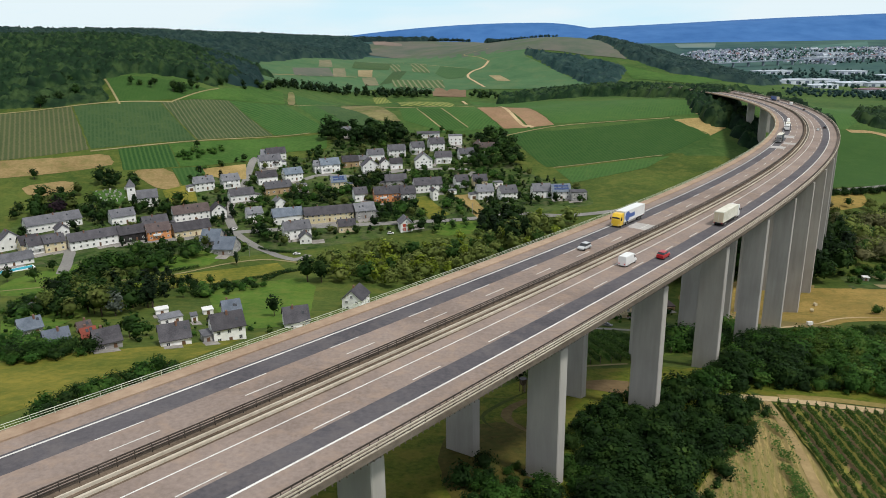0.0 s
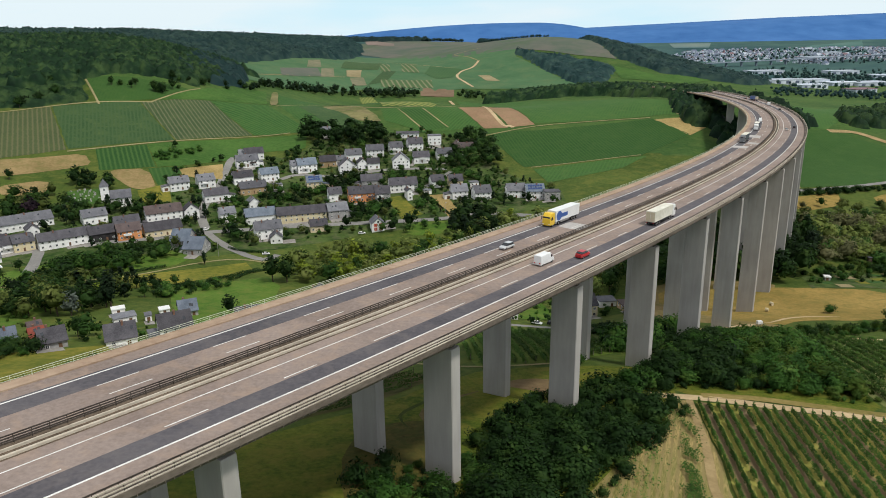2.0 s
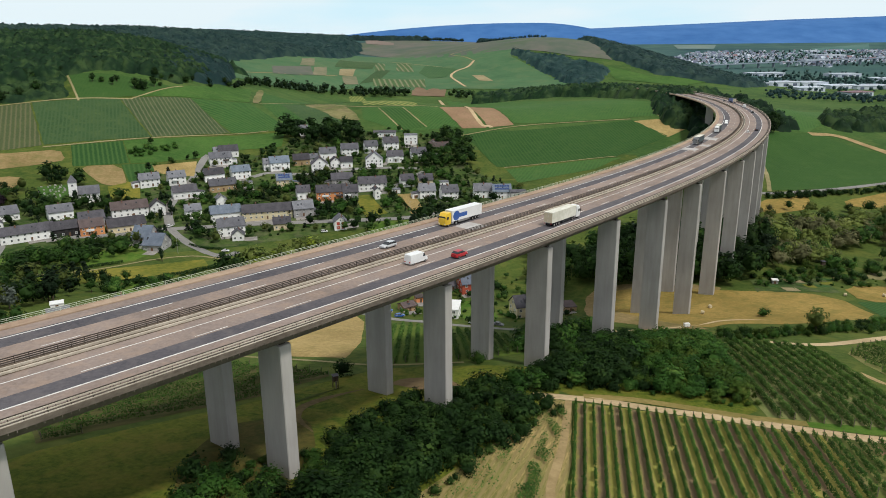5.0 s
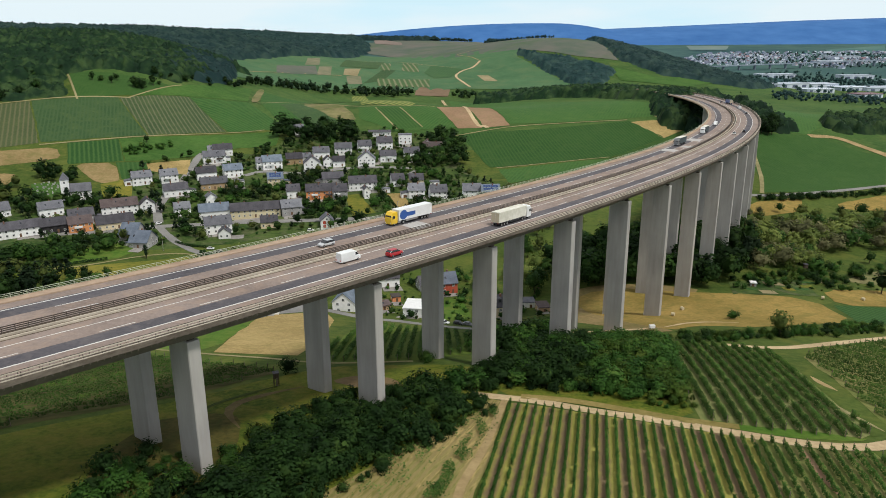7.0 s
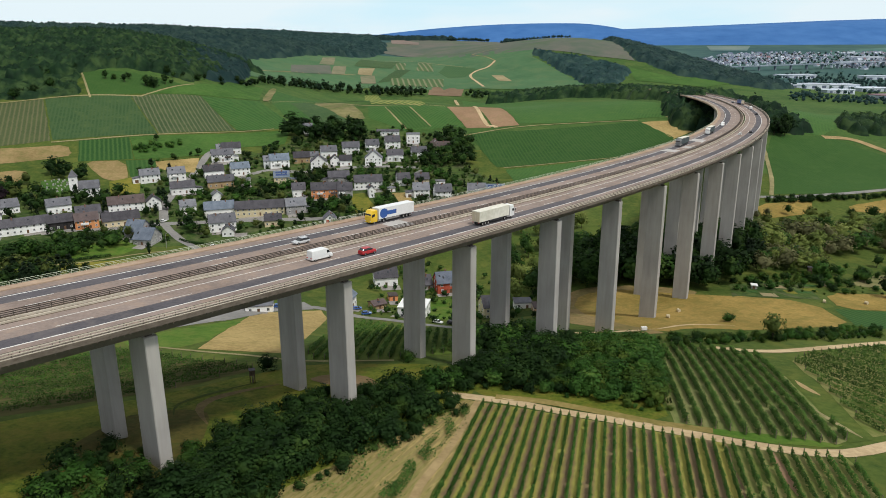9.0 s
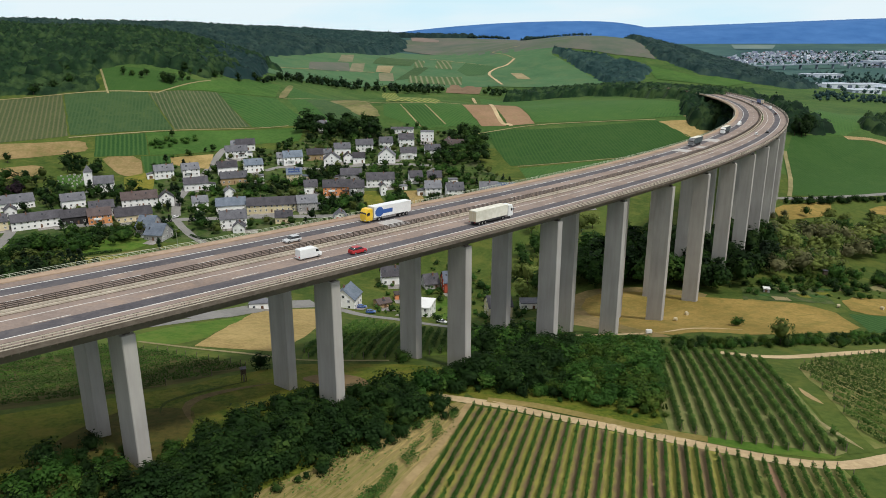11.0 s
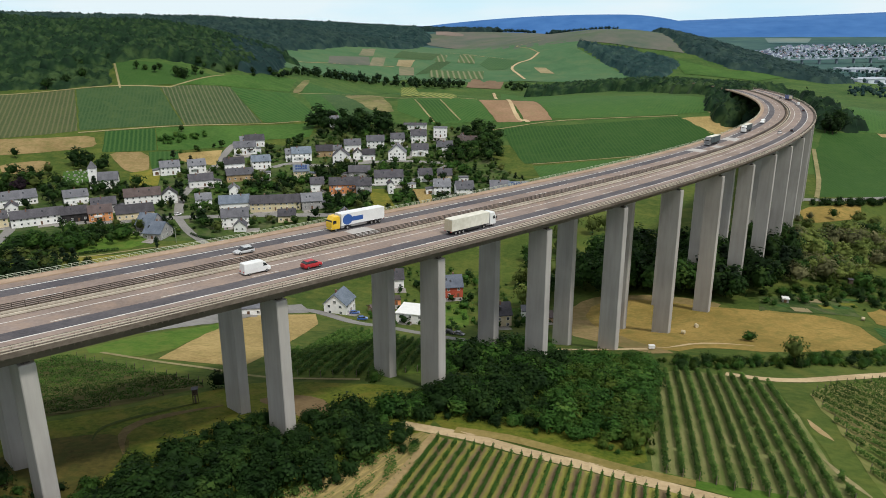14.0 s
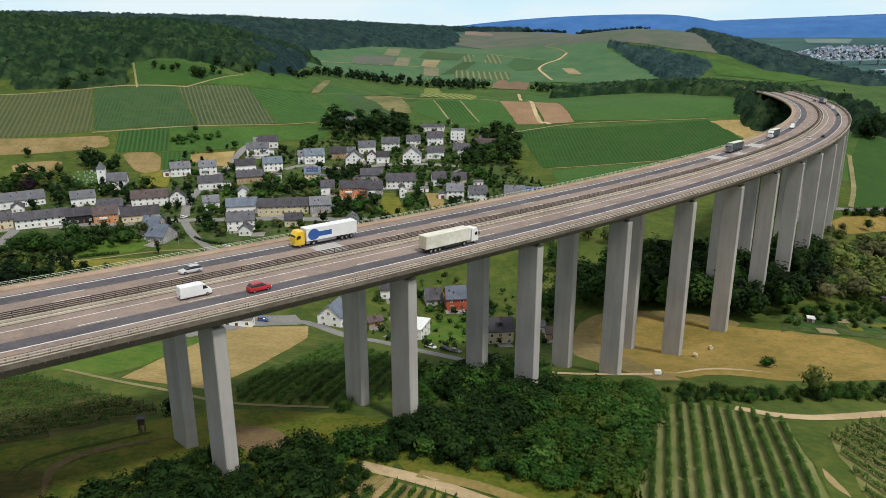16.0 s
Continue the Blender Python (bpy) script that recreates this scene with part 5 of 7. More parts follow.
house(-38, 506, 14, 21.9, 10.0, 6, 4.2, WALL_ORANGE, ROOF_DARK, "salmon apartment house with dark roof and balconies")
house(-35, 536, 14, 15.7, 9.0, 5, 3.8, WALL_GREY, ROOF_DARK, "grey house with dark roof")
house(-53, 475, 20, 13.4, 10.0, 5.5, 4.2, WALL_GREY, ROOF_SLATE, "grey house with slate roof")
house(-59, 508, 19, 9.3, 9.0, 5, 3.8, WALL_WHITE, ROOF_DARK, "white house with dark roof")
house(-62, 451, 16, 10.9, 8.0, 4, 3.4, WALL_CREAM, ROOF_DARK, "yellow cottage with dark roof")
house(-24, 449, 103, 11.0, 7.9, 5.0, 3.3, WALL_WHITE, ROOF_SLATE, "white gabled house with red panels and slate roof")
house(-11, 526, 13, 20.5, 10.0, 5.5, 4.2, WALL_WHITE, ROOF_DARK, "long white house with dark roof and dormers")
house(14, 536, 17, 9.7, 9.0, 5, 3.8, WALL_WHITE, ROOF_DARK, "white house with dark roof")
house(28, 539, 11, 10.5, 9.0, 4.5, 3.8, WALL_CREAM, ROOF_DARK, "cream house with dark roof")
house(30, 508, 13, 11.4, 10.0, 5.5, 4.2, WALL_WHITE, ROOF_SLATE, "white house with grey roof")
house(46, 503, 15, 12.0, 10.0, 5.5, 4.2, WALL_WHITE, ROOF_SLATE, "white house with grey roof and dormer")
house(70, 504, 6, 12.8, 10.0, 5.5, 4.2, WALL_WHITE, ROOF_SLATE, "white house with slate roof")
house(83, 499, 3, 12.7, 10.0, 5.5, 4.2, WALL_WHITE, ROOF_BLUE, "white house with solar roof")
house(94, 491, 1, 10.5, 9.0, 6, 0.5, WALL_GREY, ROOF_DARK, "grey modern house with flat roof")
house(-86, 655, 14, 8.3, 8.0, 5, 3.4, WALL_WHITE, ROOF_SLATE, "small white house with grey roof")
house(-74, 229, 28, 10.5, 9.0, 5.6, 3.8, WALL_WHITE, ROOF_DARK, "white two-storey house with dark roof")
house(-89, 221, 26, 9.4, 9.0, 3.2, 3.8, WALL_WHITE, ROOF_DARK, "low house with dark roof")
house(-109, 216, 35, 7.8, 8.0, 3, 3.4, WALL_GREY, ROOF_DARK, "low grey house with dark roof")
house(-56, 255, 18, 9.1, 10.0, 3.5, 4.2, WALL_WHITE, ROOF_DARK, "house with large dark roof")
house(-39, 302, 77, 11.0, 9.0, 5.5, 3.8, WALL_WHITE, ROOF_DARK, "white gabled house with dark roof")
house(-146, 237, 40, 7.2, 7.0, 3, 2.9, WALL_GREY, ROOF_BLUE, "small shed with blue-grey roof")
house(-105, 259, 32, 8.1, 6.0, 2.6, 0.5, WALL_WHITE, ROOF_SLATE, "low white garage with flat roof")
house(12, 304, 84, 11.0, 10.1, 5.2, 4.2, WALL_WHITE, ROOF_BLUE, "white gabled house with blue-grey roof")
house(27, 310, 36, 6.3, 6.0, 2.6, 1.2, WALL_TAN, ROOF_BROWN, "brick garage with brown roof")
house(25, 352, 16, 11.8, 9.0, 4.8, 3.8, WALL_WHITE, ROOF_DARK, "white house with dark roof")
house(32, 327, 18, 4.1, 5.0, 2.6, 0.8, WALL_ORANGE, ROOF_BROWN, "small orange wooden shed")
house(45, 301, -7, 12.3, 12.0, 5.2, 0.4, WALL_WHITE, FRAME_WHITE, "low white building with pale flat roof")
house(56, 345, 17, 9.1, 10.0, 5.5, 4.2, WALL_RED, ROOF_BLUE, "house with red rendered front and blue roof")
house(45, 348, 21, 7.4, 9.0, 3, 3.8, WALL_GREY, ROOF_DARK, "low dark grey house by the lane")
house(80, 302, 17, 10.5, 9.0, 6.0, 3.8, WALL_CREAM, ROOF_DARK, "cream three-storey house with dark roof by the lane", 1)
house(94, 317, 5, 7.9, 7.0, 3, 0.5, WALL_WHITE, ROOF_SLATE, "low white building with flat roof")
house(101, 308, 7, 5.2, 8.0, 2.6, 0.8, WALL_TAN, ROOF_BROWN, "low brown shed by the lane")
house(-18, 279, 13, 11.1, 6.0, 3, 0.4, WALL_WHITE, ROOF_SLATE, "long white workshop with flat roof")
house(-136, 591, 25, 15.1, 9.0, 5, 3.8, WALL_WHITE, ROOF_DARK, "white house with dark roof on the slope")
house(-237, 399, 45, 10.4, 9.0, 5.2, 3.8, WALL_CREAM, ROOF_DARK, "pale house with timber balcony and dark roof")
house(-229, 421, 127, 9.0, 6.9, 5.8, 2.9, WALL_WHITE, ROOF_DARK, "white gabled house with dark roof")
house(-104, 528, 23, 6.8, 6.0, 3, 0.5, WALL_WHITE, ROOF_SLATE, "small white garage with flat roof")
house(-113, 490, 117, 9.0, 7.2, 4.5, 3.0, WALL_WHITE, ROOF_SLATE, "small white gabled house with grey roof")
house(-6, 507, 107, 9.0, 3.6, 6.5, 1.5, WALL_WHITE, ROOF_DARK, "slim white gabled house with dark roof")
house(-25, 507, 13, 10.6, 10.0, 5.5, 4.2, WALL_GREY, ROOF_DARK, "grey apartment house with timber balconies")
house(42, 538, 10, 6.8, 6.0, 3, 0.5, WALL_WHITE, ROOF_SLATE, "small white garage with flat roof")
house(7, 519, 13, 5.8, 6.0, 2.6, 0.4, WALL_WHITE, ROOF_SLATE, "white carport with flat roof")
house(-46, 577, 105, 8.0, 7.3, 4.5, 3.1, WALL_WHITE, ROOF_DARK, "white gabled house with dark roof")
house(-65, 585, 16, 7.4, 7.0, 4, 2.9, WALL_WHITE, ROOF_SLATE, "white annex with grey roof")
house(-6, 630, 15, 10.4, 8.0, 4, 3.4, WALL_CREAM, ROOF_SLATE, "cream bungalow with grey roof")
house(32, 627, 97, 8.0, 7.9, 4.5, 3.3, WALL_WHITE, ROOF_BROWN, "white gabled house with brown roof")
house(-144, 590, 24, 7.6, 8.0, 3.5, 3.4, WALL_WHITE, ROOF_SLATE, "low white house with grey roof")
house(-97, 565, 22, 8.1, 8.0, 5.5, 3.4, WALL_WHITE, ROOF_SLATE, "white annex with balcony")
house(-115, 276, 28, 4.9, 4.0, 2.4, 0.4, WALL_WHITE, FRAME_WHITE, "small white shed with flat white roof")
house(-97, 262, 26, 2.3, 4.0, 2.6, 0.6, WALL_WHITE, ROOF_SLATE, "small white garden shed")
house(-97, 278, 27, 3.9, 4.0, 2.2, 0.4, WALL_WHITE, FRAME_WHITE, "small white garden shed with flat roof")
house(-87, 277, 25, 7.1, 8.0, 3.0, 3.4, WALL_GREY, ROOF_BLUE, "low house with blue-grey roof behind")
house(-128, 221, 36, 7.4, 7.0, 2.2, 2.9, WALL_GREY, ROOF_BLUE, "low shed with blue-grey roof")
house(-121, 228, 36, 4.5, 5.0, 2.0, 2.1, WALL_TAN, ROOF_RED, "small shed with red roof")
house(-128, 239, 40, 4.3, 5.0, 2.0, 2.1, WALL_TAN, ROOF_BROWN, "weathered wooden garden shed")
house(-80, 225, 30, 2.8, 6.0, 2.6, 0.8, WALL_GREY, ROOF_SLATE, "grey lean-to beside a house")
house(-174, 286, 31, 3.8, 3.0, 1.6, 0.4, WALL_GREY, ROOF_SLATE, "small grey garden shelter")
house(-181, 299, 31, 3.4, 3.0, 1.6, 0.4, WALL_GREY, ROOF_SLATE, "small grey garden shelter")
house(203, 329, -11, 2.6, 3.0, 1.7, 0.5, WALL_GREY, FRAME_WHITE, "small dark garden shed with white roof")


def church(x, y, yaw):
    """A whitewashed church: square tower with a pyramid spire, and a low nave."""
    z = height(x, y)
    base = tagged(new("church"), "white village church with square tower and slate spire", "church")
    base.matrix_basis = pose(x, y, z, 0, 0, yaw)
    FOOTPRINTS.append((x, y, 12))
    t = 2.6
    tv = [(sx * t, sy * t, zz) for zz in (-1.5, 14) for sx, sy in ((-1, -1), (1, -1), (1, 1), (-1, 1))]
    mesh_object("tower", tv, [(0, 1, 5, 4), (1, 2, 6, 5), (2, 3, 7, 6), (3, 0, 4, 7), (4, 5, 6, 7), (3, 2, 1, 0)], WALL_WHITE, base)
    k = t + 0.4
    mesh_object("spire", [(-k, -k, 14.01), (k, -k, 14.01), (k, k, 14.01), (-k, k, 14.01), (0, 0, 19)], [(0, 1, 4), (1, 2, 4), (2, 3, 4), (3, 0, 4), (3, 2, 1, 0)], ROOF_SLATE, base)
    for turn in (0, 90, 180, 270):
        m = pose(0, 0, 0, 0, 0, turn)
        win = child("window", WINDOW_MESH, base, m @ pose(0, -t, 11.2))
        child("pane", PANE_MESH, win, pose(0, -0.03, 0))
    nv = [(2.7, -4, -1.5), (16, -4, -1.5), (16, 4, -1.5), (2.7, 4, -1.5), (2.7, -4, 6), (16, -4, 6), (16, 4, 6), (2.7, 4, 6), (2.7, 0, 10.5), (16, 0, 10.5)]
    mesh_object("nave", nv, [(0, 1, 5, 4), (1, 2, 6, 9, 5), (2, 3, 7, 6), (3, 0, 4, 8, 7), (4, 5, 9, 8), (6, 7, 8, 9), (3, 2, 1, 0)], WALL_WHITE, base)
    rv = [(xx, py, pz + up) for xx in (2.75, 16.4) for up in (0.02, 0.3) for py, pz in ((-4.5, 5.4), (0, 10.5), (4.5, 5.4))]
    mesh_object("roof", rv, [(0, 1, 4, 3), (1, 2, 5, 4), (6, 9, 10, 7), (7, 10, 11, 8), (3, 4, 10, 9), (4, 5, 11, 10), (0, 6, 7, 1), (1, 7, 8, 2), (0, 3, 9, 6), (2, 8, 11, 5)], ROOF_SLATE, base)
    for u in (6, 9.5, 13):
        win = child("window", WINDOW_MESH, base, pose(u, -4, 2.6))
        child("pane", PANE_MESH, win, pose(0, -0.03, 0))


# ---- trees ----
LEAVES = {
    "round": leaf_material("leaf_green", (0.012, 0.036, 0.007), (0.034, 0.078, 0.015), (0.078, 0.130, 0.026), 0.11),
    "round_dark": leaf_material("leaf_dark", (0.006, 0.018, 0.004), (0.017, 0.041, 0.009), (0.040, 0.075, 0.015), 0.11),
    "willow": leaf_material("leaf_willow", (0.056, 0.086, 0.020), (0.132, 0.166, 0.040), (0.200, 0.224, 0.066), 0.11),
    "sallow": leaf_material("leaf_sallow", (0.055, 0.062, 0.026), (0.120, 0.120, 0.054), (0.190, 0.180, 0.090), 0.11),
    "lime": leaf_material("leaf_lime", (0.09, 0.13, 0.012), (0.17, 0.22, 0.025), (0.26, 0.30, 0.05)),
    "pale": leaf_material("leaf_blue_green", (0.06, 0.075, 0.06), (0.10, 0.12, 0.10), (0.16, 0.18, 0.15)),
    "conifer": leaf_material("needle_dark", (0.008, 0.020, 0.009), (0.019, 0.038, 0.016), (0.038, 0.062, 0.024)),
}
LEAVES["forest"] = leaf_material("woodland_leaf", (0.005, 0.017, 0.009), (0.015, 0.040, 0.016), (0.050, 0.090, 0.030), 0.085, 0.4)
# teal leaves: haze of the distance painted into the hill woods
LEAVES["far"] = leaf_material("hazed_hill_leaf", (0.011, 0.034, 0.036), (0.024, 0.056, 0.053), (0.052, 0.094, 0.074), 0.05, 0.3)
LEAVES["copper"] = leaf_material("copper_beech_leaf", (0.012, 0.008, 0.012), (0.026, 0.016, 0.022), (0.05, 0.03, 0.036))
LEAVES["bush_light"] = leaf_material("leaf_light", (0.020, 0.046, 0.006), (0.056, 0.098, 0.015), (0.105, 0.14, 0.026))
LEAVES["bush"] = leaf_material("bush_leaf", (0.014, 0.046, 0.008), (0.046, 0.112, 0.019), (0.105, 0.172, 0.034), 0.2)
# a dark kind, its tone lowered further for shade below the viaduct
LEAVES["bush_dark"] = leaf_material("dark_bush_leaf", (0.007, 0.020, 0.005), (0.019, 0.046, 0.010), (0.050, 0.090, 0.018), 0.22)
LEAVES["columnar"] = LEAVES["conifer"]
SHAPES = {  # crown centre height, half width, half height, clumps, leaves a clump, leaf size: parts of the tree's height
    "round": (0.60, 0.36, 0.40, 38, 14, 0.072), "round_dark": (0.58, 0.34, 0.42, 38, 14, 0.072), "willow": (0.56, 0.42, 0.42, 38, 16, 0.070), "sallow": (0.55, 0.44, 0.43, 40, 16, 0.066),
    "lime": (0.52, 0.26, 0.46, 34, 14, 0.075), "pale": (0.52, 0.32, 0.46, 34, 14, 0.07), "conifer": (0.52, 0.24, 0.48, 44, 14, 0.065),
    "forest": (0.50, 0.44, 0.46, 50, 18, 0.056), "far": (0.50, 0.44, 0.46, 50, 18, 0.056), "copper": (0.56, 0.38, 0.42, 38, 14, 0.072),
    "columnar": (0.52, 0.15, 0.48, 40, 14, 0.055), "bush": (0.46, 0.56, 0.48, 50, 19, 0.072), "bush_dark": (0.46, 0.54, 0.48, 50, 19, 0.072), "bush_light": (0.44, 0.52, 0.46, 48, 19, 0.074)}


def crown_arrays(kind, seed, thin=1.0):
    """Leaves of a crown of height 1: clumps spread over an uneven ovoid, with a dark core behind them."""
    rng = np.random.default_rng(seed)
    zc, rw, rh, clumps, per, size = SHAPES[kind]
    clumps, per, size = max(8, int(clumps * thin)), max(3, int(per * min(1, thin * 1.4))), size / max(0.2, thin) ** 0.62
    d = rng.normal(size=(clumps, 3))
    d /= np.linalg.norm(d, axis=1, keepdims=True)
    d[:, 2] = np.where(d[:, 2] < -0.55, -d[:, 2], d[:, 2])
    r = rng.uniform(0.62, 1.0, clumps)
    scale = np.array([rw, rw, rh])
    if kind == "conifer":
        centre = d * r[:, None] * scale
        taper = np.clip(0.92 - (centre[:, 2] + rh) / (2 * rh), 0.06, 1.0)
        centre[:, :2] *= taper[:, None] * 1.7
    else:
        bulge = 1 + 0.22 * np.sin(d[:, 0] * 4 + seed) * np.cos(d[:, 1] * 3 + 2 * seed)
        centre = d * (r * bulge)[:, None] * scale
    spread = 0.115 if kind not in ("columnar", "conifer") else 0.07
    if kind.startswith("bush"):
        spread = 0.15
    p = np.repeat(centre, per, 0) + np.clip(rng.normal(0, 0.75, (clumps * per, 3)), -1.2, 1.2) * [spread, spread, spread * 0.8]
    out = np.repeat(d, per, 0) + rng.normal(0, 0.34, (clumps * per, 3)) + [0, 0, 0.3]
    out /= np.linalg.norm(out, axis=1, keepdims=True)
    p[:, 2] = np.maximum(p[:, 2] + zc, 0.04)
    v, f = leaf_quads(p, out, rng.uniform(0.7, 1.35, len(p)) * size, rng)
    middle, lump = np.array([0, 0, zc - 0.1 * rh]), np.repeat(centre + [0, 0, zc], per, 0)
    soft = (p - middle) / scale * 0.8 + (p - lump) / spread * 0.45 + [0, 0, 0.25]
    soft = np.repeat(soft / (np.linalg.norm(soft, axis=1, keepdims=True) + 1e-9), 4, 0)
    # core
    k, m = (8, 5) if thin > 0.3 else (6, 4)
    cv = [(0, 0, zc - rh * 0.7)]
    for i in range(1, m):
        th = math.pi * i / m
        for j in range(k):
            ph = 2 * math.pi * j / k
            q = rng.uniform(0.55, 0.74) * (1.0 if kind != "conifer" else 0.35)
            cv.append((rw * q * math.sin(th) * math.cos(ph), rw * q * math.sin(th) * math.sin(ph), max(0.03, zc - rh * q * math.cos(th))))
    cv.append((0, 0, zc + rh * (0.6 if kind != "conifer" else 0.5)))
    cf = []
    for j in range(k):
        cf.append((0, 1 + (j + 1) % k, 1 + j))
        for i in range(m - 2):
            a, b = 1 + i * k + j, 1 + i * k + (j + 1) % k
            cf += [(a, b, b + k), (a, b + k, a + k)]
        cf.append((len(cv) - 1, 1 + (m - 2) * k + j, 1 + (m - 2) * k + (j + 1) % k))
    n0, cv = len(v), np.array(cv)
    core = (cv - middle) / scale
    core /= np.linalg.norm(core, axis=1, keepdims=True) + 1e-9
    return np.concatenate([v, cv]), np.concatenate([f, np.array(cf) + n0]), np.concatenate([soft, core])


def trunk_mesh(kind, seed):
    """A tapered trunk with three or four limbs, for a tree of height 1."""
    rng = random.Random(seed)
    zc, rw, rh = SHAPES[kind][:3]
    v, f = [], []

    def limb(p0, p1, r0, r1):
        p0, p1 = Vector(p0), Vector(p1)
        q = (p1 - p0).to_track_quat("Z", "Y")
        n = len(v)
        for p, r in ((p0, r0), ((p0 + p1) / 2 + Vector((rng.uniform(-1, 1), rng.uniform(-1, 1), 0)) * 0.012, (r0 + r1) / 2), (p1, r1)):
            for j in range(6):
                v.append(tuple(p + q @ Vector((r * math.cos(j * math.pi / 3), r * math.sin(j * math.pi / 3), 0))))
        for i in (0, 1):
            for j in range(6):
                f.append((n + 6 * i + j, n + 6 * i + (j + 1) % 6, n + 6 * i + 6 + (j + 1) % 6, n + 6 * i + 6 + j))

    fork = max(0.12, zc - rh * 0.55)
    limb((0, 0, -0.06), (0, 0, fork), 0.028, 0.02)
    for i in range(4):
        a = i * 1.6 + rng.uniform(-0.3, 0.3)
        limb((0, 0, fork - 0.01), (math.cos(a) * rw * 0.6, math.sin(a) * rw * 0.6, zc + rng.uniform(-0.05, 0.2)), 0.016, 0.005)
    me = bpy.data.meshes.new("trunk")
    me.from_pydata(v, [], f)
    me.materials.append(BARK)
    return me


CROWNS = {}
for k in SHAPES:
    for i in range(4):
        v, f, soft = crown_arrays(k, 11 * i + len(k), 0.62)
        CROWNS.setdefault(k, []).append(mesh_from("crown", v, f, [LEAVES[k]], normals=soft))
TRUNKS = {k: [trunk_mesh(k, i) for i in range(2)] for k in SHAPES}
LABELS = {"round": "leafy green deciduous tree", "round_dark": "dense dark green deciduous tree", "willow": "pale green spreading willow tree", "sallow": "grey-olive spreading sallow tree", "lime": "bright lime green ornamental tree",
          "forest": "dark green forest tree in full leaf", "far": "haze-tinted green tree on the far hill", "copper": "dark purple copper beech tree", "pale": "pale blue-green ornamental tree", "conifer": "tall dark green conifer", "columnar": "slim dark green columnar cypress", "bush": "dense green leafy bush", "bush_dark": "dense dark green bush", "bush_light": "light green leafy bush"}
planting = random.Random(3)


def clear_of_houses(x, y, r):
    return all((x - a) ** 2 + (y - b) ** 2 > (c * 0.8 + r) ** 2 for a, b, c in FOOTPRINTS)


def plant(kind, x, y, h):
    word = "bush" if kind.startswith("bush") else "tree"
    t = tagged(new(word), LABELS[kind] + (" growing in the valley" if word == "tree" else " growing on the slope"), word)
    s = h * planting.uniform(0.94, 1.06)
    t.matrix_basis = pose(x, y, height(x, y) - 0.1, planting.uniform(-3, 3), planting.uniform(-3, 3), planting.uniform(0, 360)) @ Matrix.Diagonal((s * planting.uniform(0.88, 1.15), s * planting.uniform(0.88, 1.15), s, 1))
    child("trunk", TRUNKS[kind][planting.randrange(2)], t, Matrix())
    child("crown", CROWNS[kind][planting.randrange(4)], t, Matrix())


def clear_of_ways(x, y, r):
    return all(abs(x - a) > w / 2 + r or abs(y - b) > w / 2 + r for a, b, w in WAYS)


def spots(poly, spacing, keep=5.5):
    lo, hi = [min(p[i] for p in poly) for i in (0, 1)], [max(p[i] for p in poly) for i in (0, 1)]
    j, y = 0, lo[1]
    while y < hi[1]:
        x = lo[0] + (spacing / 2 if j % 2 else 0)
        while x < hi[0]:
            px, py = x + planting.uniform(-0.42, 0.42) * spacing, y + planting.uniform(-0.42, 0.42) * spacing
            if inside(px, py, poly) and all(math.hypot(px - a, py - b) > keep for a, b in PIERS):
                yield px, py
            x += spacing
        y += spacing * 0.87
        j += 1


def grove(poly, kinds, spacing, low, tall):
    """Separate trees and bushes scattered over a plot, clear of the houses."""
    for x, y in spots(poly, spacing):
        if clear_of_houses(x, y, 1.0) and clear_of_ways(x, y, 0.6):
            plant(planting.choice(kinds), round(x, 1), round(y, 1), planting.uniform(low, tall))


def edge_distance(x, y, poly):
    best = 99.0
    for (x0, y0), (x1, y1) in zip(poly, poly[1:] + poly[:1]):
        dx, dy = x1 - x0, y1 - y0
        k = min(1, max(0, ((x - x0) * dx + (y - y0) * dy) / (dx * dx + dy * dy)))
        best = min(best, math.hypot(x - x0 - k * dx, y - y0 - k * dy))
    return best


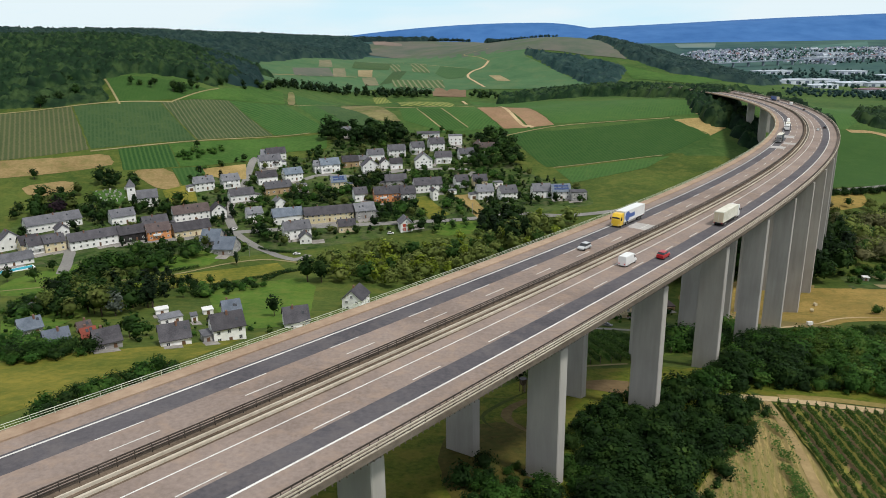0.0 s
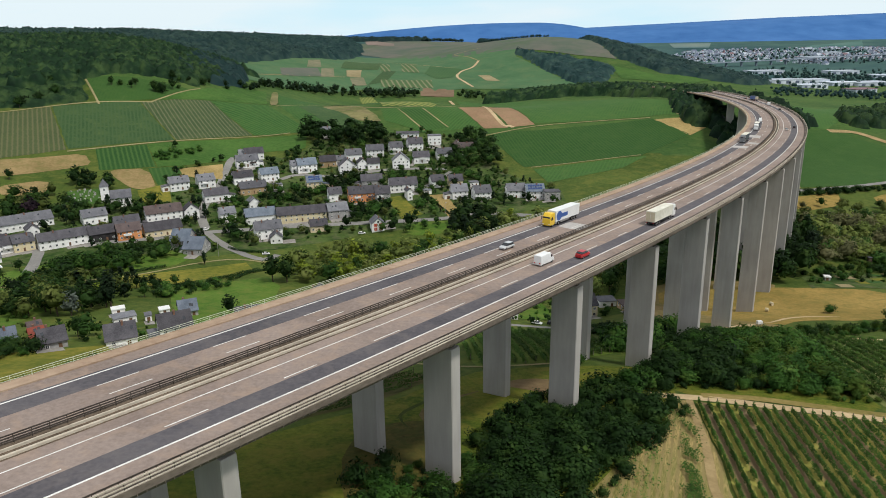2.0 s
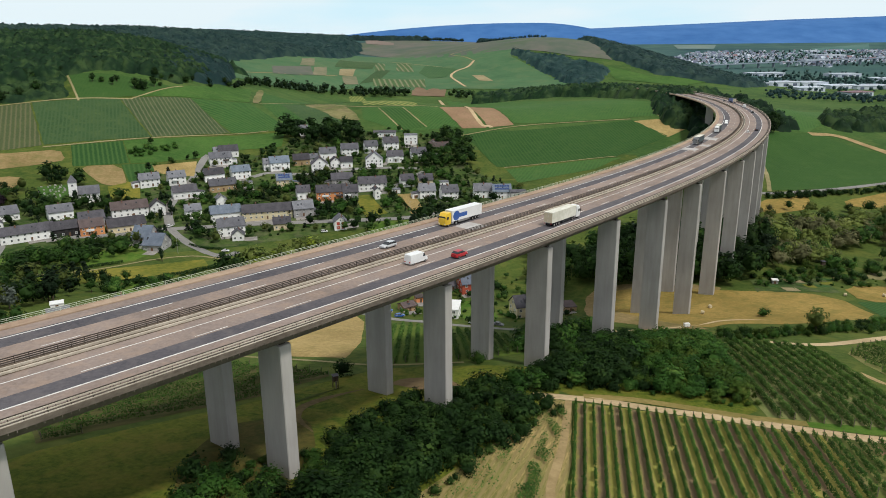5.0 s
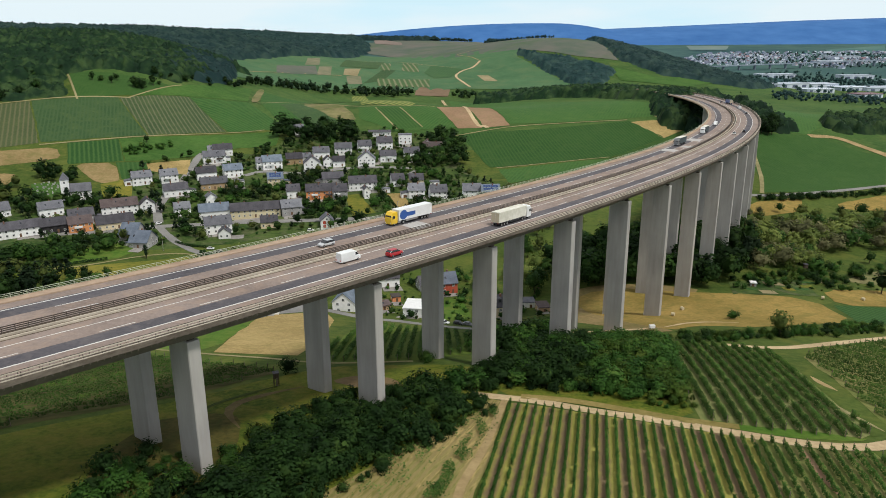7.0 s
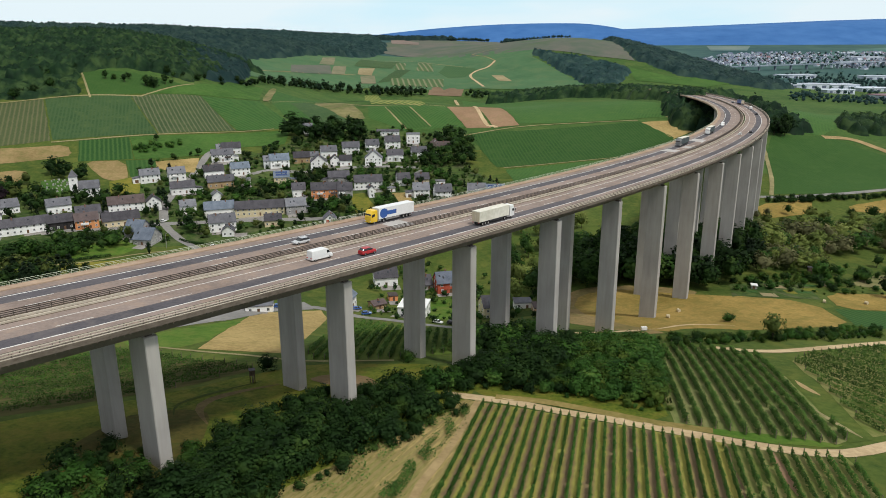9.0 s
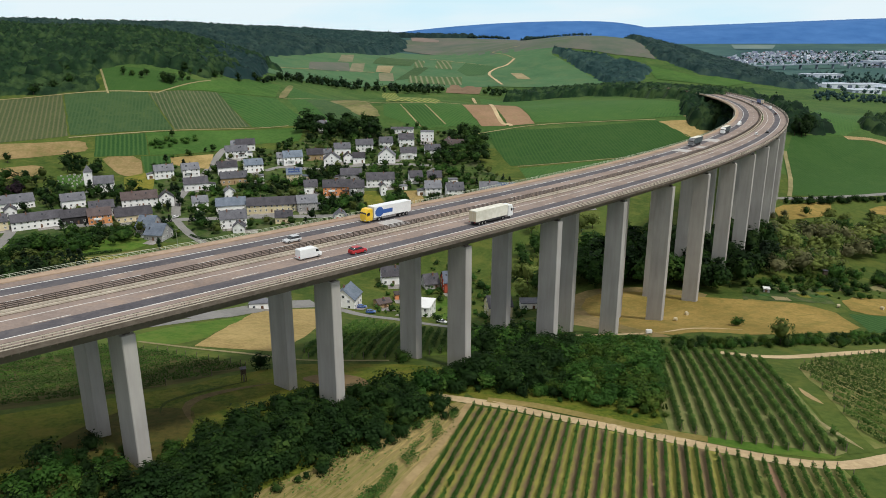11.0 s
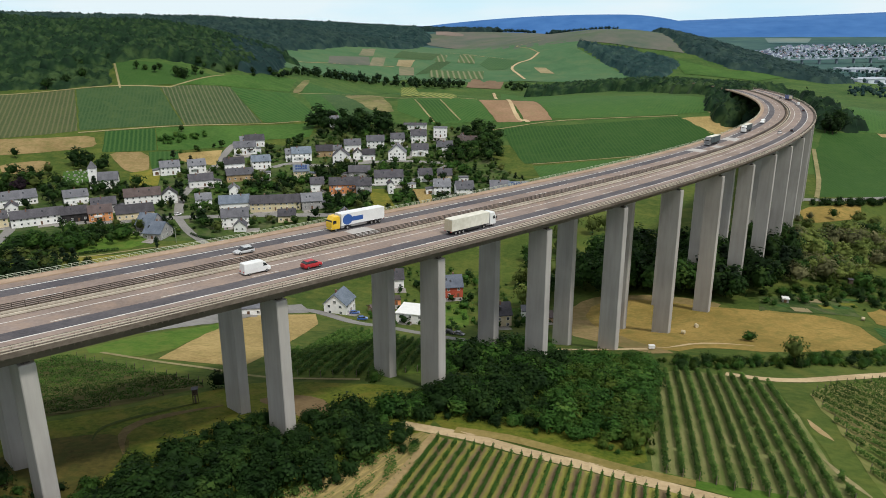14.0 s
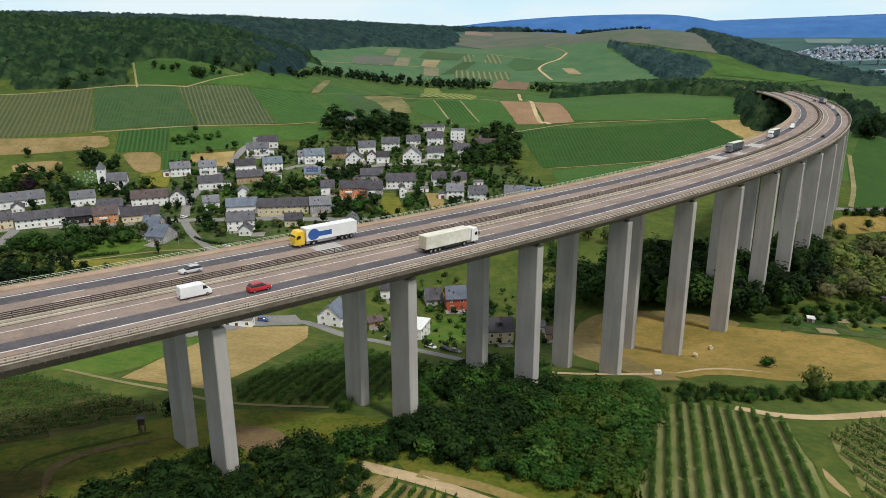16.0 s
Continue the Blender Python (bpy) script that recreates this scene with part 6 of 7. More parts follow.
def woodland(poly, kinds, spacing, low, tall, name, thin=0.32):
    """A wood that nobody could count: all its trees in one mesh."""
    what = {"thicket": "dense dark green thicket of bushes below the viaduct", "scrub": "dark green scrub of bushes on the hillside", "woodland": "dense dark green woodland covering the hillside", "grove": "grove of leafy trees in the village", "garden_shrubs": "garden shrubs and hedges between the village houses"}.get(name, "dense belt of dark green trees on the hills")
    if thin < 0.2 and spacing < 15:
        canopy(poly, kinds[0], spacing, low, tall, name, what, 2.2 if poly[0][1] < 900 else 4.0 if poly[0][1] < 1300 else 6.0)
        return
    sets = [[crown_arrays(k, 31 * i + len(k), thin) for i in range(3)] for k in kinds]
    vs, fs, ns, ix, n = [], [], [], [], 0
    for x, y in spots(poly, spacing, 1.0 if name == "thicket" else 5.5):
        if not clear_of_houses(x, y, 1.0) or (name in ("thicket", "garden_shrubs", "grove") and not clear_of_ways(x, y, 0.8)):
            continue
        if name in ("grove", "garden_shrubs") and any(inside(x, y, plot) for plot in OPEN_PLOTS):
            continue
        if name == "scrub" and planting.random() < 0.12:
            continue
        c = planting.randrange(len(kinds))
        v, f, soft = sets[c][planting.randrange(3)]
        a, h = planting.uniform(0, 6.28), low + (tall - low) * planting.random() ** 1.4
        if name == "thicket":
            near = min(math.hypot(x - px, y - py) for px, py in PIERS)
            h *= min(1.0, max(0.4, (near - 1) / 5))
            h *= min(1.0, 0.4 + edge_distance(x, y, poly) / 7)
            if noise.noise((x * 0.13, y * 0.13, 2)) < -0.6:
                continue
        rot = np.array([[math.cos(a), math.sin(a), 0], [-math.sin(a), math.cos(a), 0], [0, 0, 1]])
        wide = h * planting.uniform(0.95, 1.35)
        vs.append(v @ rot * [wide, wide, h] + [x, y, height(x, y) - 0.1])
        ns.append(soft @ rot)
        fs.append(f + n)
        ix.append(np.full(len(f), c))
        n += len(v)
    if not vs:
        return
    ob = new(name, mesh_from(name, np.concatenate(vs), np.concatenate(fs), [LEAVES[k] for k in kinds], np.concatenate(ix).astype(np.int32), np.concatenate(ns)))
    tagged(ob, what, "bushes" if name in ("thicket", "garden_shrubs") else "trees", kind="stuff")


def canopy(poly, kind, spacing, low, tall, name, label, cell):
    """A wood seen from afar: crowns merged into one uneven leafy roof, with tufts of leaves standing out of it."""
    trees = [(x, y, low + (tall - low) * planting.random() ** 1.3) for x, y in spots(poly, spacing) if clear_of_houses(x, y, 1.0)]
    if not trees:
        return
    trees = np.array(trees)
    rng = np.random.default_rng(len(trees))
    r = spacing * rng.uniform(0.50, 0.85, len(trees))
    lo, hi = trees[:, :2].min(0) - spacing, trees[:, :2].max(0) + spacing
    nx, ny = int((hi[0] - lo[0]) / cell) + 2, int((hi[1] - lo[1]) / cell) + 2
    gx, gy = lo[0] + np.arange(nx) * cell, lo[1] + np.arange(ny) * cell
    top = np.full((ny, nx), -1.5)
    for (x, y, h), w in zip(trees, r):
        i0, i1 = max(0, int((x - w * 1.3 - lo[0]) / cell)), int((x + w * 1.3 - lo[0]) / cell) + 2
        j0, j1 = max(0, int((y - w * 1.3 - lo[1]) / cell)), int((y + w * 1.3 - lo[1]) / cell) + 2
        d = ((gx[None, i0:i1] - x) ** 2 + (gy[j0:j1, None] - y) ** 2) / (w * w)
        top[j0:j1, i0:i1] = np.maximum(top[j0:j1, i0:i1], h * (1 - 0.5 * d ** 1.2) - 0.5)
    top += np.where(top > 0, rng.normal(0, 0.06 * tall, top.shape), 0)
    step = 16.0
    cx, cy = np.arange(lo[0], gx[-1] + 2 * step, step), np.arange(lo[1], gy[-1] + 2 * step, step)
    base = np.array([[height(a, b) for a in cx] for b in cy])

    def ground_at(x, y):
        u, v = (x - lo[0]) / step, (y - lo[1]) / step
        i, j = u.astype(int), v.astype(int)
        u, v = u - i, v - j
        return (base[j, i] * (1 - u) + base[j, i + 1] * u) * (1 - v) + (base[j + 1, i] * (1 - u) + base[j + 1, i + 1] * u) * v

    X, Y = np.meshgrid(gx, gy)
    Z = ground_at(X.ravel(), Y.ravel()).reshape(ny, nx) + np.maximum(top, -1.0)
    dy, dx = np.gradient(Z, cell)
    soft = np.stack([-dx, -dy, np.ones_like(Z)], 2)
    soft /= np.linalg.norm(soft, axis=2, keepdims=True)
    idx = np.arange(nx * ny).reshape(ny, nx)
    quads = np.stack([idx[:-1, :-1], idx[:-1, 1:], idx[1:, 1:], idx[1:, :-1]], 2).reshape(-1, 4)
    quads = quads[top.ravel()[quads].max(1) > 0]
    tris = np.concatenate([quads[:, [0, 1, 2]], quads[:, [0, 2, 3]]])
    used, back = np.unique(tris, return_inverse=True)
    v, f, nor = np.stack([X, Y, Z], 2).reshape(-1, 3)[used], back.reshape(-1, 3), soft.reshape(-1, 3)[used]
    # tufts
    per = 9
    ang, out = rng.uniform(0, 6.28, (len(trees), per)), rng.uniform(0.1, 1.1, (len(trees), per))
    tx, ty = trees[:, 0:1] + np.cos(ang) * out * r[:, None], trees[:, 1:2] + np.sin(ang) * out * r[:, None]
    tz = ground_at(tx.ravel(), ty.ravel()).reshape(tx.shape) + trees[:, 2:3] * (1 - 0.5 * out ** 2.4 * rng.uniform(0.8, 1.7, out.shape)) - 0.1
    nn = np.stack([np.cos(ang) * out, np.sin(ang) * out, 1.1 - 0.5 * out], 2).reshape(-1, 3)
    nn /= np.linalg.norm(nn, axis=1, keepdims=True)
    jit = nn + rng.normal(0, 0.35, nn.shape)
    jit /= np.linalg.norm(jit, axis=1, keepdims=True)
    lv, lf = leaf_quads(np.stack([tx, ty, tz], 2).reshape(-1, 3), jit, rng.uniform(0.6, 1.3, nn.shape[0]) * spacing * 0.22, rng)
    ob = new(name, mesh_from(name, np.concatenate([v, lv]), np.concatenate([f, lf + len(v)]), [LEAVES[kind]], normals=np.concatenate([nor, np.repeat(nn, 4, 0)])))
    tagged(ob, label, "trees", kind="stuff")


FRINGE = [(-372, 701), (-342, 686), (-329, 705), (-335, 654), (-319, 662), (-339, 642), (-288, 697), (-270, 695), (-255, 697), (-241, 700), (-233, 715), (-236, 744), (-226, 763), (-213, 775), (-201, 813), (-237, 796), (-249, 735)]
church(-209, 478, 25)
# only dark leaves here: the viaduct's shade is set by leaf colour
woodland([(23, 110), (24, 126), (29, 142), (37, 151), (47, 154), (53, 160), (60, 162), (71, 151), (72, 144), (61, 127), (54, 118), (41, 98), (31, 88), (19, 86)], ["bush_dark"], 3.6, 2.6, 6.0, "thicket", 0.55)
woodland([(52, 158), (60, 164), (68, 173), (77, 174), (75, 160), (73, 153), (70, 149), (60, 155)], ["bush_dark", "bush_dark", "bush"], 3.4, 3.0, 5.6, "thicket", 0.55)
# one thicket in two leaf tones: shaded left half
woodland([(68, 172), (77, 187), (103, 224), (112, 226), (106, 190), (95, 157), (73, 159)], ["bush_dark", "bush_dark", "bush"], 3.7, 3.0, 6.5, "thicket", 0.55)
# its sunlit right half, painted with the lighter leaves
woodland([(90, 158), (101, 190), (110, 226), (131, 228), (130, 202), (121, 164), (120, 148), (113, 148)], ["bush", "bush_light", "bush"], 3.3, 2.4, 6.0, "thicket", 0.55)
woodland([(66, 196), (70, 222), (84, 244), (103, 238), (98, 222), (80, 194)], ["bush_dark", "bush_dark", "bush"], 4.4, 4.5, 8.0, "thicket", 0.5)
grove([(132, 227), (155, 229), (227, 264), (219, 249), (157, 220), (138, 214)], ["bush","bush_dark","bush_light"], 3.2, 1.2, 3.8)
woodland([(188, 395), (215, 425), (236, 432), (226, 385), (212, 352), (196, 336), (180, 322), (170, 326)], ["round_dark", "round", "conifer"], 7.6, 9, 16, "grove", 0.6)
woodland([(236, 432), (280, 450), (310, 462), (312, 420), (282, 409), (250, 372), (232, 362), (214, 350)], ["willow", "sallow", "willow", "round"], 8.6, 8, 14, "grove", 0.6)
woodland([(310, 462), (352, 485), (372, 474), (346, 429), (312, 420)], ["sallow", "willow", "round"], 9.5, 7, 12, "grove", 0.6)
woodland([(125, 392), (153, 389), (181, 399), (191, 390), (174, 334), (147, 334), (123, 335)], ["round_dark","round"], 6.5, 10, 17, "grove", 0.6)
grove([(196, 334), (214, 350), (240, 366), (262, 360), (252, 346), (228, 342), (206, 331)], ["bush_dark", "bush", "bush_light"], 5.0, 1.4, 4.2)
grove([(246, 366), (309, 410), (307, 383), (250, 343)], ["bush","round"], 11.0, 4, 8)
grove([(90, 398), (110, 403), (106, 334), (86, 321)], ["willow","round"], 10.0, 8, 12)
woodland([(-68, 366), (-57, 403), (-8, 408), (26, 421), (52, 440), (84, 442), (70, 418), (27, 383), (-24, 340), (-42, 350), (-53, 349)], ["willow","willow","lime","willow","round"], 8.0, 6, 12, "grove", 0.5)
grove([(-160, 269), (-178, 318), (-176, 343), (-164, 337), (-142, 288), (-140, 263), (-151, 260)], ["willow","round","round_dark"], 7, 7, 12)
grove([(-132, 197), (-122, 213), (-107, 207), (-121, 190), (-122, 180)], ["bush","bush_dark"], 5.0, 3, 6)
grove([(-90, 141), (-89, 164), (-75, 188), (-69, 177), (-81, 153), (-83, 131)], ["bush","bush_dark"], 5.0, 3, 6)
woodland([(-272, 443), (-283, 480), (-249, 477), (-220, 472), (-188, 476), (-195, 497), (-174, 479), (-179, 462), (-214, 457), (-246, 463), (-254, 437)], ["round","round_dark","round"], 10, 8, 13, "grove", 0.4)
woodland([(-259, 518), (-222, 527), (-210, 505), (-237, 495)], ["round_dark"], 8, 8, 13, "grove", 0.4)
woodland([(-109, 664), (-68, 670), (-31, 661), (-28, 634), (-79, 624), (-103, 638)], ["round_dark"], 9, 10, 16, "grove", 0.4)
woodland([(40, 661), (60, 649), (69, 588), (36, 580), (8, 577), (22, 592)], ["round","round_dark"], 8, 8, 13, "grove", 0.4)
woodland([(-195, 370), (-172, 403), (-128, 410), (-149, 374), (-174, 349)], ["round","bush"], 9, 5, 10, "grove", 0.4)
grove([(-133, 334), (-126, 348), (-110, 311), (-120, 310)], ["round_dark","round"], 8, 5, 8)
woodland([(-174, 479), (-61, 540), (-59, 517), (-110, 486), (-135, 476), (-163, 458)], ["bush","round"], 11, 3.5, 8, "grove", 0.4)
woodland([(-62, 546), (40, 583), (63, 536), (37, 529), (-1, 516), (-55, 517)], ["bush","round"], 11, 3.5, 8, "grove", 0.4)
woodland([(-56, 484), (46, 491), (54, 457), (-8, 432), (-46, 458)], ["round","bush","round_dark"], 10, 4, 10, "grove", 0.4)
woodland([(-93, 620), (-20, 631), (38, 623), (26, 579), (-73, 572)], ["bush","round"], 12, 3, 7, "grove", 0.4)
woodland([(-217, 576), (-180, 603), (-174, 597), (-200, 563)], ["bush"], 7, 2.5, 5, "grove", 0.4)
woodland([(246, 692), (260, 715), (290, 733), (291, 706), (272, 682), (257, 676)], ["forest"], 8, 9, 15, "tree_belt", 0.18)
woodland([(223, 909), (260, 790), (294, 742), (386, 1104), (330, 1134), (262, 1143)], ["forest"], 7.5, 8, 13, "tree_belt", 0.18)
woodland([(420, 1163), (363, 794), (380, 744), (383, 711), (342, 695), (344, 732), (409, 1025)], ["forest"], 7.5, 8, 13, "tree_belt", 0.18)
grove([(336, 672), (349, 709), (372, 733), (368, 702)], ["round_dark"], 8, 9, 14)
woodland([(433, 769), (592, 933), (614, 886), (532, 749), (429, 723)], ["forest"], 7.5, 8, 13, "tree_belt", 0.18)
grove([(276, 517), (386, 555), (381, 546), (272, 506)], ["bush_dark"], 5, 3, 5)
woodland([(-198, 829), (-197, 908), (-179, 980), (-146, 1039), (-89, 1094), (-41, 1120), (-18, 1129), (-15, 1091), (-38, 1082), (-84, 1057), (-138, 1002), (-170, 943), (-186, 872), (-187, 793)], ["forest", "round_dark"], 8.5, 5, 13, "tree_belt", 0.26)
woodland([(44, 1145), (95, 1110), (151, 1067), (204, 1041), (236, 1041), (230, 1004), (199, 1003), (148, 1029), (94, 1072), (45, 1107)], ["forest", "round_dark"], 8.5, 5, 12, "tree_belt", 0.26)
woodland([(80, 1000), (160, 960), (260, 880), (300, 830), (360, 850), (330, 960), (280, 1050), (180, 1080), (90, 1060)], ["forest"], 8, 9, 15, "tree_belt", 0.18)
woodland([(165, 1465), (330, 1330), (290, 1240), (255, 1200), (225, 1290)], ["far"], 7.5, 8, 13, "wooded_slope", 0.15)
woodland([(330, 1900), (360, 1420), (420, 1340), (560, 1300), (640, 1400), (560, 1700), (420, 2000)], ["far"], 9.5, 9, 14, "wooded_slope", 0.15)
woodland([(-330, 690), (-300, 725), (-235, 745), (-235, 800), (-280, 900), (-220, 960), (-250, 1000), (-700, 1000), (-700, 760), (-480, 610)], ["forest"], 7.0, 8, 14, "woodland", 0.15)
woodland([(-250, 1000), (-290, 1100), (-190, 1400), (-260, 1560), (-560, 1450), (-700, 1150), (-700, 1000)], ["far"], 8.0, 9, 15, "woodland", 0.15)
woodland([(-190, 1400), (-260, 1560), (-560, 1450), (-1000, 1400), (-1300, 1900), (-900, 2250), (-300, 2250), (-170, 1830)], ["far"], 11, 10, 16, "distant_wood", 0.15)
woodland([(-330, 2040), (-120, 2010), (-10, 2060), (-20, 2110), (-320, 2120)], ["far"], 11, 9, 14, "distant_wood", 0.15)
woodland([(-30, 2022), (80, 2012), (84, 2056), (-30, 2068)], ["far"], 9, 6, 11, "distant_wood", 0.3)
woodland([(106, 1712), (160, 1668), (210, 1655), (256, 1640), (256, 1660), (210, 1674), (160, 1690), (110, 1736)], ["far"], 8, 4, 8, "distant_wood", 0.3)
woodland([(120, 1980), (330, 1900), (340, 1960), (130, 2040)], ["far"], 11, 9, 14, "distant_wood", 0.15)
for x, y in FRINGE:
    for k in range(2):
        plant(planting.choice(("round_dark", "round", "bush_dark")), x + planting.uniform(-9, 9), y + planting.uniform(-7, 7), planting.uniform(4, 11))
for x, y, h in ((117, 425, 10), (127, 418, 11), (108, 414, 9), (134, 424, 9), (98, 418, 9)):
    plant("willow", x, y, h)
plant("round_dark", -132, 288, 11)
plant("willow", -136, 269, 15)
plant("willow", -152, 287, 12)
plant("round_dark", -150, 269, 11)
plant("round", -108, 230, 8)
plant("round_dark", -206, 364, 7)
plant("round", -204, 343, 8)
plant("round_dark", -218, 343, 8)
plant("lime", -132, 295, 9)
plant("columnar", -124, 289, 14)
plant("columnar", -126, 289, 12)
plant("round_dark", -69, 275, 9)
plant("round", -116, 341, 6)
plant("pale", -131, 270, 10)
plant("round", -107, 515, 8)
plant("round", -201, 596, 6)
plant("columnar", -142, 455, 9)
plant("columnar", -115, 385, 8)
plant("round_dark", -291, 511, 8)
plant("willow", 174, 232, 9)
plant("bush", 170, 265, 4)
plant("round_dark", 267, 334, 11)
plant("bush_dark", 19, 171, 4.5)
plant("bush", 195, 235, 4)
plant("round_dark", 40, 406, 15)
plant("round_dark", 49, 417, 14)
plant("conifer", 33, 425, 13)
plant("round_dark", -63, 354, 13)
plant("round_dark", -70, 354, 13)
plant("bush", 73, 185, 5)
plant("bush", 55, 183, 3.5)
plant("bush_dark", 7, 114, 4)
plant("bush_dark", 24, 125, 4)
grove([(3, 98), (1, 108), (6, 114), (12, 108), (18, 99), (21, 89), (7, 86)], ["bush_dark","bush"], 3.6, 2.0, 4.6)
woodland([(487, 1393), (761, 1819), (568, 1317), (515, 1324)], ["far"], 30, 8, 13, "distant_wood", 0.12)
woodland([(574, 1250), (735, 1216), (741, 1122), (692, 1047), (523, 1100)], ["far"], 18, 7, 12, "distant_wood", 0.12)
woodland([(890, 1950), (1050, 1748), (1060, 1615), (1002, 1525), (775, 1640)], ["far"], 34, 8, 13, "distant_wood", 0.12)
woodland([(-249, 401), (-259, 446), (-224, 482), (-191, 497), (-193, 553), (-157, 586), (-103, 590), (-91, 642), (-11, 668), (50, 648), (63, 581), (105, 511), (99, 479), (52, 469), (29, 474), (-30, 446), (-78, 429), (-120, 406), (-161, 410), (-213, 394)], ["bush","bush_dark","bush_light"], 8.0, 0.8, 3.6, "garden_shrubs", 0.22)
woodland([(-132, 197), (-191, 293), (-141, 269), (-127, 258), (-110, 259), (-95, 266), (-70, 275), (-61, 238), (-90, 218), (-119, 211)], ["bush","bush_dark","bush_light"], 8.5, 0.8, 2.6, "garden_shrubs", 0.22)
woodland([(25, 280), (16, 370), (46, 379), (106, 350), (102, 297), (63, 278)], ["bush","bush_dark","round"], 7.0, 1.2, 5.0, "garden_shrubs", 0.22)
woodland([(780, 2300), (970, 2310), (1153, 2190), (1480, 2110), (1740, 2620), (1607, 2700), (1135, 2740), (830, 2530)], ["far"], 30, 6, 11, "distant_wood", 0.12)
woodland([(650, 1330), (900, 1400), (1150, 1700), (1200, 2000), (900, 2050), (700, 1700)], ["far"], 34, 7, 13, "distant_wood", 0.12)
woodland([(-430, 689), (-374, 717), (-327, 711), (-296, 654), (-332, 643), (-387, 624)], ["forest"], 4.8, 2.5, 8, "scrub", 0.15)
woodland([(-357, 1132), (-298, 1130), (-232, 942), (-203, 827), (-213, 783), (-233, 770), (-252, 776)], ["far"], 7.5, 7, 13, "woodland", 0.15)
woodland([(-328, 730), (-286, 820), (-261, 874), (-217, 821), (-231, 744), (-259, 749), (-286, 739), (-314, 713)], ["forest"], 7, 8, 13, "woodland", 0.15)
woodland([(272, 817), (439, 1135), (298, 746), (297, 685), (284, 638), (264, 625), (274, 695), (248, 719)], ["forest"], 7, 8, 13, "tree_belt", 0.18)
plant("copper", -246, 453, 12)
plant("conifer", -205, 472, 12)
plant("conifer", -193, 474, 9)
plant("conifer", -184, 475, 9)
plant("conifer", -153, 487, 9)
plant("conifer", -147, 481, 10)
plant("conifer", -139, 466, 11)
plant("conifer", -131, 425, 9)
woodland([(-131, 440), (-126, 454), (-106, 463), (-102, 443), (-113, 417)], ["round_dark","round","conifer"], 7, 5, 10, "grove", 0.4)
woodland([(-111, 509), (-80, 522), (-74, 509), (-100, 497)], ["bush_dark","round_dark"], 5, 3, 6, "grove", 0.4)
woodland([(-68, 546), (-55, 566), (-40, 547), (-55, 517), (-66, 517)], ["round_dark"], 6, 5, 9, "grove", 0.4)
woodland([(-46, 489), (-19, 496), (-16, 475), (-35, 462), (-43, 468)], ["round_dark","round"], 6.5, 5, 9, "grove", 0.4)
woodland([(-1, 509), (7, 509), (8, 484), (3, 487)], ["round_dark"], 6, 5, 8, "grove", 0.4)
woodland([(22, 452), (48, 458), (50, 436), (29, 421), (23, 427)], ["round_dark","conifer"], 7, 9, 14, "grove", 0.4)
woodland([(-231, 455), (-222, 472), (-208, 448), (-222, 441)], ["round_dark","conifer"], 6.5, 8, 12, "grove", 0.4)
woodland([(-261, 450), (-260, 486), (-250, 493), (-239, 464), (-247, 443)], ["round_dark","round","willow"], 8, 6, 10, "grove", 0.4)
woodland([(-189, 376), (-177, 392), (-161, 410), (-151, 390), (-170, 366)], ["bush_dark","round_dark","bush"], 6, 3, 6, "grove", 0.4)
woodland([(-114, 603), (-102, 619), (-96, 591), (-106, 580)], ["round_dark"], 6, 4, 7, "grove", 0.4)
grove([(-110, 340), (-103, 348), (-99, 336), (-105, 330)], ["bush_dark"], 4, 1.5, 2.5)
woodland([(-249, 401), (-259, 446), (-224, 482), (-191, 497), (-193, 553), (-157, 586), (-103, 590), (-91, 642), (-11, 668), (50, 648), (63, 581), (105, 511), (99, 479), (52, 469), (29, 474), (-30, 446), (-78, 429), (-120, 406), (-161, 410), (-213, 394)], ["round_dark","round","round","willow","conifer"], 11.5, 3.5, 8.0, "grove", 0.4)
woodland([(110, 342), (130, 345), (153, 335), (179, 322), (185, 345), (157, 370), (111, 372)], ["round_dark","round_dark","round"], 6.0, 9, 15, "grove", 0.6)
woodland([(73, 207), (71, 244), (78, 273), (89, 251), (90, 204)], ["bush_dark"], 3.4, 2, 5, "thicket", 0.55)
woodland([(13, 98), (10, 112), (14, 118), (22, 118), (25, 125), (31, 112), (29, 101), (26, 90), (16, 89)], ["bush_dark","bush_dark","bush"], 3.6, 2.2, 4.5, "thicket", 0.55)
woodland([(-164, 334), (-142, 356), (-120, 296), (-123, 275), (-135, 274)], ["round_dark","conifer","round","willow"], 7.0, 6, 11, "grove", 0.4)
woodland([(-188, 287), (-180, 303), (-157, 269), (-153, 247), (-164, 249)], ["round_dark","bush_dark","round"], 7, 3, 7, "grove", 0.4)
woodland([(-115, 248), (-110, 253), (-95, 220), (-100, 217)], ["round"], 6, 5, 7, "grove", 0.4)
woodland([(-124, 333), (-92, 355), (-87, 337), (-113, 310)], ["bush_dark","round_dark","bush"], 5.5, 2.5, 5, "grove", 0.4)
woodland([(-151, 228), (-139, 231), (-121, 211), (-120, 193), (-128, 190)], ["bush","bush_dark","bush"], 4.5, 2.5, 5, "grove", 0.4)
woodland([(196, 341), (249, 365), (296, 381), (313, 374), (298, 349), (233, 325), (192, 322)], ["bush","bush_dark","bush_light"], 7, 0.8, 4.0, "grove", 0.6)
woodland([(219, 449), (265, 487), (361, 502), (385, 495), (375, 478), (282, 455), (228, 424)], ["round", "willow", "sallow", "round_dark"], 13, 5, 10, "grove", 0.85)


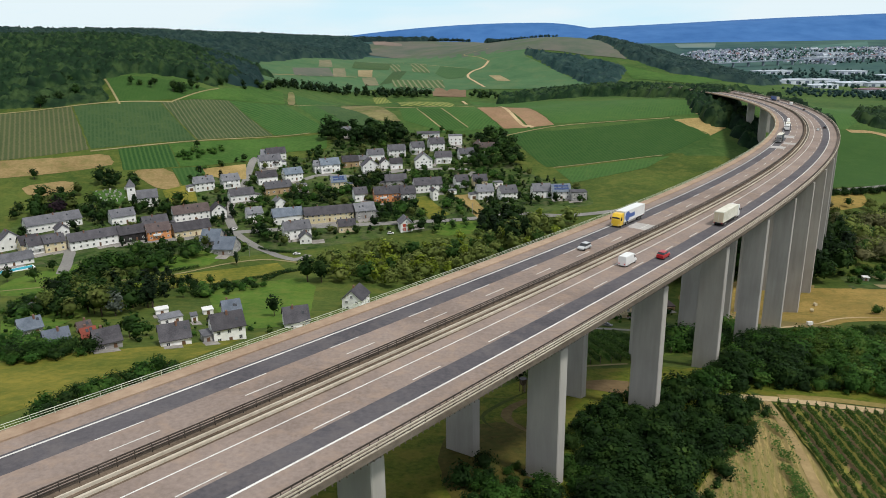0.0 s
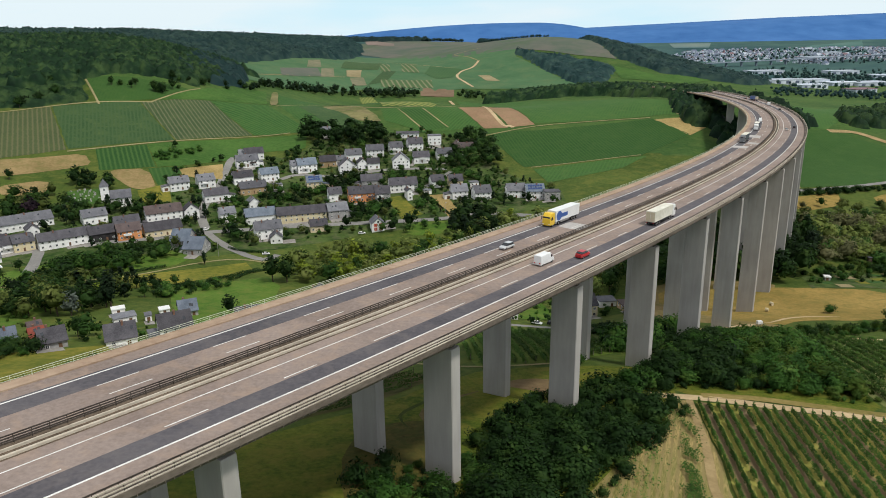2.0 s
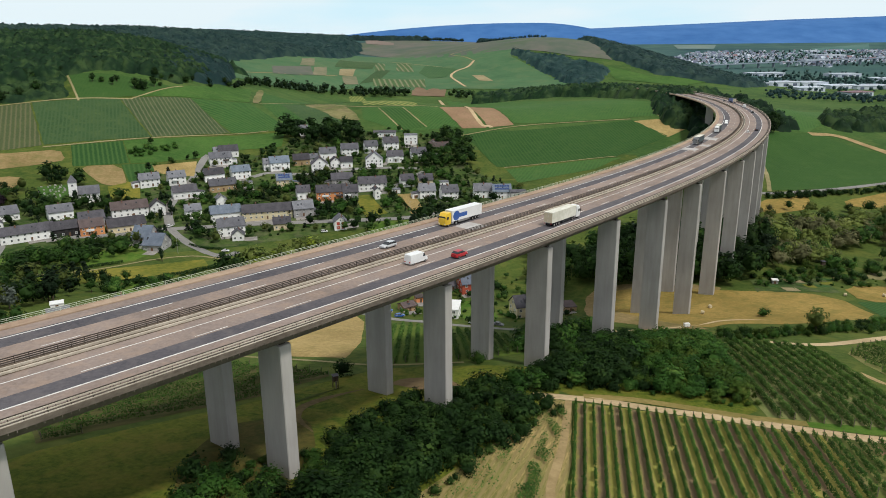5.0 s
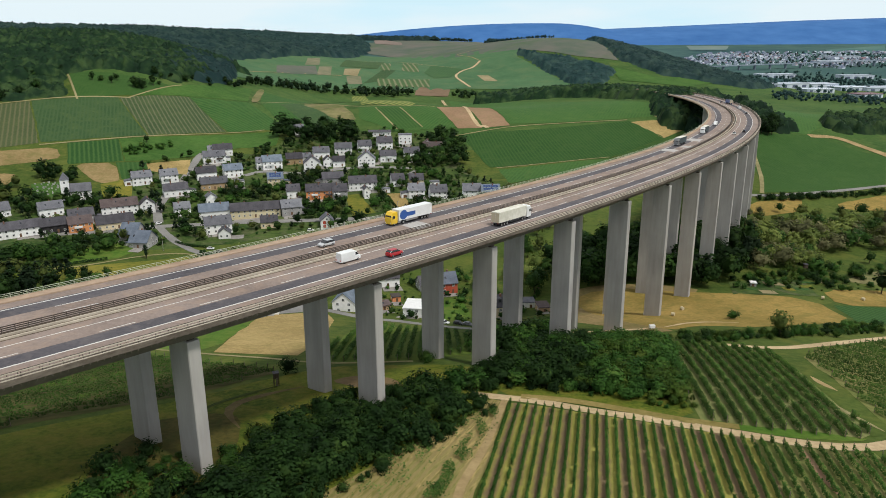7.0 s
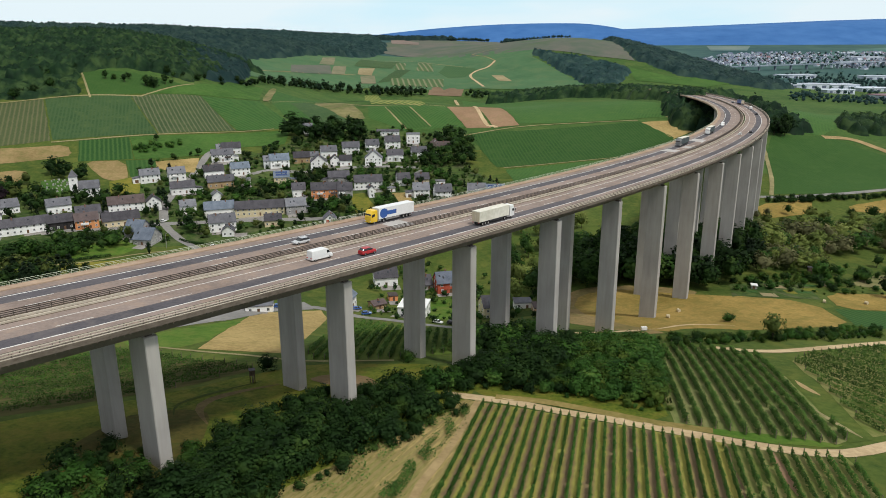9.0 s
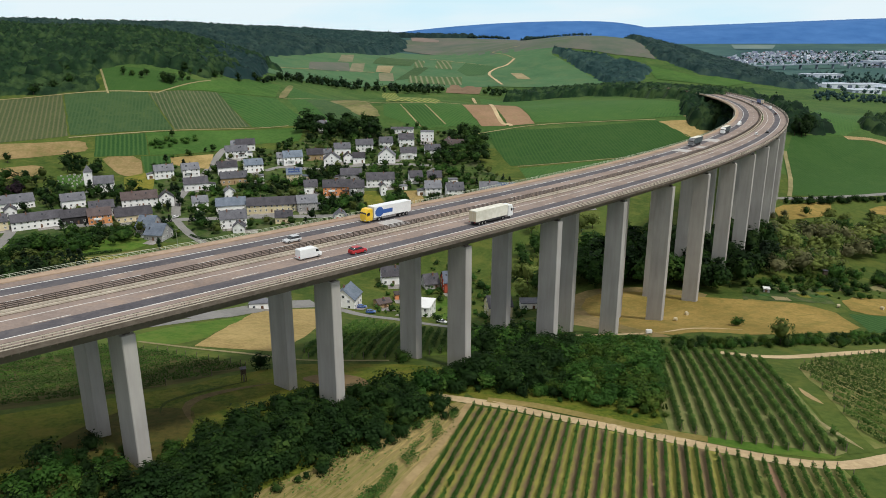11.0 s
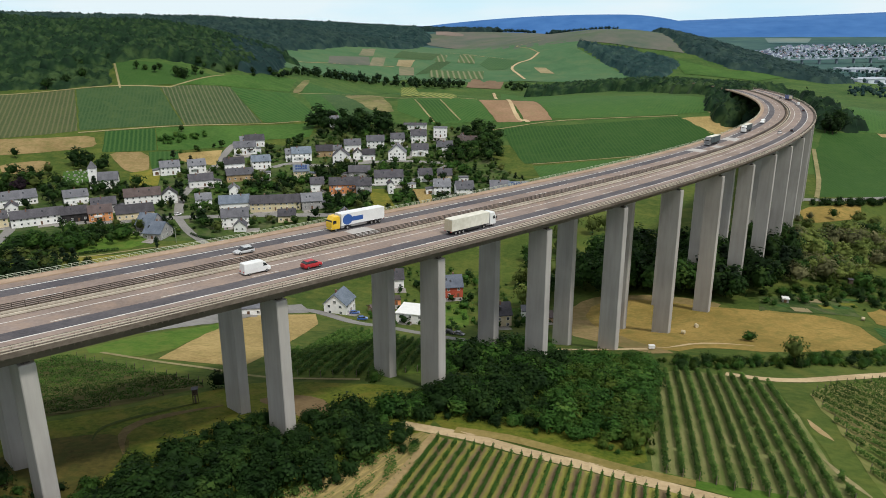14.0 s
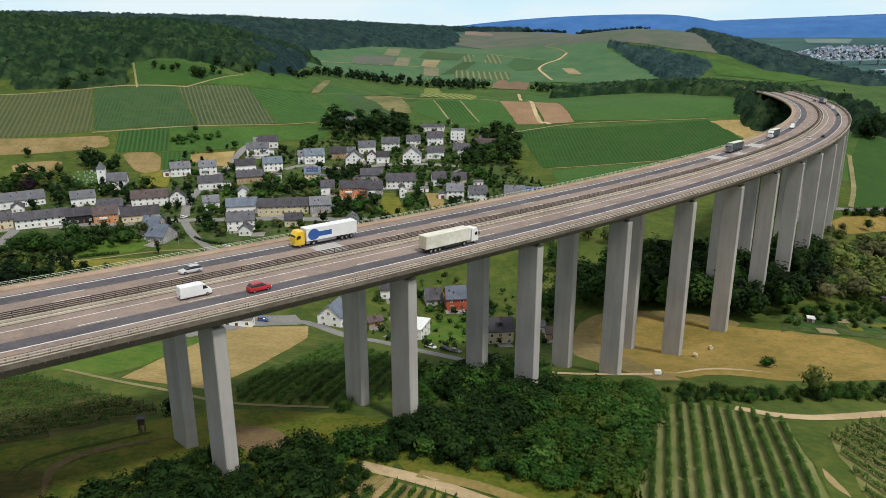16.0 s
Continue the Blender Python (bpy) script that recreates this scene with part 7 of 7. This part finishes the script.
def hedge(pts, w, h, kind="bush_dark"):
    """A clipped hedge of leaves along a line."""
    rng = np.random.default_rng(int(abs(pts[0][0] * 3 + pts[0][1])))
    line = spline(pts, 1.2)
    vs, ns = [], []
    for p, q in zip(line, line[1:]):
        d = (q - p).normalized()
        n = Vector((-d.y, d.x))
        for k in range(34):
            u, side, up = rng.uniform(), rng.uniform(-1, 1), rng.uniform(0.05, 1) ** 0.6
            c = p + (q - p) * u + n * side * w / 2
            vs.append((c.x, c.y, height(c.x, c.y) + up * h * (1 - 0.25 * side * side)))
            ns.append((n.x * side * 1.2, n.y * side * 1.2, 0.3 + up))
    vs, ns = np.array(vs), np.array(ns)
    ns /= np.linalg.norm(ns, axis=1, keepdims=True)
    jit = ns + rng.normal(0, 0.3, ns.shape)
    jit /= np.linalg.norm(jit, axis=1, keepdims=True)
    v, f = leaf_quads(vs, jit, rng.uniform(0.4, 0.75, len(vs)), rng)
    base = np.array((line[0].x, line[0].y, height(line[0].x, line[0].y)))
    ob = new("hedge", mesh_from("hedge", v - base, f, [LEAVES[kind]], normals=np.repeat(ns, 4, 0)))
    ob.location = base
    tagged(ob, "dense dark green clipped garden hedge", "hedge", "hedges in the village")


hedge([(-103, 354), (-96, 361), (-90, 370), (-83, 378)], 1.6, 1.8)
hedge([(-120, 333), (-115, 339), (-108, 346)], 1.6, 1.8)
hedge([(-111, 417), (-101, 412), (-87, 410)], 1.4, 1.5)
hedge([(-91, 358), (-87, 370), (-75, 381)], 1.4, 1.5)
hedge([(-148, 363), (-143, 370), (-134, 378)], 1.4, 1.8)
hedge([(10, 507), (17, 485), (23, 468)], 1.4, 1.5)
hedge([(-100, 506), (-87, 502), (-69, 495)], 1.4, 1.5)
hedge([(-184, 473), (-169, 471), (-158, 466)], 1.4, 1.5)


# ---- vehicles ----
PAINTS = {k: plain("car_paint_" + k, c, 0.3, 0.0, 0.6) for k, c in {"white": (0.78, 0.78, 0.77), "red": (0.42, 0.015, 0.02), "silver": (0.50, 0.51, 0.52), "black": (0.015, 0.015, 0.017),
          "blue": (0.03, 0.10, 0.34), "yellow": (0.78, 0.50, 0.03), "grey": (0.16, 0.165, 0.17)}.items()}
TARP_CREAM = material("dirty_white_tarpaulin", (0.55, 0.53, 0.44), (0.72, 0.70, 0.62), 0.9, 0.7, 0.004, 0.2)
TARP_GREY = material("dark_grey_tarpaulin", (0.05, 0.065, 0.07), (0.10, 0.12, 0.125), 0.9, 0.7, 0.004, 0.2)
DOOR_BEIGE = plain("beige_trailer_door", (0.56, 0.48, 0.34), 0.7)
RUBBER, RIM = plain("tyre_rubber", (0.02, 0.02, 0.02), 0.9), plain("wheel_rim", (0.40, 0.40, 0.41), 0.35, 0.8)
CHASSIS = plain("dark_chassis", (0.03, 0.03, 0.032), 0.8)
LAMP_RED, LAMP_CLEAR = plain("tail_lamp", (0.45, 0.02, 0.02), 0.3), plain("head_lamp", (0.75, 0.76, 0.78), 0.2)
CAR_GLASS = plain("car_glass", (0.018, 0.022, 0.026), 0.08, 0.0, 0.8)


def loft(sections, mat, name, parent, label=""):
    """A closed skin through rings of equal count, bevel-like corners given by the rings."""
    m, v, f = len(sections[0]), [p for r in sections for p in r], []
    for i in range(len(sections) - 1):
        for j in range(m):
            f.append((i * m + j, i * m + (j + 1) % m, (i + 1) * m + (j + 1) % m, (i + 1) * m + j))
    f += [tuple(range(m - 1, -1, -1)), tuple(range((len(sections) - 1) * m, len(sections) * m))]
    return mesh_object(name, v, f, mat, parent, label, smooth=False)


def ring(x, half, z0, z1, inset=0.0, c=0.12):
    """A rounded rectangle across the vehicle at x; inset narrows its top."""
    t = half - inset
    return [(x, -half + c, z0), (x, half - c, z0), (x, half, z0 + c), (x, half, (z0 + z1) / 2), (x, t, z1 - c), (x, t - c, z1), (x, -t + c, z1), (x, -t, z1 - c), (x, -half, (z0 + z1) / 2), (x, -half, z0 + c)]


def wheel_meshes(r, w):
    out = []
    for name, rr, ww, mat in (("tyre", r, w, RUBBER), ("rim", r * 0.62, w + 0.03, RIM)):
        bm = bmesh.new()
        bmesh.ops.create_cone(bm, cap_ends=True, segments=20, radius1=rr, radius2=rr, depth=ww, matrix=Matrix.Rotation(radians(90), 4, "X"))
        bmesh.ops.bevel(bm, geom=[e for e in bm.edges if len(e.link_faces) == 2 and e.calc_face_angle() > 1], offset=rr * 0.1, segments=2, affect="EDGES")
        me = bpy.data.meshes.new(name)
        bm.to_mesh(me)
        bm.free()
        me.materials.append(mat)
        out.append(me)
    return out


CAR_TYRE, CAR_RIM = wheel_meshes(0.33, 0.22)
TRUCK_TYRE, TRUCK_RIM = wheel_meshes(0.5, 0.32)


def wheels(parent, xs, half, r, big=False):
    for x in xs:
        for sy in (-1, 1):
            w = child("wheel", TRUCK_TYRE if big else CAR_TYRE, parent, pose(x, sy * half, r))
            child("rim", TRUCK_RIM if big else CAR_RIM, w, Matrix())


def small_box(name, parent, mat, x0, x1, y0, y1, z0, z1, label=""):
    me = box_mesh(name, x1 - x0, y1 - y0, z1 - z0, mat, 0)
    return child(name, me, parent, pose((x0 + x1) / 2, (y0 + y1) / 2, z0), label)


def car(m, paint, label, kind="saloon"):
    """A car facing +x on the road at the pose m."""
    base = tagged(new("van" if kind == "van" else "car"), label, "van" if kind == "van" else "car")
    base.matrix_basis = m
    if kind == "van":
        secs = [(-2.9, .92, .35, 2.3), (-2.8, .98, .3, 2.42), (1.2, .98, .3, 2.42), (1.7, .97, .3, 2.2), (2.35, .94, .3, 1.35), (2.9, .9, .32, 1.1), (3.0, .8, .4, .85)]
        glass = [(1.25, .985, 1.35, 2.1), (1.75, .96, 1.35, 2.0), (2.2, .9, 1.33, 1.5)]
        xs, L = (-1.9, 2.0), 3.0
    else:
        up = 0.18 if kind == "suv" else 0.0
        secs = [(-2.2, .75, .35, .85 + up), (-2.1, .84, .28, .98 + up), (-1.6, .88, .26, 1.0 + up), (1.0, .88, .26, .95 + up), (1.9, .84, .27, .82 + up), (2.2, .7, .34, .66 + up)]
        xs, L = (-1.35, 1.38), 2.2
    loft([ring(x, h, a, b, 0.08) for x, h, a, b in secs], paint, "body", base)
    if kind != "van":
        up = 0.18 if kind == "suv" else 0.0
        tail = -2.0 if kind in ("suv", "estate") else -1.6
        loft([ring(tail, .78, .9 + up, 1.1 + up, 0.1, 0.05), ring(tail + .45, .80, .9 + up, 1.40 + up, .14, .05), ring(.25, .80, .9 + up, 1.44 + up, .14, .05), ring(1.15, .78, .88 + up, 1.0 + up, .06, .04)], CAR_GLASS, "window_band", base, "dark tinted car windows")
        loft([ring(tail + .42, .68, 1.38 + up, 1.46 + up, .04, .03), ring(.3, .68, 1.40 + up, 1.49 + up, .04, .03)], paint, "roof", base)
    else:
        loft([ring(x, h, a, b, .05, .05) for x, h, a, b in glass], CAR_GLASS, "window_band", base, "dark windscreen and cab windows")
    for sy in (-1, 1):
        small_box("headlight", base, LAMP_CLEAR, L - .12, L + .02, sy * .6 - .16, sy * .6 + .16, .58, .74)
        small_box("tail_light", base, LAMP_RED, -L - .02, -L + .1, sy * .62 - .13, sy * .62 + .13, .68, .86)
    wheels(base, xs, 0.78 if kind != "van" else 0.86, 0.33)
    return base


def lorry(m, cab_paint, side, top, label, patch=False):
    """An articulated lorry facing +x; m is the pose at the middle of its length."""
    base = tagged(new("lorry"), label, "lorry")
    base.matrix_basis = m
    cab = loft([ring(5.95, 1.22, .55, 3.5, .03, .1), ring(6.2, 1.25, .5, 3.75, .03, .12), ring(7.6, 1.25, .5, 3.7, .05, .15), ring(8.15, 1.2, .5, 2.9, .05, .15), ring(8.3, 1.15, .5, 2.2, .04, .15)], cab_paint, "cab", base)
    loft([ring(7.75, 1.15, 2.0, 3.05, .08, .05), ring(8.26, 1.1, 1.95, 2.75, .08, .05)], CAR_GLASS, "windscreen", cab, "dark windscreen")
    for sy in (-1, 1):
        small_box("side_window", cab, CAR_GLASS, 7.0, 7.75, sy * 1.26 - .015, sy * 1.26 + .015, 2.0, 2.75)
        small_box("mirror", cab, CHASSIS, 7.95, 8.1, sy * 1.5 - .12, sy * 1.5 + .12, 2.0, 2.7)
        small_box("headlight", cab, LAMP_CLEAR, 8.25, 8.34, sy * .9 - .2, sy * .9 + .2, .75, .95)
    small_box("chassis", base, CHASSIS, -8.0, 7.8, -.55, .55, .75, 1.1)
    box = small_box("trailer_body", base, side, -8.2, 5.5, -1.27, 1.27, 1.12, 3.9)
    small_box("trailer_roof", base, top, -8.22, 5.52, -1.29, 1.29, 3.9, 4.0, "pale dusty trailer roof")
    for sy in (-1, 1):
        small_box("rear_door", base, DOOR_BEIGE, -8.26, -8.2, sy * .63 - .58, sy * .63 + .58, 1.2, 3.8)
        small_box("side_skirt", base, CHASSIS if not patch else RIM, -2.5, 2.6, sy * 1.2 - .04, sy * 1.2 + .04, .55, 1.05)
        small_box("tail_light", base, LAMP_RED, -8.24, -8.18, sy * .95 - .2, sy * .95 + .2, .85, 1.0)
        small_box("fuel_tank", base, RIM, 4.6, 5.7, sy * 1.0 - .2, sy * 1.0 + .2, .55, 1.05)
    if patch:
        for sy in (-1, 1):
            v = [(3.6 + 1.5 * math.cos(a), sy * 1.285, 2.5 + 1.3 * math.sin(a)) for a in np.linspace(0, 2 * math.pi, 20, endpoint=False)]
            mesh_object("painted_patch", v, [tuple(range(20)) if sy < 0 else tuple(range(19, -1, -1))], PAINTS["blue"], base, "plain blue round patch")
            small_box("painted_bar", base, PAINTS["blue"], -1.2, 2.2, sy * 1.285 - .01, sy * 1.285 + .01, 1.9, 3.0, "plain blue bar")
    wheels(base, (7.1, 3.6, -4.1, -5.4, -6.7), 1.05, 0.5, True)
    return base


def on_road(s, off, back=False):
    p = on_deck(s, off, 0.005)
    return pose(p.x, p.y, p.z, math.degrees(math.atan(CANT)) * (-1 if back else 1), 0, math.degrees(heading(s)) + (180 if back else 0)) @ pose(0, 0, 0, 0, math.degrees(math.atan(0.035)) * (-1 if back else 1), 0)


lorry(on_road(191.5, 2.0), PAINTS["white"], TARP_CREAM, TARP_CREAM, "white articulated lorry with dirty cream trailer on the viaduct")
lorry(on_road(171.5, 22.4, True), PAINTS["yellow"], PAINTS["white"], PAINTS["white"], "yellow-cabbed lorry with white and blue trailer", True)
lorry(on_road(402, 22.4, True), PAINTS["grey"], TARP_GREY, TARP_CREAM, "dark grey articulated lorry on the viaduct")
lorry(on_road(469, 22.4, True), PAINTS["white"], TARP_GREY, TARP_CREAM, "white-cabbed lorry with grey trailer on the viaduct")
lorry(on_road(712, 2.0), PAINTS["blue"], PAINTS["blue"], TARP_GREY, "blue articulated lorry far along the viaduct")
car(on_road(133, 6.0), PAINTS["white"], "white panel van driving on the viaduct", "van")
car(on_road(143.5, 2.0), PAINTS["red"], "red compact off-roader driving on the viaduct", "suv")
car(on_road(138, 18.8, True), PAINTS["silver"], "silver estate car driving on the viaduct", "estate")
car(on_road(519, 21.8, True), PAINTS["white"], "white van far along the viaduct", "van")
car(on_road(472, 6.0), PAINTS["white"], "white car far along the viaduct")
car(on_road(488, 2.0), PAINTS["black"], "black car far along the viaduct")
car(on_road(618, 2.0), PAINTS["black"], "black car at the bend of the viaduct")
car(on_road(664, 2.0), PAINTS["white"], "white van at the bend of the viaduct", "van")
car(on_road(724, 6.0), PAINTS["black"], "black estate car at the bend of the viaduct", "estate")
for x, y, a, paint, word in ((19, 302, 20, "blue", "blue"), (25, 292, 15, "blue", "blue"), (57, 281, -25, "white", "white"), (63, 278, -25, "black", "black"), (67, 276, -25, "grey", "grey"), (-13, 290, 10, "blue", "blue"),
                             (-33, 441, 10, "white", "white"), (-133, 446, 60, "white", "white"), (-86, 407, 5, "white", "white"), (-22, 519, 20, "white", "white"), (33, 503, 40, "black", "black"), (-221, 412, 60, "grey", "grey"), (-60, 560, 30, "silver", "silver")):
    car(pose(x, y, height(x, y) + 0.25, 0, 0, a), PAINTS[paint], word + " car parked by the village street", random.Random(x).choice(("saloon", "suv", "estate")))

# ---- meadow and village clutter ----
BALE = material("straw_bale", (0.42, 0.34, 0.20), (0.60, 0.52, 0.36), 3, 0.95, 0.05, 0.5)
for x, y in ((150, 275), (157, 286), (228, 312), (249, 317)):
    bm = bmesh.new()
    bmesh.ops.create_cone(bm, cap_ends=True, segments=20, radius1=0.75, radius2=0.75, depth=1.3, matrix=Matrix.Rotation(radians(90), 4, "X"))
    bmesh.ops.bevel(bm, geom=[e for e in bm.edges if e.calc_face_angle() > 1], offset=0.08, segments=2, affect="EDGES")
    me = bpy.data.meshes.new("hay_bale")
    bm.to_mesh(me)
    bm.free()
    me.materials.append(BALE)
    ob = tagged(new("hay_bale", me), "round pale hay bale on the mown meadow", "hay bale", "hay bales on the meadow")
    ob.matrix_basis = pose(x, y, height(x, y) + 0.85, 0, 0, x * 7 % 90)

POOL = plain("pool_water", (0.05, 0.42, 0.55), 0.08)
pool = tagged(new("swimming_pool"), "rectangular turquoise swimming pool in a garden", "pool")
pool.matrix_basis = pose(-227, 366, height(-227, 366) + 0.2, 0, 0, 42)
small_box("rim", pool, WALL_WHITE, -9, 9, -3, 3, -0.6, 0.25)
small_box("water", pool, POOL, -8.4, 8.4, -2.4, 2.4, 0.2, 0.28, "turquoise pool water")

stand = tagged(new("raised_hide"), "dark wooden raised hide on legs in the meadow", "raised hide")
stand.matrix_basis = pose(242, 361, height(242, 361) + 0.2)
small_box("cabin", stand, BARK, -0.9, 0.9, -0.9, 0.9, 2.8, 4.8)
small_box("roof", stand, ROOF_DARK, -1.1, 1.1, -1.1, 1.1, 4.8, 4.95)
for sx in (-1, 1):
    for sy in (-1, 1):
        small_box("leg", stand, BARK, sx * .8 - .07, sx * .8 + .07, sy * .8 - .07, sy * .8 + .07, -0.3, 2.8)

for x, y, h in ((-112, 401, 9), (-150, 470, 8), (20, 470, 8), (-40, 545, 8)):
    lamp = tagged(new("utility_pole"), "slim grey utility pole by the village street", "pole", "poles in the village")
    lamp.matrix_basis = pose(x, y, height(x, y))
    small_box("shaft", lamp, STEEL, -.1, .1, -.1, .1, -.3, h)
    small_box("arm", lamp, STEEL, -.05, 1.2, -.05, .05, h - .15, h)

lookout = tagged(new("raised_hide"), "dark wooden raised hide beside the vineyard", "raised hide")
lookout.matrix_basis = pose(19, 159, height(19, 159) + 0.1, 0, 0, 25) @ Matrix.Diagonal((0.7, 0.7, 0.75, 1))
small_box("cabin", lookout, BARK, -0.9, 0.9, -0.9, 0.9, 2.6, 4.5)
small_box("roof", lookout, ROOF_DARK, -1.1, 1.1, -1.1, 1.1, 4.5, 4.65)
small_box("ladder", lookout, POST_WOOD, -0.3, 0.3, -1.15, -1.0, -0.3, 2.8)
for sx in (-1, 1):
    for sy in (-1, 1):
        small_box("leg", lookout, BARK, sx * .8 - .09, sx * .8 + .09, sy * .8 - .09, sy * .8 + .09, -0.4, 2.6)

trailer = tagged(new("trailer"), "small white box trailer parked on the meadow track", "trailer")
trailer.matrix_basis = pose(134, 246, height(134, 246) + 0.25, 0, 0, 10) @ Matrix.Diagonal((0.62, 0.62, 0.62, 1))
small_box("body", trailer, PAINTS["white"], -1.6, 1.6, -1.0, 1.0, 0.5, 2.3)
small_box("drawbar", trailer, STEEL_DARK, 1.6, 2.8, -0.06, 0.06, 0.5, 0.62)
wheels(trailer, (0.0,), 1.0, 0.34)

# ---- churchyard ----
GRAVE = material("gravestone", (0.22, 0.21, 0.20), (0.48, 0.47, 0.45), 2, 0.8, 0.01, 0.5, vary=0.3)
STONE = bpy.data.meshes.new("gravestone")
bm = bmesh.new()
bmesh.ops.create_cube(bm, size=1, matrix=Matrix.Translation((0, 0, 0.5)) @ Matrix.Diagonal((0.9, 0.28, 1.2, 1)))
bmesh.ops.bevel(bm, geom=[e for e in bm.edges if e.calc_length() < 0.5], offset=0.1, segments=2, affect="EDGES")
bm.to_mesh(STONE)
bm.free()
STONE.materials.append(GRAVE)
yard = random.Random(4)
for x, y in spots(OPEN_PLOTS[4], 4.2):
    grave = tagged(new("gravestone", STONE), "small grey gravestone in the churchyard", "gravestone", "gravestones in the churchyard")
    grave.matrix_basis = pose(x, y, height(x, y) + 0.25, 0, 0, 25 + yard.uniform(-6, 6)) @ Matrix.Diagonal((yard.uniform(0.8, 1.6), 1, yard.uniform(0.7, 1.4), 1))

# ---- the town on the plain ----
# blue-grey set: wall, roof and concrete colours carry the distance haze
WALL_FAR = material("hazed_white_walls", (0.30, 0.36, 0.44), (0.66, 0.70, 0.76), 0.05, 0.9, 0, 0.01)
ROOF_FAR = material("hazed_roofs", (0.07, 0.10, 0.16), (0.20, 0.21, 0.27), 0.08, 0.9, 0, 0.02)
ROOF_FAR_RED = material("hazed_tile_roofs", (0.14, 0.10, 0.12), (0.26, 0.17, 0.18), 0.08, 0.9, 0, 0.02)
ROOF_FAR_PALE = material("hazed_pale_roofs", (0.30, 0.34, 0.40), (0.50, 0.54, 0.60), 0.08, 0.9, 0, 0.02)
CONCRETE_FAR = material("hazed_grey_concrete", (0.17, 0.21, 0.26), (0.27, 0.31, 0.36), 0.05, 0.9, 0, 0.01)
town = random.Random(8)
tv, tf, ti = [], [], []
TOWN = [(760, 2480), (900, 2700), (1135, 2800), (1607, 2780), (1900, 2640), (1600, 2080), (1153, 2172), (972, 2300), (779, 2283)]
for x, y in [p for p in spots(TOWN, 15.0) if town.random() < 0.40 + 0.75 * noise.noise((p[0] * 0.006, p[1] * 0.006, 4))]:
    z, a, w, d, h = height(x, y), town.choice((0.3, 0.7, 1.9)) + town.uniform(-0.3, 0.3), town.uniform(5, 10), town.uniform(4, 7), town.uniform(2.5, 4.5)
    if town.random() < 0.05:
        w, d, h = w * 2.5, d * 2, h * 1.2
    c, s, n = math.cos(a), math.sin(a), len(tv)
    hue = town.choice((0, 0, 0, 1, 2))
    for px, py, pz in ((-w, -d, -2), (w, -d, -2), (w, d, -2), (-w, d, -2), (-w, -d, 2 * h), (w, -d, 2 * h), (w, d, 2 * h), (-w, d, 2 * h), (-w, 0, 2 * h + d), (w, 0, 2 * h + d)):
        tv.append((x + (c * px - s * py) / 2, y + (s * px + c * py) / 2, z + pz / 2))
    for f, k in (((0, 1, 5, 4), 0), ((1, 2, 6, 9, 5), 0), ((2, 3, 7, 6), 0), ((3, 0, 4, 8, 7), 0), ((4, 5, 9, 8), 1), ((6, 7, 8, 9), 1)):
        tf.append(tuple(i + n for i in f))
        ti.append(k if k == 0 else 1 + hue)
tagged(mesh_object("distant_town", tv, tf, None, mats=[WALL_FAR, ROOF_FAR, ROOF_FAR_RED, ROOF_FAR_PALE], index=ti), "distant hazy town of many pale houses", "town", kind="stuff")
for x, y, a, w, d, h in ((690, 1480, 15, 90, 40, 9), (771, 1553, 10, 110, 45, 10), (838, 1523, 12, 60, 40, 9), (900, 1525, 8, 80, 50, 9), (829, 1863, 10, 90, 40, 10), (1064, 1941, 5, 80, 40, 10), (751, 1290, 20, 50, 30, 8),
                         (718, 1401, 16, 60, 30, 8), (1094, 1794, 0, 70, 40, 9), (960, 1480, 6, 70, 50, 9), (1180, 2330, 10, 90, 30, 12), (1300, 2500, 6, 110, 30, 12)):
    hall = tagged(new("industrial_hall"), "long white industrial hall on the plain", "industrial hall", "industrial halls on the plain")
    hall.matrix_basis = pose(x, y, height(x, y), 0, 0, a)
    h *= 0.75
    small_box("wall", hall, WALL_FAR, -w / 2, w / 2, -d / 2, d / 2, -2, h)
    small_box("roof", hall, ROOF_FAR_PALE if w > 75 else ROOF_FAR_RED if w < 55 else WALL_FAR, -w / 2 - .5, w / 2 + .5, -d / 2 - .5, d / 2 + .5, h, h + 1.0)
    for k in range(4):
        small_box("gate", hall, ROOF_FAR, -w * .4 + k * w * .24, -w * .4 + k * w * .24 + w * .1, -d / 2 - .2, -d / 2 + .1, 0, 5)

far_bridge = tagged(new("distant_viaduct"), "distant pale concrete viaduct crossing the plain", "bridge")
a, b = Vector((745, 2120, height(745, 2120) + 5)), Vector((1420, 2290, height(1420, 2290) + 22))
a.z, b.z = -98, -84
d = b - a
far_bridge.matrix_basis = pose(a.x, a.y, a.z, 0, 0, math.degrees(math.atan2(d.y, d.x)))
length = math.hypot(d.x, d.y)
slope = pose(0, 0, 0, 0, -math.degrees(math.atan2(d.z, length)), 0)
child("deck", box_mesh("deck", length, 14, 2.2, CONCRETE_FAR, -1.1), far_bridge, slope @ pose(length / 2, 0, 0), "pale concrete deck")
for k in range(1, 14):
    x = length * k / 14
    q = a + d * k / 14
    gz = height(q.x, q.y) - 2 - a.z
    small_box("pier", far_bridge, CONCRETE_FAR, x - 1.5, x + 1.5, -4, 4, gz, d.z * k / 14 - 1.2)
